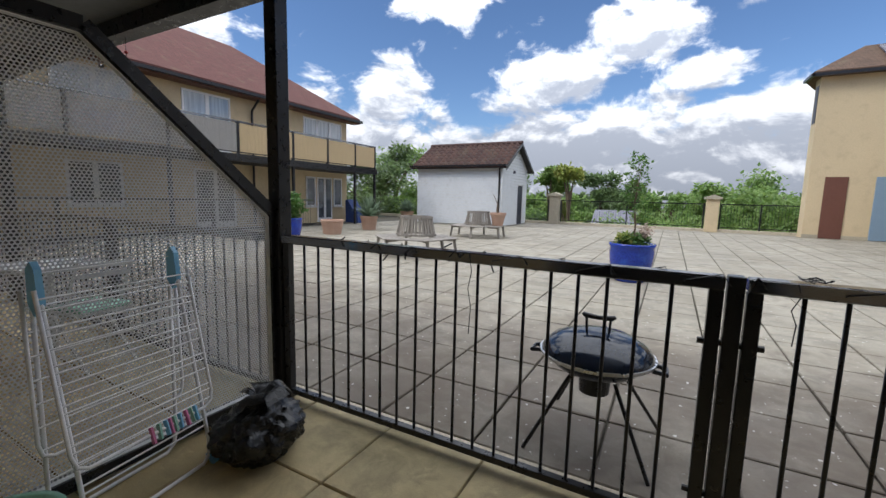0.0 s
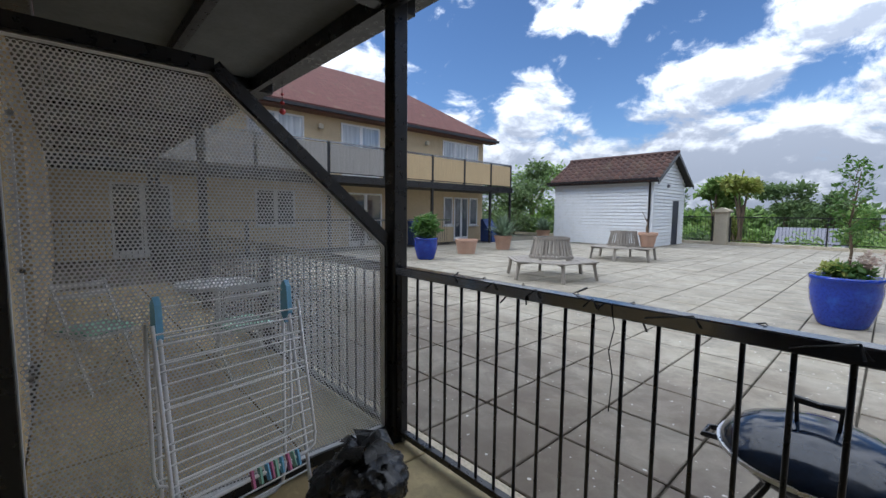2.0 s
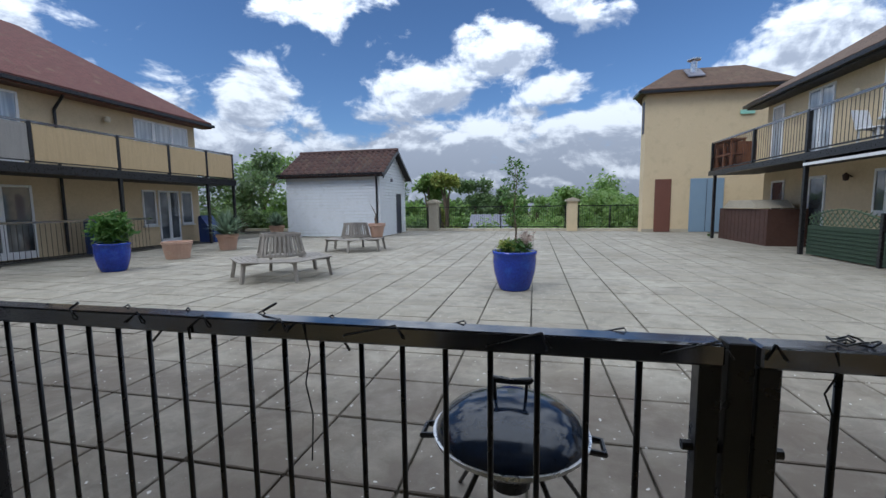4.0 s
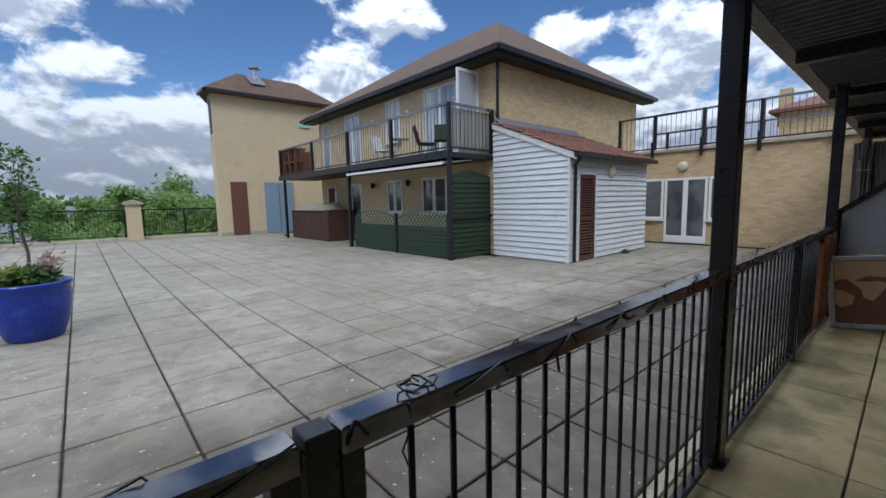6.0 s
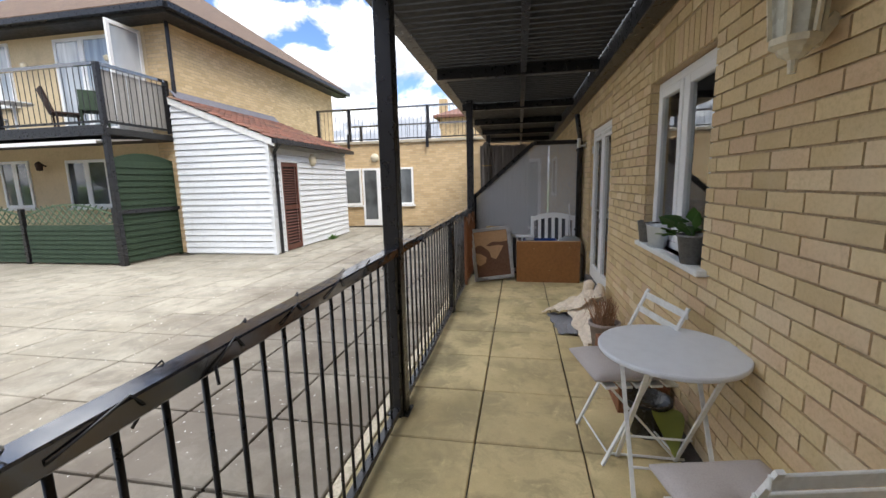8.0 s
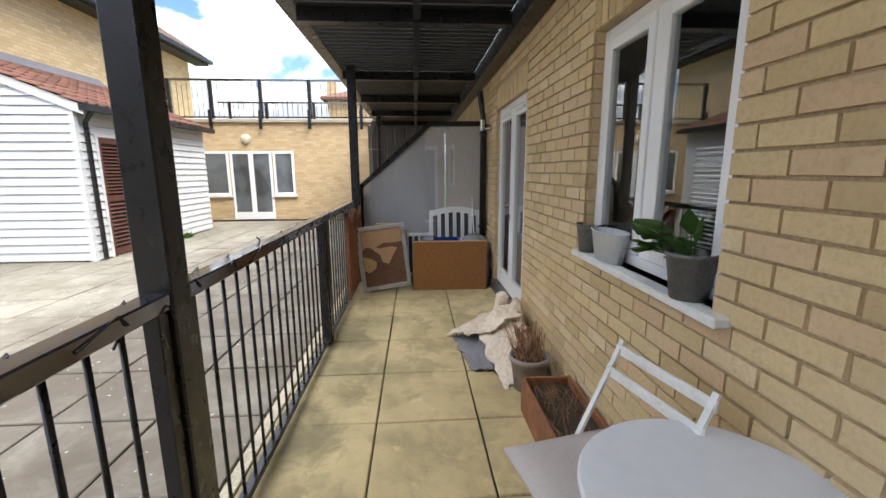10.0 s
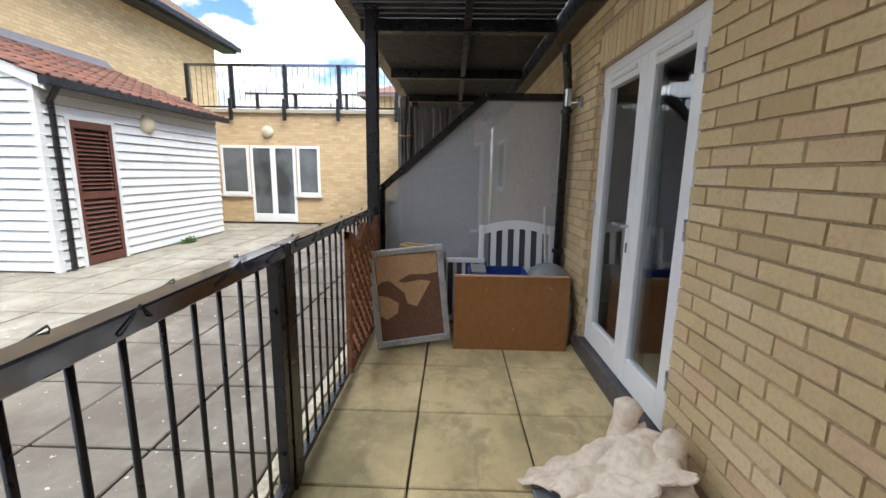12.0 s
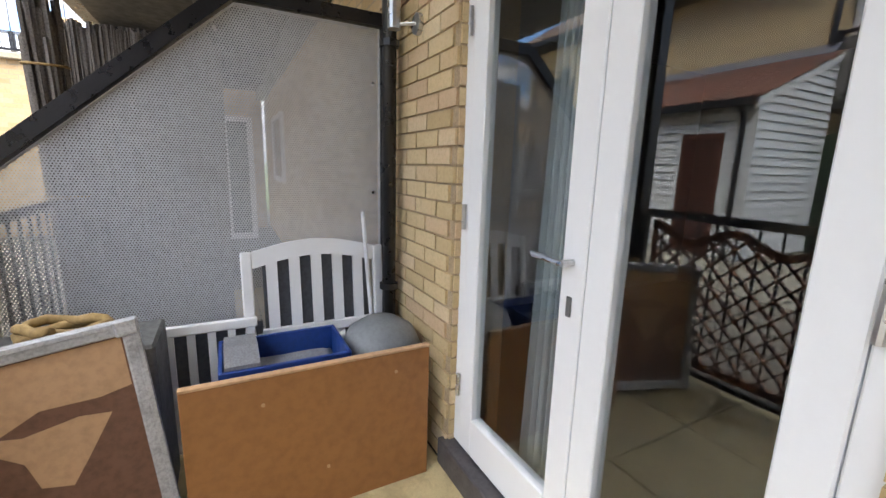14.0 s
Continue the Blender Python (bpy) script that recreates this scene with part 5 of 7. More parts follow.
def tree(x, y, z, height, spread, material, label, seed, leaf=0.35, count=2600, trunk_to=0.45):
    rng = random.Random(seed)
    t = thing("tree", label, "tree", "trees beyond the court", (x, y, z))
    bm = tube(B(), [(0, 0, 0), (0.1, 0.05, height * 0.25), (-0.05, 0.1, height * trunk_to), (0.05, 0.0, height * 0.75)], [height * 0.035, height * 0.028, height * 0.02, height * 0.008], 8)
    clumps = []
    for i in range(11):
        a = rng.uniform(0, 6.28)
        h = height * rng.uniform(0.26 if spread < 2 else 0.38, 0.92)
        w = spread * (0.35 + 0.65 * rng.random()) * (1.0 - 0.55 * max(0, h / height - 0.55) / 0.45)
        c = Vector((math.cos(a) * w, math.sin(a) * w, h))
        clumps.append(c)
        tube(bm, [(0, 0, h * 0.6), (c.x * 0.5, c.y * 0.5, h * 0.85), tuple(c)], [height * 0.012, height * 0.008, height * 0.003], 5)
    part("trunk", bm, "bark", t)
    bm = B()
    per = count // len(clumps)
    for c in clumps:
        r = spread * rng.uniform(0.35, 0.6)
        leaves(bm, rng, c, (r, r, r * rng.uniform(0.6, 0.85)), per, leaf)
    part("crown", bm, material, t)
    return t


G0 = -3.4
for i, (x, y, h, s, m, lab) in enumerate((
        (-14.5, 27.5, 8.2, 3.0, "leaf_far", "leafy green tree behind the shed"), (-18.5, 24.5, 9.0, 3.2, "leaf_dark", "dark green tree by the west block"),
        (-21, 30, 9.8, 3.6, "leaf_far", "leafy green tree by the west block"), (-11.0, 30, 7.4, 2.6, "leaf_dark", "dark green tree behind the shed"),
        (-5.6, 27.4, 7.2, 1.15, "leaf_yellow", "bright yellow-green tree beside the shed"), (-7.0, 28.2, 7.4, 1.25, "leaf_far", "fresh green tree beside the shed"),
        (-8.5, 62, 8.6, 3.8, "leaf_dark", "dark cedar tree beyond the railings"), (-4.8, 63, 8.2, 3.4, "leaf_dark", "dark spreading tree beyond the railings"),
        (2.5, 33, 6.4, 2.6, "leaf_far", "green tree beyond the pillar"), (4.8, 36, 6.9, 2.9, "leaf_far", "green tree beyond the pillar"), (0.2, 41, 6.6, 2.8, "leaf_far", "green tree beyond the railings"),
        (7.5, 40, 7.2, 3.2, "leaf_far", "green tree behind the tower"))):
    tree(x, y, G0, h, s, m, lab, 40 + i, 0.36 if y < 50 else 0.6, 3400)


def hedge(x0, x1, y, top, seed, material, n, leaf):
    rng = random.Random(seed)
    h = thing("hedge", "dense green shrub belt beyond the court edge", "hedge", "shrub belts", ((x0 + x1) / 2, y, G0))
    L = x1 - x0
    bm = B()
    k = int(L / 1.6)
    for i in range(k):
        c = (-L / 2 + L * (i + 0.5) / k + rng.uniform(-0.5, 0.5), rng.uniform(-0.8, 0.8), (top - G0) * rng.uniform(0.42, 0.62))
        leaves(bm, rng, c, (1.5, 1.3, (top - G0) * rng.uniform(0.36, 0.5)), n // k, leaf)
    tagged(part("foliage", bm, material, h), kind="stuff")
    bm = B()
    for i in range(k):
        x = -L / 2 + L * (i + 0.5) / k
        tube(bm, [(x, 0, 0), (x + 0.1, 0.1, (top - G0) * 0.5)], [0.08, 0.03], 5)
    tagged(part("stems", bm, "bark", h), kind="stuff")


hedge(-26, -12.5, 26.6, 1.9, 3, "leaf_dark", 6000, 0.3)
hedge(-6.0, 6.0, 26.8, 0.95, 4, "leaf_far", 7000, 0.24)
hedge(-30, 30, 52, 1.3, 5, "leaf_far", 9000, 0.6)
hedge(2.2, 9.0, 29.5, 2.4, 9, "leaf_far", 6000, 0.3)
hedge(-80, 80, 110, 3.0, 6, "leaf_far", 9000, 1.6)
hedge(-160, 200, 260, 6.5, 7, "leaf_dark", 7000, 4.0)
for x, y, w, d, h in ((-4.6, 46, 4.0, 4, 2.3), (3.5, 80, 9, 6, 3.6)):
    hs = thing("house", "distant low house with a grey roof among the trees", "house", "distant houses", (x, y, G0))
    part("wall", box(B(), -w / 2, w / 2, -d / 2, d / 2, 0, h), "stone", hs)
    part("roof", prism(B(), [(-d / 2 - 0.3, h), (d / 2 + 0.3, h), (0, h + 1.6)], -w / 2 - 0.2, w / 2 + 0.2, "x"), "lead", hs)


# ---------- things in the court ----------
def pot_profile(r0, r1, h, rim=0.03):
    return [(0, 0), (r0, 0), (r0 + 0.02, h * 0.04), (r0 + (r1 - r0) * 0.5, h * 0.22), (r0 + (r1 - r0) * 0.85, h * 0.48), (r1, h * 0.74), (r1 * 0.985, h * 0.9), (r1 * 1.03, h * 0.93), (r1 * 1.03, h), (r1 * 0.93, h), (r1 * 0.92, h * 0.88), (0, h * 0.88)]


bp = thing("plant_pot", "large glossy cobalt blue glazed pot with a young tree", "plant pot", "", (-0.38, 8.0, 0))
part("pot", lathe(B(), pot_profile(0.27, 0.41, 0.74), 36), "glaze", bp, smooth=True)
part("soil", lathe(B(), [(0.36, 0.662), (0.2, 0.68), (0, 0.69)], 20), "soil", bp)
rng = random.Random(5)
st = B()
tube(st, [(0.0, 0, 0.62), (0.03, 0.0, 1.1), (-0.02, 0.02, 1.5), (0.03, 0, 1.95), (0.05, 0, 2.25)], [0.022, 0.018, 0.015, 0.01, 0.004], 7)
lf = B()
for i in range(26):
    z = 1.2 + 1.15 * i / 26
    a = i * 2.4
    r = 0.14 + 0.1 * rng.random() - 0.08 * abs(z - 1.8)
    e = (math.cos(a) * r, math.sin(a) * r, z + 0.12)
    tube(st, [(0.0, 0, z - 0.06), e], [0.006, 0.002], 4)
    leaves(lf, rng, e, (0.12, 0.12, 0.1), 16, 0.085)
part("trunk", st, "bark", bp)
part("leaves", lf, "leaf", bp, "thin sparse green crown")
bm = B()
leaves(bm, rng, (0, 0, 0.80), (0.34, 0.34, 0.16), 420, 0.12)
part("underplanting", bm, "leaf", bp)
bm = B()
leaves(bm, rng, (-0.1, 0, 0.82), (0.27, 0.27, 0.12), 200, 0.12)
part("yellow_leaves", bm, "leaf_yellow", bp)
bm = B()
leaves(bm, rng, (0.2, 0.0, 0.98), (0.18, 0.2, 0.2), 130, 0.09)
part("dry_flower_clump", bm, "flower", bp)
bp.matrix_basis = pose(-0.38, 8.0, 0) @ Matrix.Scale(0.89, 4)

bq = thing("plant_pot", "cobalt blue glazed pot with a leafy shrub", "plant pot", "", (-9.7, 8.7, 0))
part("pot", lathe(B(), pot_profile(0.24, 0.36, 0.66), 24), "glaze", bq, smooth=True)
bm = B()
leaves(bm, rng, (0, 0, 1.0), (0.5, 0.5, 0.45), 700, 0.16)
part("leaves", bm, "leaf", bq)


def spiky(x, y, r, h, spread, label, seed):
    rng = random.Random(seed)
    p = thing("plant_pot", label, "plant pot", "terracotta pots", (x, y, 0))
    part("pot", lathe(B(), [(0, 0), (r * 0.72, 0), (r * 0.92, h * 0.8), (r, h * 0.82), (r, h), (r * 0.88, h), (r * 0.86, h * 0.85), (0, h * 0.85)], 24), "terracotta", p, smooth=False)
    bm = B()
    for i in range(150):
        a, e = rng.uniform(0, 6.28), rng.uniform(0.15, 1.45)
        d = Vector((math.cos(a) * math.cos(e), math.sin(a) * math.cos(e), math.sin(e)))
        s = d.cross(Vector((0, 0, 1))).normalized() * 0.045
        L = spread * rng.uniform(0.7, 1.1)
        b = Vector((0, 0, h * 0.95))
        m = b + d * L * 0.55
        t = b + d * L - Vector((0, 0, 0.12 * L))
        v = [bm.verts.new(b - s), bm.verts.new(b + s), bm.verts.new(m + s), bm.verts.new(m - s), bm.verts.new(t)]
        bm.faces.new((v[0], v[1], v[2], v[3]))
        bm.faces.new((v[3], v[2], v[4]))
    part("leaves", bm, "agave", p, "fan of stiff grey-green leaves")


spiky(-10.5, 13.4, 0.36, 0.55, 1.0, "terracotta pot with a spiky grey-green yucca", 1)
spiky(-13.6, 20.8, 0.4, 0.5, 0.9, "terracotta pot with a spiky yucca by the shed", 2)
tp = thing("plant_pot", "round weathered terracotta planter on the slabs", "plant pot", "terracotta pots", (-10.2, 11.0, 0))
part("pot", lathe(B(), [(0, 0), (0.3, 0), (0.38, 0.42), (0.4, 0.43), (0.4, 0.5), (0.34, 0.5), (0.33, 0.44), (0, 0.43)], 24), "terracotta", tp)
t2 = thing("plant_pot", "terracotta pot with a bare stem on the bench seat", "plant pot", "terracotta pots", (-5.2, 14.0, 0.42))
part("pot", lathe(B(), [(0, 0), (0.18, 0), (0.26, 0.36), (0.29, 0.37), (0.29, 0.46), (0.25, 0.46), (0.24, 0.38), (0, 0.37)], 24), "terracotta", t2)
part("stem", tube(B(), [(0, 0, 0.34), (-0.04, 0, 0.6), (-0.02, 0, 0.75), (-0.2, 0, 1.1)], [0.05, 0.035, 0.02, 0.006], 6), "bark", t2)


def tree_bench(x, y, rz):
    """Six-sided bench with backs leaning round an open middle."""
    b = thing("tree_bench", "weathered grey teak hexagonal bench with slatted backs", "bench", "court benches", (x, y, 0), rz)
    R0, R1, H = 0.5, 1.06, 0.41
    for i in range(6):
        a0, a1 = i * math.pi / 3, (i + 1) * math.pi / 3
        for j in range(5):
            r0 = R0 + (R1 - R0) * j / 5
            r1 = R0 + (R1 - R0) * (j + 0.82) / 5
            bm = B()
            prism(bm, [(r0 * math.cos(a0), r0 * math.sin(a0)), (r1 * math.cos(a0), r1 * math.sin(a0)), (r1 * math.cos(a1), r1 * math.sin(a1)), (r0 * math.cos(a1), r0 * math.sin(a1))], H - 0.022, H, "z")
            part("seat_slat", bm, "teak", b)
        part("leg", bar(B(), (R1 * 0.95 * math.cos(a0), R1 * 0.95 * math.sin(a0), 0), (R1 * 0.88 * math.cos(a0), R1 * 0.88 * math.sin(a0), H - 0.02), 0.06), "teak", b)
        part("bearer", bar(B(), (R0 * math.cos(a0), R0 * math.sin(a0), H - 0.05), (R1 * 0.93 * math.cos(a0), R1 * 0.93 * math.sin(a0), H - 0.05), 0.04, 0.05), "teak", b)
        p0, p1 = Vector((math.cos(a0), math.sin(a0), 0)), Vector((math.cos(a1), math.sin(a1), 0))
        lo, hi = 0.5, 0.4
        part("top_rail", bar(B(), p0 * hi + Vector((0, 0, 0.88)), p1 * hi + Vector((0, 0, 0.88)), 0.03, 0.06), "teak", b)
        part("back_rail", bar(B(), p0 * lo * 0.98 + Vector((0, 0, 0.47)), p1 * lo * 0.98 + Vector((0, 0, 0.47)), 0.03, 0.05), "teak", b)
        for j in range(5):
            f = (j + 0.5) / 5
            q = p0.lerp(p1, f)
            part("back_slat", bar(B(), q * lo + Vector((0, 0, 0.44)), q * hi + Vector((0, 0, 0.86)), 0.045, 0.015), "teak", b)
    return b


tb1 = tree_bench(-5.2, 8.6, 18)
copy_thing(tb1, pose(-5.85, 13.75, 0, 0, 0, 40))

# kettle barbecue
bb = thing("kettle_barbecue", "blue-black enamelled kettle barbecue on thin splayed legs", "barbecue", "", (-0.15, 2.58, 0))
part("bowl", lathe(B(), [(0, 0.36), (0.11, 0.368), (0.215, 0.415), (0.28, 0.485), (0.275, 0.495), (0.205, 0.425), (0, 0.38)], 40), "enamel", bb, smooth=True)
part("lid", lathe(B(), [(0.294, 0.493), (0.294, 0.503), (0.280, 0.530), (0.240, 0.567), (0.175, 0.598), (0.09, 0.616), (0, 0.622)], 40), "enamel", bb, smooth=True)
part("rim", lathe(B(), [(0.282, 0.482), (0.301, 0.482), (0.304, 0.499), (0.282, 0.499), (0.282, 0.482)], 40), "metal", bb, "bright rim")
part("ash_pan", lathe(B(), [(0, 0.27), (0.08, 0.27), (0.085, 0.368), (0, 0.368)], 20), "black", bb)
hd = part("handle", tube(B(), [(-0.085, 0, 0.706), (-0.07, 0, 0.696), (0, 0, 0.690), (0.07, 0, 0.696), (0.085, 0, 0.706)], [0.010, 0.015, 0.012, 0.015, 0.010], 10), "black", bb, smooth=True)
for s in (-0.058, 0.058):
    part("handle_stem", bar(B(), (s, 0, 0.605), (s * 1.08, 0, 0.690), 0.020, 0.012), "black", hd)
for s in (-1, 1):
    part("side_handle", tube(B(), [(s * 0.282, -0.05, 0.467), (s * 0.348, -0.045, 0.457), (s * 0.348, 0.045, 0.457), (s * 0.282, 0.05, 0.467)], 0.012, 6), "black", bb)
for a in (38, 128, 226, 316):
    c, s = math.cos(radians(a)), math.sin(radians(a))
    part("leg", bar(B(), (0.16 * c, 0.16 * s, 0.38), (0.43 * c, 0.43 * s, 0.0), 0.02, sides=8), "black", bb)

bb.matrix_basis = pose(-0.15, 2.58, 0) @ Matrix.Scale(1.03, 4)

# ---------- things on the balcony ----------
# clothes airer leaning on the screen
ai = thing("clothes_airer", "white wire folding clothes airer with pale blue plastic joints", "clothes airer", "", (-1.945, 1.03, 0), 9)


def airer_frame(low, top, half, bars, name, rod=0.008):
    """A U of rod with rounded lower corners, and thin cross wires."""
    lo, hi = Vector(low), Vector(top)
    pts = [hi + Vector((0, -half, 0)), lo.lerp(hi, 0.10) + Vector((0, -half, 0)), lo.lerp(hi, 0.03) + Vector((0, -half + 0.012, 0)), lo + Vector((0, -half + 0.05, 0)),
           lo + Vector((0, half - 0.05, 0)), lo.lerp(hi, 0.03) + Vector((0, half - 0.012, 0)), lo.lerp(hi, 0.10) + Vector((0, half, 0)), hi + Vector((0, half, 0))]
    f = part(name, tube(B(), pts, rod, 7), "wire", ai, smooth=True)
    for t in bars:
        p = lo.lerp(hi, t)
        part("cross_wire", bar(B(), p + Vector((0, -half, 0)), p + Vector((0, half, 0)), 0.0085, sides=6), "wire", f)
    return f


AW = 0.272
airer_frame((0.20, 0, 0.015), (0.0, 0, 1.05), AW, (0.17, 0.20, 0.86), "front_leg_frame", 0.009)
airer_frame((-0.05, 0, 0.015), (-0.03, 0, 1.05), AW, (0.17,), "rear_leg_frame", 0.009)
airer_frame((0.19, 0, 0.30), (0.05, 0, 0.99), AW + 0.03, (0.05, 0.11, 0.15, 0.26, 0.33, 0.37, 0.48, 0.55, 0.59, 0.68, 0.75, 0.79, 0.89, 0.95), "front_wing")
airer_frame((-0.02, 0, 0.30), (-0.035, 0, 0.98), AW + 0.03, (0.06, 0.2, 0.34, 0.48, 0.62, 0.76, 0.9), "rear_wing")
part("top_wire", bar(B(), (-0.02, -AW, 1.04), (-0.02, AW, 1.04), 0.0065, sides=6), "wire", ai)
for s in (-1, 1):
    part("joint_block", prism(B(), [(-0.035, 0.93), (0.0, 0.88), (0.032, 0.93), (0.022, 1.06), (0.0, 1.09), (-0.03, 1.06)], s * AW - 0.012, s * AW + 0.012, "y"), "blueplastic", ai, "pale blue plastic joint")
    part("foot", bar(B(), (0.185, s * AW, 0.05), (0.225, s * AW, 0.0), 0.034, 0.026), "blueplastic", ai, "pale blue plastic foot")
pg = random.Random(8)
for i in range(9):
    y = -0.02 + 0.24 * (i + 0.6 * pg.random()) / 9
    part("peg", bar(B(), (0.19, y, 0.335), (0.20 + 0.01 * pg.random(), y + 0.012 * pg.random(), 0.265), 0.011, 0.016), ("pink", "greenplastic", "blueplastic")[i % 3], ai, "coloured peg")

# refuse sack
sk = thing("bin_bag", "full black polythene refuse sack tied at the top", "bin bag", "", (-1.63, 1.50, 0))
bm = B()
bmesh.ops.create_icosphere(bm, subdivisions=5, radius=1.0)
for v in bm.verts:
    p = v.co.copy()
    d = noise.noise(p * 2.0) * 0.16 + (0.5 - abs(noise.noise(p * 3.2))) * 0.22 - abs(noise.noise(p * 6.5)) * 0.16 - abs(noise.noise(p * 14)) * 0.04 - 0.05
    up = max(0.0, p.z)
    k = 1.0 + d
    v.co = Vector((p.x * 0.215 * k * (1 - 0.35 * up * up), p.y * 0.235 * k * (1 - 0.35 * up * up), max(0.0, 0.15 + p.z * 0.165 * k)))
part("sack", bm, "bin", sk, smooth=True)
bm = B()
for j in range(5):
    a = j * 1.3
    prev = None
    for i in range(6):
        t = i / 5
        c = Vector((math.cos(a) * 0.12 * t + 0.02, math.sin(a) * 0.13 * t, 0.275 + 0.08 * math.sin(t * 2.6) + 0.02 * t))
        s = Vector((-math.sin(a), math.cos(a), 0.2)) * (0.018 + 0.05 * t)
        q = [bm.verts.new(c + s + Vector((0, 0, 0.012 * math.sin(5 * t + j)))), bm.verts.new(c - s)]
        if prev:
            bm.faces.new((prev[0], prev[1], q[1], q[0]))
        prev = q
part("tied_neck", bm, "bin", sk, smooth=True)
gt = thing("storage_tub", "mint green plastic tub beside the clothes airer", "tub", "", (-1.74, 0.555, 0))
part("tub", lathe(B(), [(0, 0), (0.13, 0), (0.17, 0.20), (0.185, 0.21), (0.185, 0.225), (0.16, 0.225), (0.15, 0.2), (0, 0.04)], 24), "greenplastic", gt, smooth=True)

# round bistro table
bt = thing("bistro_table", "round pale grey metal folding bistro table", "table", "", (2.15, 0.575, 0))
part("tabletop", lathe(B(), [(0, 0.705), (0.30, 0.705), (0.305, 0.712), (0.305, 0.722), (0.30, 0.728), (0, 0.728)], 48), "tabletop", bt)
for y, s in ((-0.17, 1), (0.17, -1)):
    part("leg", bar(B(), (-0.24, y, 0.0), (0.2, y, 0.70), 0.018, 0.012), "white_old", bt)
    part("leg", bar(B(), (0.24, y * 0.85, 0.0), (-0.2, y * 0.85, 0.70), 0.018, 0.012), "white_old", bt)
for x in (-0.24, 0.24):
    part("foot_bar", bar(B(), (x, -0.19, 0.012), (x, 0.19, 0.012), 0.014, sides=6), "white_old", bt)
for x in (-0.12, 0.12):
    part("stretcher", bar(B(), (x, -0.17, 0.2), (x, 0.17, 0.2), 0.012, sides=6), "white_old", bt)


def pad_mesh(bm, w, d, h, z):
    """A soft button-tufted cushion."""
    n = 12
    grid = {}
    for i in range(n + 1):
        for j in range(n + 1):
            u, v = 2 * i / n - 1, 2 * j / n - 1
            e = (1 - abs(u) ** 6) * (1 - abs(v) ** 6)
            dip = 0.55 * math.exp(-18 * (u * u + v * v)) + 0.10 * (math.exp(-40 * u * u) + math.exp(-40 * v * v))
            for s in (1, -1):
                hh = h * (0.18 + 0.82 * math.sqrt(max(0, e))) * (1 - (dip if s > 0 else 0)) / 2
                grid[i, j, s] = bm.verts.new((u * w / 2, v * d / 2, z + (h / 2 if s < 0 else h / 2) + s * hh))
    for i in range(n):
        for j in range(n):
            for s in (1, -1):
                bm.faces.new((grid[i, j, s], grid[i + 1, j, s], grid[i + 1, j + 1, s], grid[i, j + 1, s]))
    for i in range(n):
        for a, b in (((i, 0), (i + 1, 0)), ((i, n), (i + 1, n)), ((0, i), (0, i + 1)), ((n, i), (n, i + 1))):
            bm.faces.new((grid[a[0], a[1], 1], grid[b[0], b[1], 1], grid[b[0], b[1], -1], grid[a[0], a[1], -1]))
    return bm


def bistro_chair(x, y, rz, label):
    """Folding slatted chair facing +y of its own frame."""
    c = thing("bistro_chair", label, "chair", "bistro chairs", (x, y, 0), rz)
    for s in (-0.19, 0.19):
        part("leg", bar(B(), (s, 0.20, 0.0), (s, -0.20, 0.84), 0.02, 0.012), "white_old", c)
        part("leg", bar(B(), (s * 0.9, -0.20, 0.0), (s * 0.9, 0.18, 0.44), 0.02, 0.012), "white_old", c)
    for z, yy in ((0.805, -0.187), (0.728, -0.15)):
        part("back_slat", box(B(), -0.205, 0.205, yy - 0.007, yy + 0.005, z - 0.019, z + 0.019, 0.003), "white_old", c)
    for i in range(5):
        part("seat_slat", box(B(), -0.2, 0.2, -0.17 + i * 0.078, -0.11 + i * 0.078, 0.43, 0.442), "white_old", c)
    for yy, z in ((0.17, 0.06), (-0.17, 0.06)):
        part("stretcher", bar(B(), (-0.19, yy, z), (0.19, yy, z), 0.012, sides=6), "white_old", c)
    return c


bistro_chair(2.53, 0.655, 12, "white metal folding bistro chair beside the round table")
bistro_chair(1.40, 0.535, -78, "white metal folding bistro chair by the brick wall")
for x, y, rz in ((2.52, 0.71, 12), (1.50, 0.555, -78)):
    cu = thing("seat_cushion", "grey tufted cloth cushion on a bistro chair", "cushion", "seat cushions", (x, y, 0.445), rz)
    part("pad", pad_mesh(B(), 0.40, 0.40, 0.07, 0.0), "cushion", cu, smooth=True)

# wall lantern
la = thing("wall_lantern", "cream painted octagonal wall lantern with glass sides", "lamp", "", (1.79, 0.42, 1.99))
bm = lathe(B(), [(0, -0.20), (0.014, -0.20), (0.018, -0.15), (0.05, -0.13), (0.06, -0.11), (0.085, -0.095), (0.085, -0.07), (0, -0.07)], 8)
part("base", bm, "cream", la)
for i in range(6):
    a = i * math.pi / 3 + 0.3
    part("bar", bar(B(), (0.08 * math.cos(a), 0.08 * math.sin(a), -0.07), (0.10 * math.cos(a), 0.10 * math.sin(a), 0.16), 0.014), "cream", la)
part("glass_body", lathe(B(), [(0.07, -0.068), (0.088, 0.158)], 6), "frosted", la)
part("cap", lathe(B(), [(0, 0.16), (0.12, 0.16), (0.11, 0.19), (0.05, 0.26), (0, 0.29)], 8), "cream", la)
part("bracket", bar(B(), (0, -0.128, 0.0), (0, -0.06, -0.1), 0.04), "cream", la)
la.matrix_basis = pose(1.80, 0.395, 1.965) @ Matrix.Scale(0.82, 4)

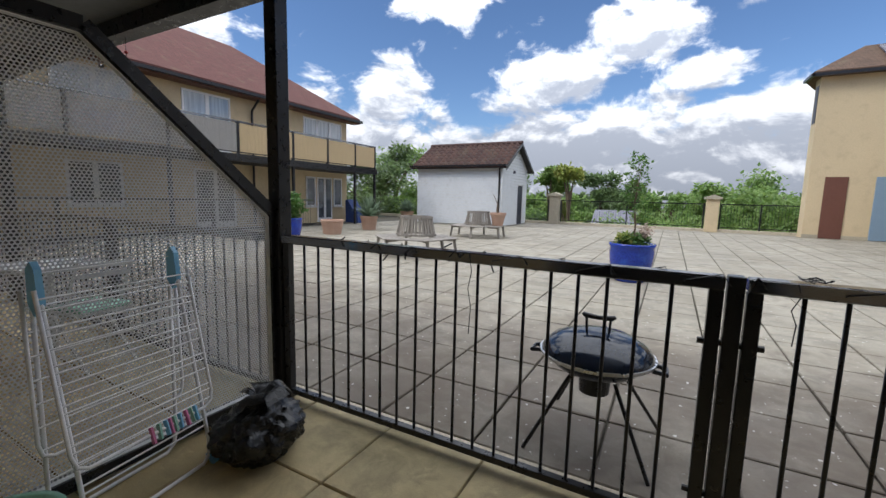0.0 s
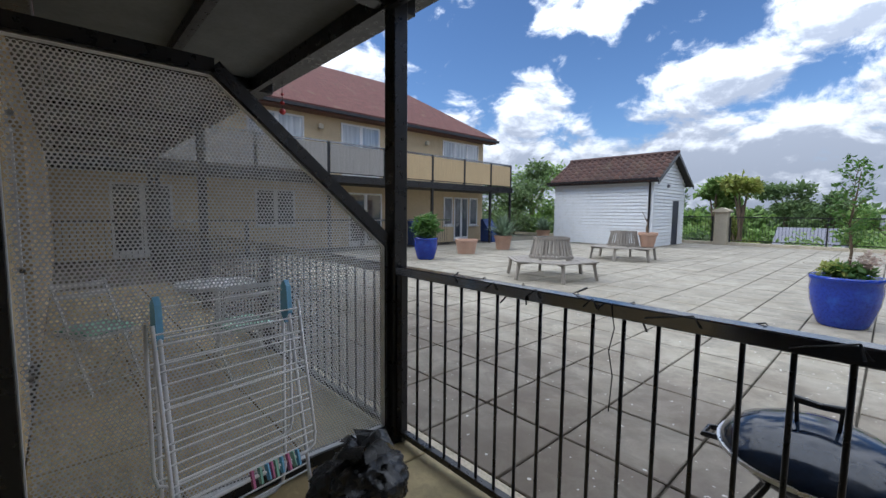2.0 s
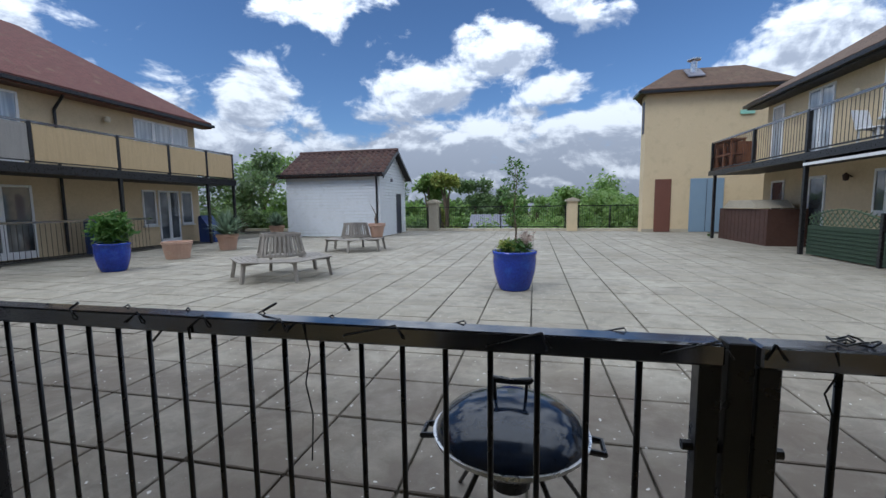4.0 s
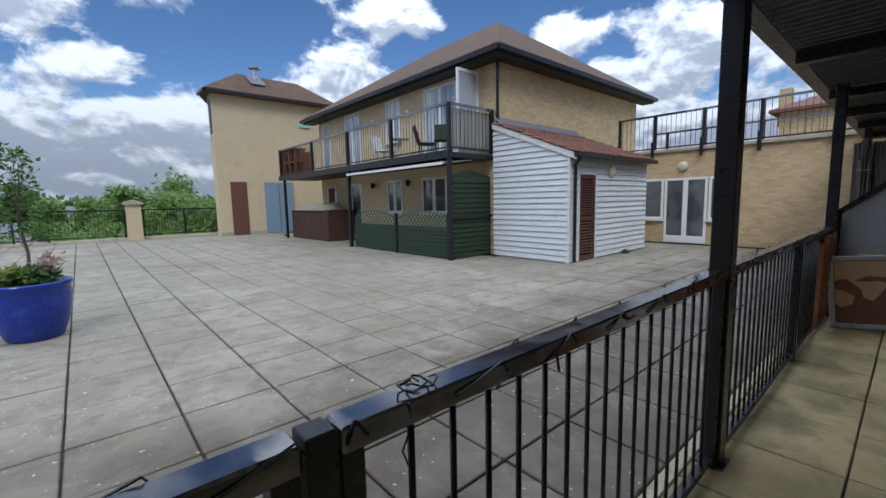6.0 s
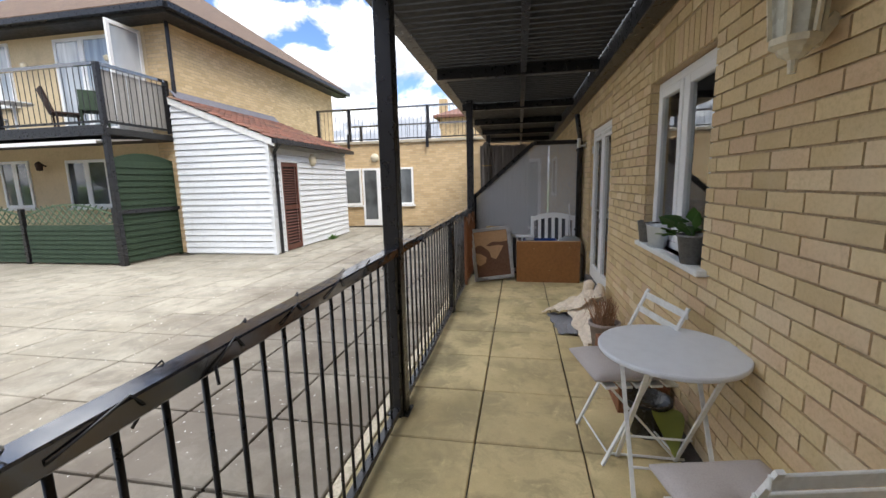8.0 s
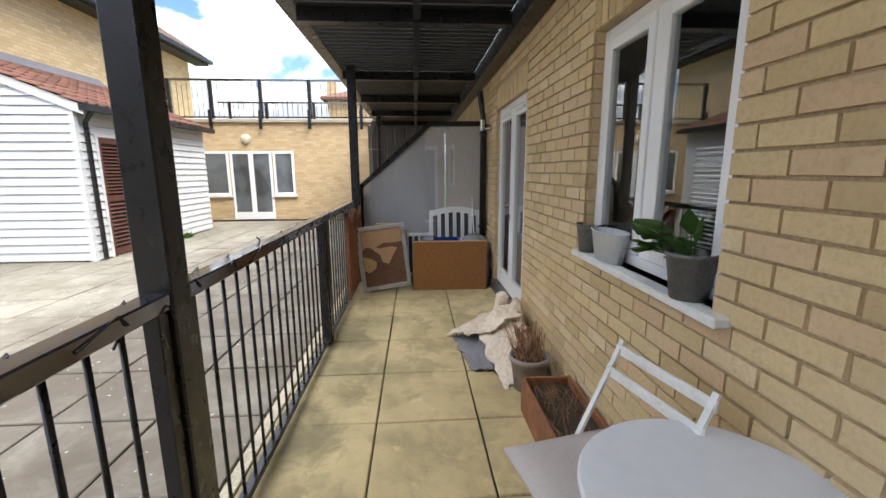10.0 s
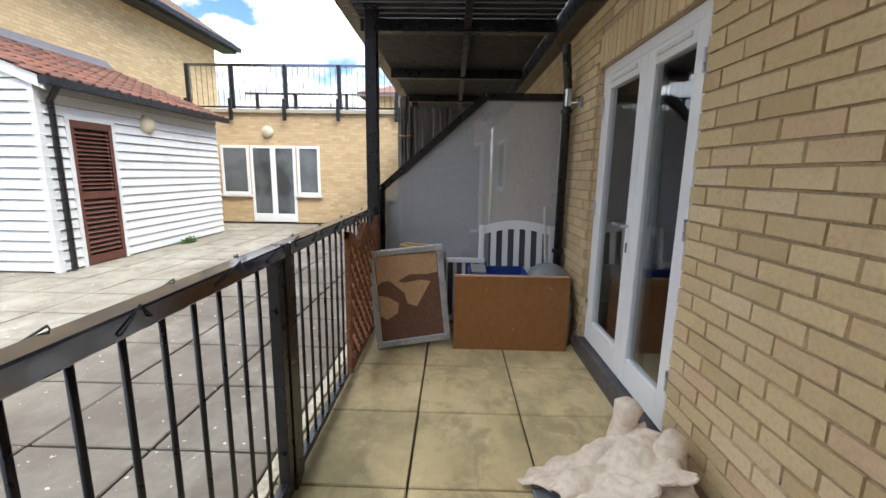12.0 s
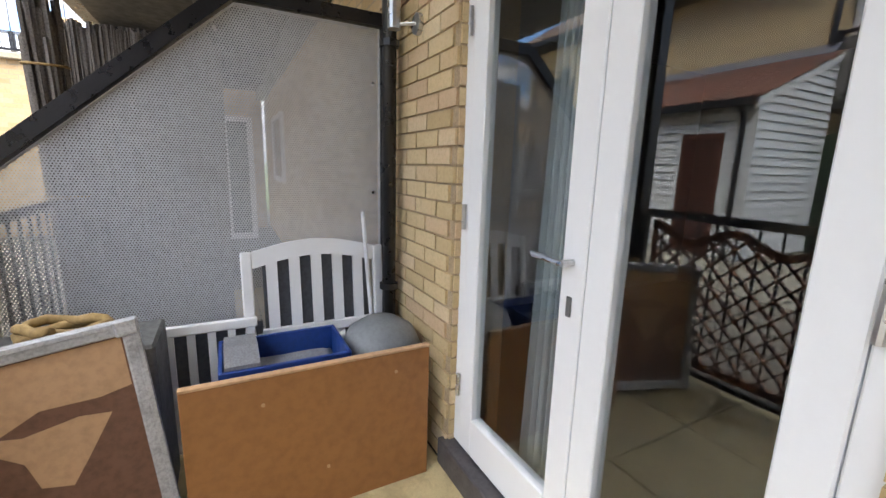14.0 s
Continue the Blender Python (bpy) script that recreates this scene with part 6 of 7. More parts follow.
# pots on the window sill
pb = thing("bucket", "small dark zinc bucket on the window sill", "bucket", "sill pots", (3.615, 0.275, 1.0))
part("body", lathe(B(), [(0, 0), (0.055, 0), (0.075, 0.15), (0.08, 0.155), (0.072, 0.155), (0.055, 0.02), (0, 0.02)], 24), "darkpot", pb, smooth=True)
part("soil", lathe(B(), [(0.068, 0.13), (0, 0.135)], 16), "soil", pb)
tr = thing("zinc_trough", "pale oval zinc trough on the window sill", "planter", "sill pots", (3.37, 0.28, 1.0))
bm = lathe(B(), [(0, 0), (0.08, 0), (0.105, 0.145), (0.112, 0.15), (0.10, 0.15), (0.08, 0.02), (0, 0.02)], 28)
for v in bm.verts:
    v.co.x *= 1.45
    v.co.y *= 0.62
part("body", bm, "palezinc", tr, smooth=True)
part("ear_handle", tube(B(), [(0.15, 0, 0.12), (0.17, 0, 0.14), (0.165, 0, 0.16), (0.14, 0, 0.155)], 0.005, 6), "palezinc", tr)
gp = thing("flowerpot", "grey pot with a broad-leaved green plant on the sill", "plant pot", "sill pots", (2.74, 0.285, 1.0))
part("pot", lathe(B(), [(0, 0), (0.06, 0), (0.082, 0.15), (0.088, 0.152), (0.088, 0.165), (0.075, 0.165), (0.07, 0.14), (0, 0.14)], 24), "darkpot", gp, smooth=True)
rng = random.Random(12)
bm, stm = B(), B()
for i in range(26):
    a, e, L = rng.uniform(0, 6.28), rng.uniform(-0.5, 0.75), rng.uniform(0.05, 0.12)
    tip = Vector((math.cos(a) * math.cos(e) * L + 0.10, math.sin(a) * math.cos(e) * L * 0.6 + 0.02, 0.16 + math.sin(e) * L))
    tube(stm, [(0, 0, 0.14), tip], [0.003, 0.002], 4)
    d = (tip - Vector((0, 0, 0.16))).normalized()
    s = d.cross(Vector((rng.uniform(-0.4, 0.4), rng.uniform(-0.4, 0.4), 1))).normalized()
    k = rng.uniform(0.07, 0.12)
    pts = [tip, tip + d * k * 0.35 + s * k * 0.5, tip + d * k * 0.75 + s * k * 0.35, tip + d * k * 1.15, tip + d * k * 0.75 - s * k * 0.35, tip + d * k * 0.35 - s * k * 0.5]
    bm.faces.new([bm.verts.new(p) for p in pts])
part("leaves", bm, "leaf", gp, "broad green leaves")
part("stems", stm, "leaf", gp)


# heap of old cloth by the door
def cloth(name, label, material, corners, bulge, seed, ragged=0.03, n=36):
    """A creased sheet hung between four corners (a, b, c, d in turn), with soft folds and a ragged edge."""
    a, b, c_, d_ = (Vector(p) for p in corners)
    o = (a + b + c_ + d_) / 4
    c = thing(name, label, "cloth", "old cloths", (o.x, o.y, 0))
    bm = B()
    vs = {}
    for i in range(n + 1):
        for j in range(n + 1):
            u, v = i / n, j / n
            p = a.lerp(b, u).lerp(d_.lerp(c_, u), v)
            q = Vector((u * 3 + seed, v * 3 - seed, seed * 0.7))
            mid = 4 * u * (1 - u) * 4 * v * (1 - v)
            crease = abs(noise.noise(q * 0.9)) * 1.4 + 0.45 * abs(noise.noise(q * 2.1)) - 0.35
            edge = 1 - min(1.0, 6 * min(u, 1 - u, v, 1 - v))
            p = p + Vector((noise.noise(q * 2.7), noise.noise(q * 2.7 + Vector((9, 0, 0))), 0)) * (0.015 + ragged * edge)
            p.z = max(0.006, p.z + bulge * (0.35 * mid + crease * (0.35 + 0.65 * mid)))
            vs[i, j] = bm.verts.new((p.x - o.x, p.y - o.y, p.z))
    for i in range(n):
        for j in range(n):
            bm.faces.new((vs[i, j], vs[i + 1, j], vs[i + 1, j + 1], vs[i, j + 1]))
    sheet = part("sheet", bm, material, c, smooth=True)
    m = sheet.modifiers.new("thick", "SOLIDIFY")
    m.thickness = 0.008
    return c


cloth("felt_sheet", "crumpled grey felt sheet lying on the slabs", "felt", ((4.82, 0.93, 0.0), (4.80, 0.55, 0.05), (4.12, 0.58, 0.05), (4.22, 0.86, 0.0)), 0.035, 3.0, 0.06)
cloth("canvas_sheet", "dirty cream canvas sheet heaped by the wall, corner spread out", "canvas", ((4.86, 0.99, 0.02), (4.98, 0.40, 0.24), (4.52, 0.40, 0.30), (4.52, 0.74, 0.13)), 0.09, 7.0)
cloth("canvas_sheet", "long strip of dirty cream canvas trailing along the wall", "canvas", ((4.72, 0.76, 0.14), (4.80, 0.38, 0.30), (3.98, 0.38, 0.10), (3.92, 0.66, 0.0)), 0.07, 11.0)
for k_, (x, y, h_, r_) in enumerate(((4.97, 0.47, 0.36, 0.06), (4.70, 0.40, 0.40, 0.055))):
    cb = thing("canvas_fold", "stiff upright fold of cream canvas beside the door sill", "cloth", "old cloths", (x, y, 0.0))
    bm = lathe(B(), [(0.0, 0.0), (r_ * 1.6, 0.0), (r_ * 1.5, h_ * 0.4), (r_, h_ * 0.7), (r_ * 0.8, h_ * 0.92), (r_ * 0.3, h_), (0, h_ * 0.97)], 24)
    for v in bm.verts:
        q = v.co * 9 + Vector((k_ * 3, 0, 0))
        v.co += Vector((noise.noise(q), noise.noise(q + Vector((5, 0, 0))), 0.8 * noise.noise(q + Vector((0, 5, 0))))) * 0.035
        v.co.z = max(0, v.co.z)
    part("cloth_fold", bm, "canvas", cb, smooth=True)

dp = thing("flowerpot", "dusty grey plastic pot with dead brown stalks", "plant pot", "", (3.93, 0.50, 0.0))
part("pot", lathe(B(), [(0, 0), (0.095, 0), (0.125, 0.20), (0.135, 0.205), (0.135, 0.235), (0.12, 0.235), (0.115, 0.19), (0, 0.18)], 28), "plasticpot", dp, smooth=True)
part("soil", lathe(B(), [(0.117, 0.195), (0, 0.205)], 18), "soil", dp)
for i in range(110):
    a, r = rng.uniform(0, 6.28), rng.uniform(0, 0.09)
    p = Vector((r * math.cos(a), r * math.sin(a), 0.19))
    t = p + Vector((rng.uniform(-0.05, 0.17), rng.uniform(-0.09, 0.09), rng.uniform(0.08, 0.24)))
    e = t + Vector((rng.uniform(-0.02, 0.09), rng.uniform(-0.06, 0.06), rng.uniform(-0.14, -0.02)))
    part("stalk", tube(B(), [p, t, e], [0.003, 0.0025, 0.001], 3), "dead", dp)
cr = thing("wooden_planter", "low brown wooden planter box at the foot of the wall", "planter", "", (3.25, 0.47, 0.0))
for a, b, c, d2 in ((-0.42, 0.42, -0.15, -0.13), (-0.42, 0.42, 0.13, 0.15), (-0.42, -0.40, -0.13, 0.13), (0.40, 0.42, -0.13, 0.13)):
    part("side_board", box(B(), a, b, c, d2, 0.0, 0.22, 0.003), "timber", cr)
part("soil", box(B(), -0.40, 0.40, -0.13, 0.13, 0.0, 0.17), "soil", cr)
bm = B()
for i in range(70):
    p = Vector((rng.uniform(-0.36, 0.36), rng.uniform(-0.1, 0.1), 0.17))
    tube(bm, [p, p + Vector((rng.uniform(-0.08, 0.08), rng.uniform(-0.06, 0.1), rng.uniform(0.05, 0.16)))], [0.003, 0.001], 3)
part("stalks", bm, "dead", cr)
bk = thing("plant_tub", "black plastic tub with one broad pale green leaf under the table", "planter", "", (2.66, 0.50, 0.0))
part("tub", lathe(B(), [(0, 0), (0.10, 0), (0.125, 0.19), (0.135, 0.195), (0.135, 0.21), (0.115, 0.21), (0.11, 0.16), (0, 0.16)], 24), "bin", bk, smooth=True)
bm = B()
rows_ = []
for i in range(9):
    t = i / 8
    w_ = 0.075 * math.sin(math.pi * min(1.0, 0.12 + 0.88 * t)) + 0.004
    c_ = Vector((-0.06 - 0.26 * t, -0.06 + 0.01 * t, 0.17 + 0.05 * math.sin(2.4 * t) - 0.15 * t * t))
    rows_.append([bm.verts.new(c_ + Vector((0, u * w_, 0.25 * w_ * u * u))) for u in (-1, -0.5, 0, 0.5, 1)])
for a_, b2 in zip(rows_, rows_[1:]):
    for i in range(4):
        bm.faces.new((a_[i], a_[i + 1], b2[i + 1], b2[i]))
part("leaf", bm, "leaf_yellow", bk, "broad pale green leaf", smooth=True)

# trellis on the railing
te = thing("trellis_panel", "brown stained wooden lattice trellis fixed to the railing", "trellis", "", (6.14, 1.947, 0))
TW = 0.51


def trellis_top(u):
    return 0.985 + 0.045 * math.cos(u / TW * math.pi * 2)


part("side_post", box(B(), -TW, -TW + 0.024, -0.018, 0.018, 0.11, trellis_top(-TW), 0.003), "timber", te)
part("side_post", box(B(), TW - 0.024, TW, -0.018, 0.018, 0.11, trellis_top(TW), 0.003), "timber", te)
us = [-TW + 2 * TW * i / 20 for i in range(21)]
part("top_rail", prism(B(), [(u, trellis_top(u) - 0.045) for u in us] + [(u, trellis_top(u)) for u in us[::-1]], -0.018, 0.018, "y"), "timber", te)
part("bottom_rail", box(B(), -TW + 0.035, TW - 0.035, -0.018, 0.018, 0.13, 0.175), "timber", te)
for s, yy in ((1, 0.006), (-1, -0.006)):
    k0 = -1.6
    while k0 < 1.6:
        pts = []
        for i in range(81):
            u = -TW + 2 * TW * i / 80
            z = 0.5 + s * (u - k0) * 1.0
            if 0.15 < z < trellis_top(u) - 0.03:
                pts.append((u, z))
        if len(pts) > 6:
            part("lath", bar(B(), (pts[0][0], yy, pts[0][1]), (pts[-1][0], yy, pts[-1][1]), 0.011, 0.027, up=(0, 1, 0)), "timber", te)
        k0 += 0.118

# framed board leaning on the trellis
fb = new("picture_frame")
fb.matrix_basis = pose(6.33, 1.60, 0.028, -5, 7, 12)
tagged(fb, "flaking silver picture frame, back board torn and damp, leaning upright", "picture frame")
FW, FH, ft = 0.60, 0.78, 0.05
part("rail", box(B(), -0.02, 0.02, -FW / 2, FW / 2, 0.0, ft, 0.006), "tarnish", fb)
part("rail", box(B(), -0.02, 0.02, -FW / 2, FW / 2, FH - ft, FH, 0.006), "tarnish", fb)
for s in (-1, 1):
    part("stile", box(B(), -0.02, 0.02, min(s * FW / 2, s * (FW / 2 - ft)), max(s * FW / 2, s * (FW / 2 - ft)), ft, FH - ft, 0.006), "tarnish", fb)
for s in (-1, 1):
    part("bead", box(B(), -0.027, -0.021, s * (FW / 2 - 0.012) - 0.009, s * (FW / 2 - 0.012) + 0.009, 0.004, FH - 0.004, 0.002), "tarnish", fb)
    for z in (ft * 0.5, FH - ft * 0.5):
        part("corner_block", box(B(), -0.032, -0.021, s * (FW / 2 - 0.035) - 0.032, s * (FW / 2 - 0.035) + 0.032, z - 0.028, z + 0.028, 0.006), "tarnish", fb)
for z in (0.012, FH - 0.012):
    part("bead", box(B(), -0.026, -0.021, -FW / 2 + 0.07, FW / 2 - 0.07, z - 0.009, z + 0.009, 0.002), "tarnish", fb)
part("back_board", box(B(), -0.004, 0.006, -FW / 2 + ft, FW / 2 - ft, ft, FH - ft), "stain", fb, "damp dark brown board")


def scrap(pts, lift):
    return prism(B(), [(-u, v) for u, v in pts], -0.0045 - lift, -0.0042, "x")


part("torn_paper", scrap([(-0.245, 0.50), (-0.20, 0.53), (-0.08, 0.52), (0.02, 0.565), (0.16, 0.55), (0.245, 0.56), (0.245, 0.725), (-0.245, 0.725)], 0.002), "cork", fb, "tan paper")
part("torn_paper", scrap([(-0.17, 0.55), (-0.03, 0.50), (0.10, 0.51), (0.18, 0.49), (0.10, 0.37), (0.05, 0.30), (-0.02, 0.33), (-0.04, 0.42)], 0.0012), "cork", fb, "tan paper scrap")
part("torn_paper", scrap([(-0.245, 0.42), (-0.17, 0.40), (-0.09, 0.34), (-0.11, 0.26), (-0.2, 0.22), (-0.245, 0.26)], 0.0012), "cork", fb, "tan paper scrap")

# brown board standing on edge
hb = thing("hardboard_sheet", "brown hardboard sheet standing on its long edge", "board", "", (6.31, 0.835, 0))
part("sheet", box(B(), -0.012, 0.012, -0.45, 0.45, 0.0, 0.60, 0.003), "hardboard", hb)
part("edge_strip", box(B(), -0.014, 0.014, -0.45, 0.45, 0.601, 0.612, 0.002), "cork", hb, "worn pale top edge")
for y, z in ((-0.02, 0.18), (0.2, 0.5), (-0.3, 0.52)):
    part("screw", bar(B(), (-0.016, y, z), (-0.012, y, z), 0.014, sides=8), "cork", hb)

# white cot ends
ce = new("cot_headboard")
ce.matrix_basis = pose(6.85, 0.72, 0.0, 0, 6, 0)
tagged(ce, "white painted slatted cot headboard with an arched top", "headboard", "cot parts")
HW, HH = 0.32, 0.95
for s in (-1, 1):
    part("post", box(B(), -0.02, 0.02, s * HW - 0.025, s * HW + 0.025, 0.0, HH - 0.02, 0.006), "white", ce)
us = [-HW + 0.025 + (2 * HW - 0.05) * i / 14 for i in range(15)]
arch = [HH - 0.04 + 0.05 * math.sin(math.pi * i / 14) for i in range(15)]
part("top_rail", prism(B(), [(u, z - 0.06) for u, z in zip(us, arch)] + [(u, z + 0.02) for u, z in list(zip(us, arch))[::-1]], -0.014, 0.014, "x"), "white", ce)
part("mid_rail", box(B(), -0.014, 0.014, -HW + 0.026, HW - 0.026, 0.50, 0.55, 0.004), "white", ce)
part("lower_rail", box(B(), -0.014, 0.014, -HW + 0.026, HW - 0.026, 0.16, 0.22, 0.004), "white", ce)
for i in range(5):
    y = -HW + 0.11 + i * (2 * HW - 0.22) / 4
    part("slat", box(B(), -0.009, 0.009, y - 0.025, y + 0.025, 0.22, 0.90), "white", ce)
cs = new("low_bed_end")
cs.matrix_basis = pose(6.82, 1.34, 0.0, 0, 4, 0)
tagged(cs, "low white slatted cot end beside the headboard", "cot end", "cot parts")
part("top_rail", box(B(), -0.014, 0.014, -0.33, 0.29, 0.59, 0.635, 0.005), "white", cs)
part("bottom_rail", box(B(), -0.014, 0.014, -0.33, 0.29, 0.05, 0.10, 0.005), "white", cs)
for i in range(8):
    y = -0.3 + i * 0.08
    part("slat", box(B(), -0.009, 0.009, y - 0.016, y + 0.016, 0.10, 0.59), "white", cs)
bx = thing("plastic_crate", "blue plastic crate behind the brown board", "crate", "", (6.55, 0.93, 0.0))
for x0_, x1_, y0_, y1_ in ((-0.16, -0.145, -0.24, 0.24), (0.145, 0.16, -0.24, 0.24), (-0.144, 0.144, -0.24, -0.225), (-0.144, 0.144, 0.225, 0.24)):
    part("side", box(B(), x0_, x1_, y0_, y1_, 0.0, 0.60, 0.003), "bluebox", bx)
part("base", box(B(), -0.144, 0.144, -0.224, 0.224, 0.0, 0.02), "bluebox", bx)
part("contents", pad_mesh(B(), 0.27, 0.43, 0.06, 0.46), "felt", bx, "dark folded cloth in the crate", smooth=True)
part("tray", prism(B(), [(-0.15, 0.602), (0.15, 0.602), (0.15, 0.616), (-0.02, 0.64), (-0.15, 0.616)], 0.10, 0.22, "y"), "felt", bx, "grey tray")
gb = thing("plastic_basin", "grey plastic basin upturned behind the board", "basin", "", (6.58, 0.50, 0.40))
part("basin", lathe(B(), [(0.19, 0.0), (0.2, 0.02), (0.185, 0.12), (0.15, 0.2), (0.08, 0.245), (0, 0.255)], 32), "greybin", gb, smooth=True)
gs = thing("storage_box", "plain dark box holding up the basin", "box", "", (6.58, 0.50, 0.0))
part("body", box(B(), -0.18, 0.18, -0.17, 0.17, 0.0, 0.398, 0.01), "darkpot", gs)
br = new("broom_handle")
br.matrix_basis = pose(6.74, 0.45, 0.0, -2.0, 8, 0)
tagged(br, "thin pale broom handle leaning in the corner", "broom")
part("stick", bar(B(), (0, 0, 0.0), (0, 0, 1.12), 0.022, sides=8), "steel", br)
rp = thing("rope_coil", "loose coil of tan rope on top of the frame", "rope", "", (6.62, 1.62, 0.70))
pts = [(0.07 * math.cos(a * 0.4) * (1 + 0.25 * math.sin(a)), 0.12 * math.sin(a * 0.4), 0.015 + 0.012 * a * 0.12 + 0.02 * abs(math.sin(a * 0.9))) for a in range(40)]
part("rope", tube(B(), pts, 0.018, 7), "rope", rp, smooth=True)
rb = thing("storage_box", "dark box behind the picture frame", "box", "", (6.66, 1.62, 0.0))
part("body", box(B(), -0.15, 0.15, -0.26, 0.26, 0.0, 0.698, 0.01), "darkpot", rb)

db = thing("dark_panel", "dark slate panel standing behind the white cot ends", "panel", "", (6.90, 0.0, 0.0))
db.matrix_basis = pose(6.888, 0, 0, 0, 6, 0)
part("sheet", box(B(), -0.008, 0.008, 0.44, 0.97, 0.0, 0.93, 0.003), "slate", db)
part("edge_batten", box(B(), -0.02, -0.009, 0.44, 0.97, 0.0, 0.04, 0.002), "slate", db)
dl = thing("dark_panel", "low dark slate panel behind the low cot end", "panel", "", (6.90, 0.0, 0.0))
part("sheet", box(B(), -0.008, 0.008, 0.985, 1.36, 0.0, 0.60, 0.003), "slate", dl)
part("edge_batten", box(B(), -0.02, -0.009, 0.985, 1.36, 0.0, 0.04, 0.002), "slate", dl)

# brushwood screen behind the far privacy screen
rs = thing("brushwood_screen", "dark brushwood screening on the next balcony", "screen", "", (8.3, 0.0, 0.0))
bm = B()
rng = random.Random(21)
for i in range(420):
    y = 1.10 + 0.87 * i / 420
    tube(bm, [(rng.uniform(-0.02, 0.02), y, 0.0), (rng.uniform(-0.03, 0.03), y + rng.uniform(-0.03, 0.03), 2.13 + rng.uniform(-0.05, 0.03))], 0.009, 4)
tagged(part("reeds", bm, "reed", rs), kind="stuff")
part("binding", bar(B(), (0.02, 1.22, 1.7), (0.02, 1.95, 1.7), 0.012), "reed", rs)

rr = new("brushwood_roll")
rr.matrix_basis = pose(7.62, 1.80, 0.0, 0, -4, 0)
tagged(rr, "rolled dark brushwood standing on the next balcony", "screen roll")
bm = B()
for i in range(70):
    a, r = rng.uniform(0, 6.28), 0.075 * math.sqrt(rng.random())
    tube(bm, [(r * math.cos(a), r * math.sin(a), 0.0), (r * 0.8 * math.cos(a) + rng.uniform(-0.02, 0.02), r * 0.8 * math.sin(a) + rng.uniform(-0.02, 0.02), 2.05 + rng.uniform(-0.2, 0.1))], 0.010, 4)
tagged(part("reeds", bm, "reed", rr), kind="stuff")
for z in (0.5, 1.15, 1.75):
    part("tie", lathe(B(), [(0.084, z), (0.089, z + 0.006), (0.084, z + 0.012)], 14), "rope", rr, "thin tie round the roll")

# rainwater pipe and little lamp by the far screen
rw = thing("rainwater_pipe", "black rainwater pipe at the end of the brick wall", "pipe", "", (6.86, 0.36, 0))
part("pipe", tube(B(), [(0, 0, 0.02), (0, 0, 2.12), (-0.03, 0.02, 2.2), (-0.1, 0.06, 2.42)], 0.036, 10), "black", rw, smooth=True)
for z in (0.7, 1.9):
    part("clip", bar(B(), (0, 0, z), (0, 0, z + 0.03), 0.1, sides=10), "black", rw)
wl2 = thing("wall_spotlight", "small chrome wall spotlight on the brick", "lamp", "", (6.66, 0.30, 1.96))
part("plate", bar(B(), (0, -0.008, 0), (0, 0.012, 0), 0.09, sides=14), "metal", wl2)
part("arm", bar(B(), (0, 0.01, 0), (0.05, 0.08, 0.0), 0.016, sides=6), "metal", wl2)
part("shade", lathe(B(), [(0.0, -0.05), (0.03, -0.05), (0.03, 0.08), (0.0, 0.08)], 12, (0.06, 0.09, 0.03)), "metal", wl2)

# fairy-light cable wound along the rails
fl = thing("string_lights", "thin black fairy-light cable wound along the railing", "string lights", "", (0, RAIL_Y, RAIL_Z))
rng = random.Random(31)
for a, b in ((-1.5, 0.35), (0.45, 2.6), (2.75, 4.74), (4.86, 6.75)):
    pts = []
    x = a
    k = 0
    while x < b:
        s = 1 if k % 2 else -1
        pts += [(x, s * 0.034, 0.004 + 0.004 * rng.random()), (x + 0.02, s * 0.041, -0.025), (x + 0.05, 0.0, -0.057), (x + 0.07, -s * 0.041, -0.025 - 0.01 * rng.random())]
        x += rng.uniform(0.10, 0.22)
        k += 1
    part("cable", tube(B(), pts, 0.0026, 5), "black", fl)
    for p in pts[::5]:
        q = Vector(p)
        d = Vector((rng.uniform(-0.03, 0.03), rng.uniform(-0.03, 0.03), rng.choice((0.018, -0.035))))
        part("bulb", bar(B(), q, q + d, 0.008, sides=6), "black", fl)
for x, z in ((0.56, 0.5), (-0.68, 0.9)):
    part("cable", tube(B(), [(x, -0.04, 0.0), (x + 0.012, -0.03, -0.10 * z), (x - 0.008, -0.025, -0.2 * z), (x + 0.01, -0.025, -0.3 * z), (x + 0.004, -0.03, -0.45 * z)], 0.0022, 5), "black", fl)
part("cable_coil", tube(B(), [(0.585 + 0.03 * math.cos(t * 0.7) + 0.0025 * t, 0.025 * math.sin(t * 0.7), 0.012 + 0.006 * math.sin(t * 1.9)) for t in range(20)], 0.0024, 5), "black", fl)

# the neighbours' furniture behind the perforated screen
nt = thing("garden_table", "round white garden table on the neighbouring balcony", "table", "", (-4.4, 1.58, 0))
part("tabletop", lathe(B(), [(0, 0.70), (0.36, 0.70), (0.36, 0.73), (0, 0.73)], 28), "white", nt)
part("leg", bar(B(), (0, 0, 0), (0, 0, 0.7), 0.06, sides=8), "white", nt)
for x, y, rz in ((-3.72, 1.60, 100), (-4.3, 0.68, -60)):
    nc = bistro_chair(x, y, rz, "white folding chair on the neighbouring balcony")
    ncu = thing("seat_cushion", "mint green seat cushion", "cushion", "neighbour cushions", (x, y, 0.445), rz)
    part("pad", pad_mesh(B(), 0.38, 0.38, 0.05, 0.0), "greenplastic", ncu, smooth=True)

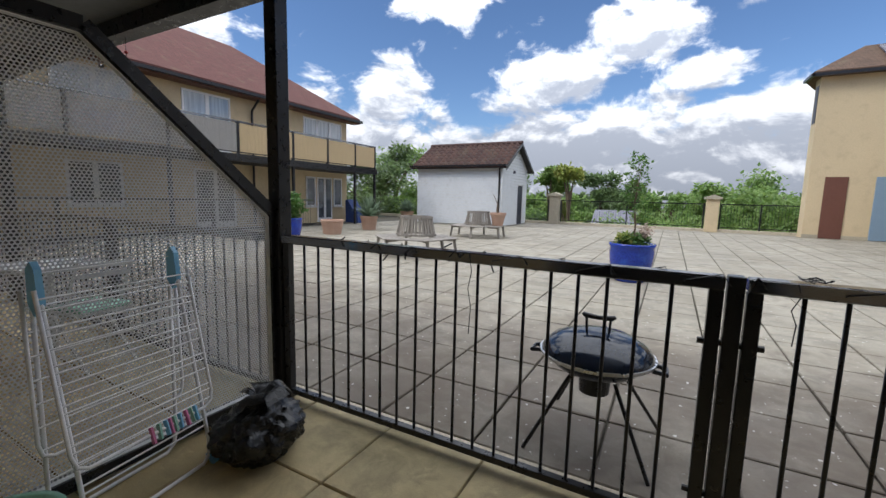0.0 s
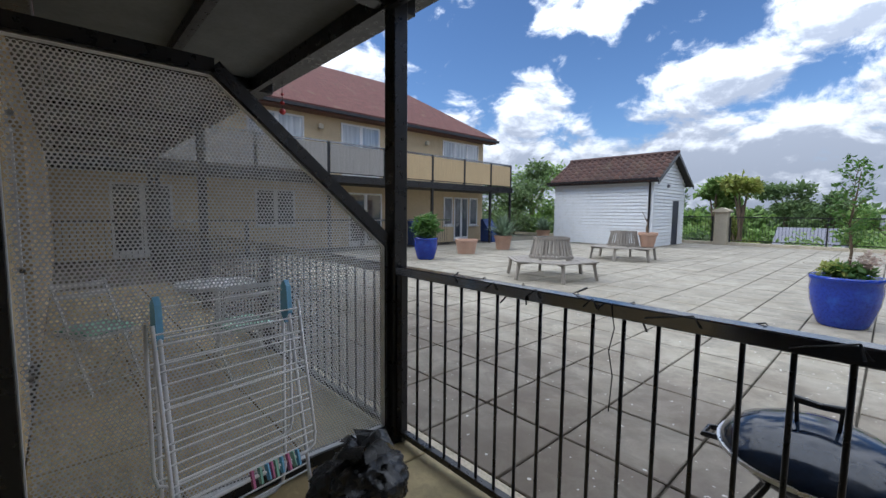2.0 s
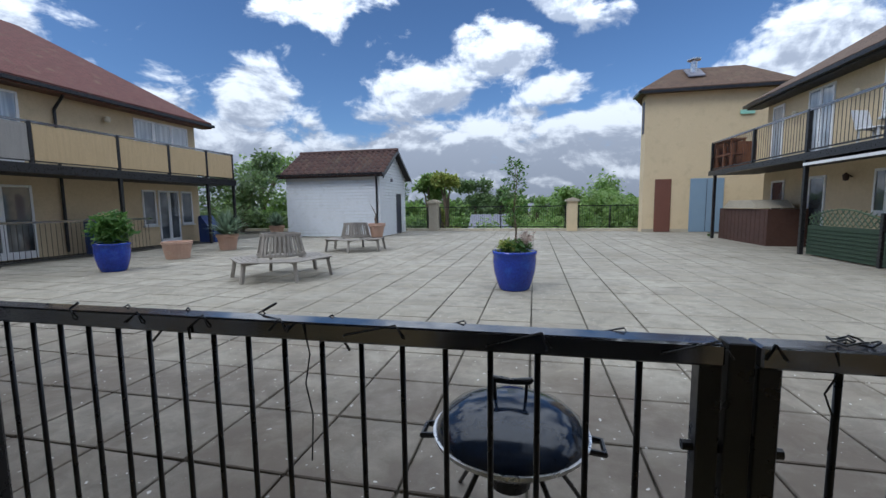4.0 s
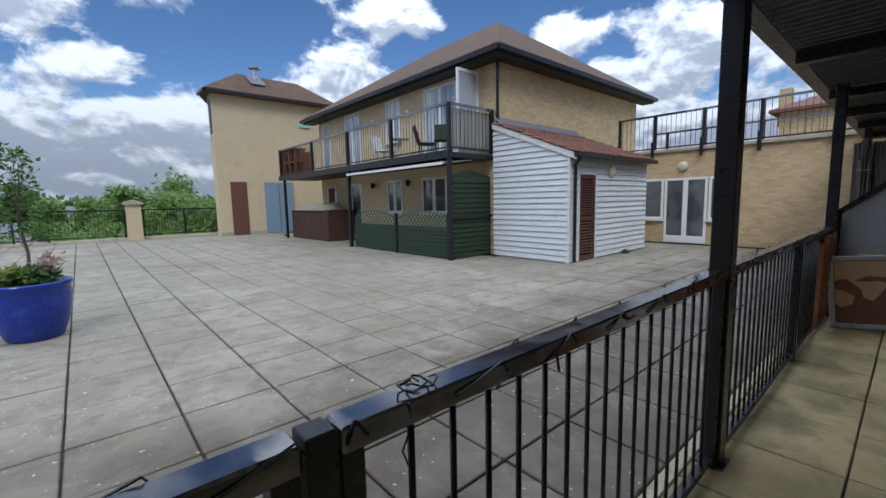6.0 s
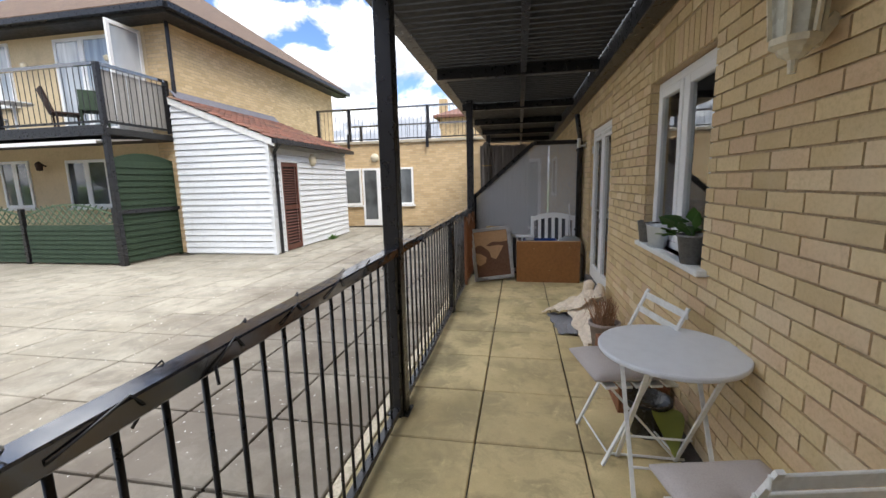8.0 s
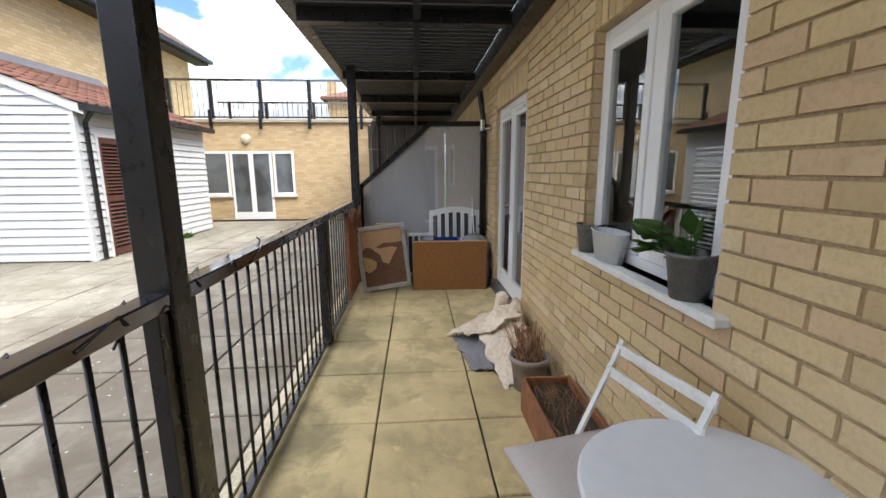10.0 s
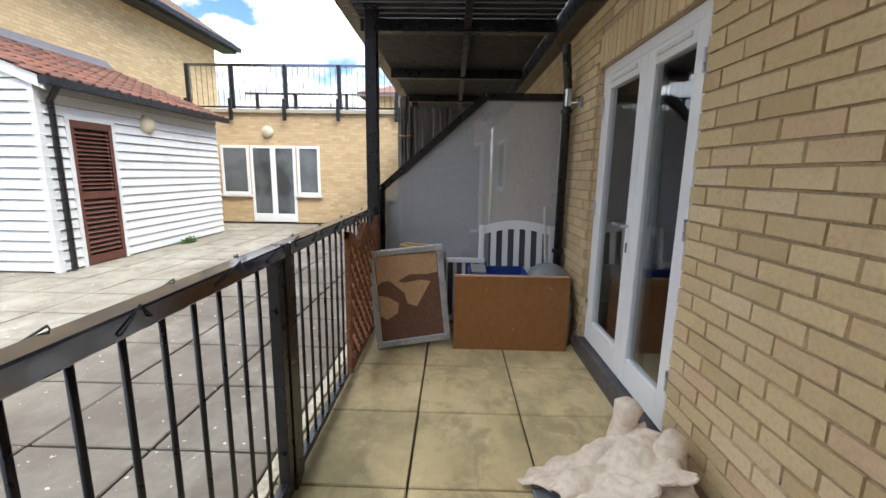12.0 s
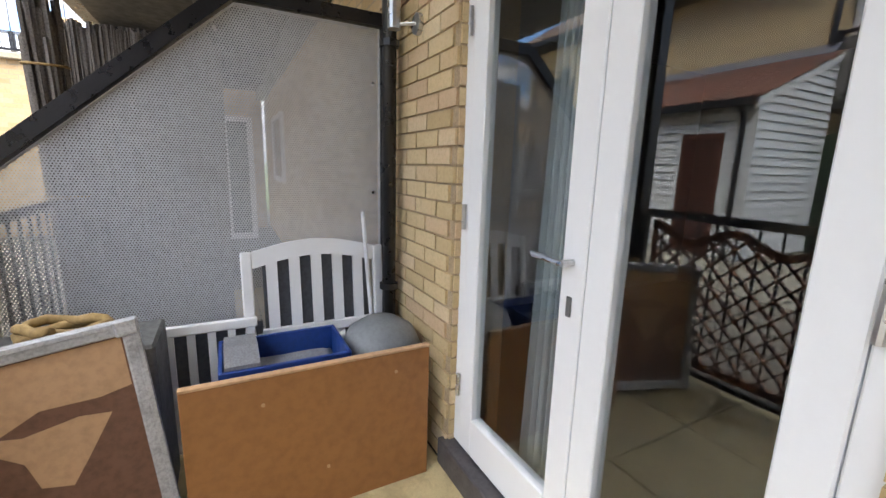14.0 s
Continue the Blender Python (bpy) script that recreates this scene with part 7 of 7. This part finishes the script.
# hanging trinkets
oc = thing("hanging_lantern", "small orange paper lantern hanging from the canopy", "lantern", "", (-0.62, 1.70, 2.50))
part("globe", lathe(B(), [(0, -0.06), (0.045, -0.045), (0.065, 0.0), (0.045, 0.045), (0, 0.06)], 16), "orange", oc, smooth=True)
part("cord", bar(B(), (0, 0, 0.055), (0, 0, 0.21), 0.004), "black", oc)
hf = thing("hanging_ornament", "red beaded ornament hanging from the edge beam", "ornament", "", (-4.25, 2.2, 2.42))
for i, r in enumerate((0.034, 0.024, 0.016)):
    part("bead", lathe(B(), [(0, -r), (r * 0.8, -r * 0.5), (r, 0), (r * 0.8, r * 0.5), (0, r)], 10, (0, 0, i * 0.085)), "redbead", hf)
part("cord", bar(B(), (0, 0, 0.0), (0, 0, 0.30), 0.004), "black", hf)

# weeds in the joints
rng = random.Random(77)
for x, y in ((10.9, 6.35), (7.3, 20.6)):
    wd = thing("weed", "small green weed tuft growing in a joint", "weed", "weeds", (x, y, 0.0))
    bm = B()
    leaves(bm, rng, (0, 0, 0.05), (0.18, 0.12, 0.07), 120, 0.07)
    part("leaves", bm, "leaf", wd)


# ---------- slabs, court paving and bricks ----------
def slab_mesh(name, w, d, h, material, seed):
    rng = random.Random(seed)
    bm = box(B(), -w / 2, w / 2, -d / 2, d / 2, -h, 0.0, 0.006)
    for v in bm.verts:
        v.co.x += rng.uniform(-0.002, 0.002)
        v.co.y += rng.uniform(-0.002, 0.002)
    return mesh_of(name, bm, material)


SLABS = [slab_mesh("slab", 0.590, 0.590, 0.025, "slab", s) for s in range(3)]
rng = random.Random(2)
for i in range(-16, 16):
    for j in range(3):
        x, y = 0.6 * i + 0.3, 0.59 + 0.6 * j
        shared("slab", SLABS[(i + j) % 3], balcony_floor, pose(x, y, rng.uniform(-0.001, 0.002), rng.uniform(-0.1, 0.1), rng.uniform(-0.1, 0.1), 90 * rng.randint(0, 3)))

CS = 0.636
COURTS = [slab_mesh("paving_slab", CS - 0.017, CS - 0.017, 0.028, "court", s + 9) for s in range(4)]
rest_v, rest_f = [], []
rng = random.Random(3)
for i in range(-21, 23):
    for j in range(0, 35):
        x, y = -0.085 + CS * (i + 0.5), COURT_EDGE + 0.02 + CS * (j + 0.5) + 0.005
        if x > 8.3 and y > 8.6 or y > 24.35 or x > 14.2 or x < -14.8:
            continue
        z = rng.uniform(-0.002, 0.003)
        if -7 <= i < 12 and j < 15:
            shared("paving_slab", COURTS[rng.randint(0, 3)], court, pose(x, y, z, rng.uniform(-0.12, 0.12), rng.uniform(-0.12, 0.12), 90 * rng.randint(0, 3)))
        else:
            k = len(rest_v)
            h = CS / 2 - 0.0085
            for u, v, w in ((-h, -h, -0.028), (h, -h, -0.028), (h, h, -0.028), (-h, h, -0.028), (-h + 0.005, -h + 0.005, 0), (h - 0.005, -h + 0.005, 0), (h - 0.005, h - 0.005, 0), (-h + 0.005, h - 0.005, 0)):
                rest_v.append((x + u, y + v, w + z + rng.uniform(-0.001, 0.001)))
            rest_f += [(k + 4, k + 5, k + 6, k + 7), (k, k + 1, k + 5, k + 4), (k + 1, k + 2, k + 6, k + 5), (k + 2, k + 3, k + 7, k + 6), (k + 3, k, k + 4, k + 7)]
me = bpy.data.meshes.new("paving_slabs")
me.from_pydata(rest_v, [], rest_f)
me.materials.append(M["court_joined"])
ob = new("paving_slabs", me)
ob.parent = court
tagged(ob, kind="stuff")


def brick_mesh(seed, w=0.215, d=0.012):
    rng = random.Random(seed)
    bm = box(B(), -w / 2, w / 2, -d, 0.0, -0.0325, 0.0325)
    for v in bm.verts:
        if v.co.y > -0.001:
            v.co.x += rng.uniform(-0.0025, 0.0025) - math.copysign(0.0015, v.co.x)
            v.co.z += rng.uniform(-0.002, 0.002) - math.copysign(0.0015, v.co.z)
            v.co.y += rng.uniform(-0.0012, 0.0012)
    return mesh_of("brick", bm, "brick")


BRICKS = [brick_mesh(s) for s in range(6)]
rest_v, rest_f = [], []


def joined_brick(x0, x1, y0, y1, z0, z1):
    k = len(rest_v)
    rest_v.extend(((x0, y0, z0), (x1, y0, z0), (x1, y1, z0), (x0, y1, z0), (x0, y0, z1), (x1, y0, z1), (x1, y1, z1), (x0, y1, z1)))
    rest_f.extend(tuple(k + i for i in f) for f in ((3, 2, 1, 0), (4, 5, 6, 7), (0, 1, 5, 4), (1, 2, 6, 5), (2, 3, 7, 6), (3, 0, 4, 7)))


rng = random.Random(4)
count = 0
holes = [(DOOR[0], DOOR[1], -1, 2.13 + 0.225), (WIN[0], WIN[1], 0.99, 2.16 + 0.225)]
for row in range(35):
    z = 0.0375 + row * 0.075
    x = BRICK_X0 - (0.1125 if row % 2 else 0.0)
    while x < BRICK_X1:
        a, b = max(x, BRICK_X0), min(x + 0.215, BRICK_X1)
        pieces = [(a, b)]
        for h0, h1, hz0, hz1 in holes:
            if z + 0.03 > hz0 and z - 0.03 < hz1:
                nxt = []
                for p, q in pieces:
                    if q <= h0 or p >= h1:
                        nxt.append((p, q))
                    else:
                        if p < h0:
                            nxt.append((p, h0))
                        if q > h1:
                            nxt.append((h1, q))
                pieces = nxt
        for p, q in pieces:
            if q - p < 0.03 or z > 2.6:
                continue
            if abs(q - p - 0.215) < 1e-3 and 3.66 < x < 4.95 and 0.0 < z < 2.3 or abs(q - p - 0.215) < 1e-3 and 1.9 < x < 2.5 and 0.7 < z < 2.0:
                count += 1
                if count <= 300:
                    shared("brick", BRICKS[rng.randint(0, 5)], wall_home, pose((p + q) / 2, FACE + rng.uniform(-0.001, 0.001), z, rng.uniform(-0.4, 0.4), 0, rng.uniform(-0.25, 0.25)))
                    continue
            e = rng.uniform(-0.001, 0.001)
            joined_brick(p, q, FACE - 0.014, FACE + e, z - 0.0325 + rng.uniform(-0.001, 0.001), z + 0.0325 + rng.uniform(-0.001, 0.001))
        x += 0.225
# soldier courses over the openings
for h0, h1, zt in ((DOOR[0] - 0.0, DOOR[1] + 0.0, 2.13), (WIN[0], WIN[1], 2.16)):
    n = round((h1 - h0) / 0.075)
    st = (h1 - h0) / n
    for i in range(n):
        joined_brick(h0 + i * st + 0.005, h0 + (i + 1) * st - 0.005, FACE - 0.014, FACE + rng.uniform(-0.001, 0.001), zt + 0.004, zt + 0.219)
# reveals beside the openings
for xx, s, z0, z1 in ((DOOR[0], -1, 0.0, 2.13), (DOOR[1], 1, 0.0, 2.13), (WIN[0], -1, 1.0, 2.16), (WIN[1], 1, 1.0, 2.16)):
    for row in range(35):
        z = 0.0375 + row * 0.075
        if z0 < z - 0.02 and z + 0.02 < z1:
            joined_brick(min(xx, xx - s * 0.010), max(xx, xx - s * 0.010), FACE - 0.09, FACE - 0.0145, z - 0.0325, z + 0.0325)
me = bpy.data.meshes.new("bricks")
me.from_pydata(rest_v, [], rest_f)
me.materials.append(M["brick_joined"])
ob = new("bricks", me)
ob.parent = wall_home
tagged(ob, kind="stuff")
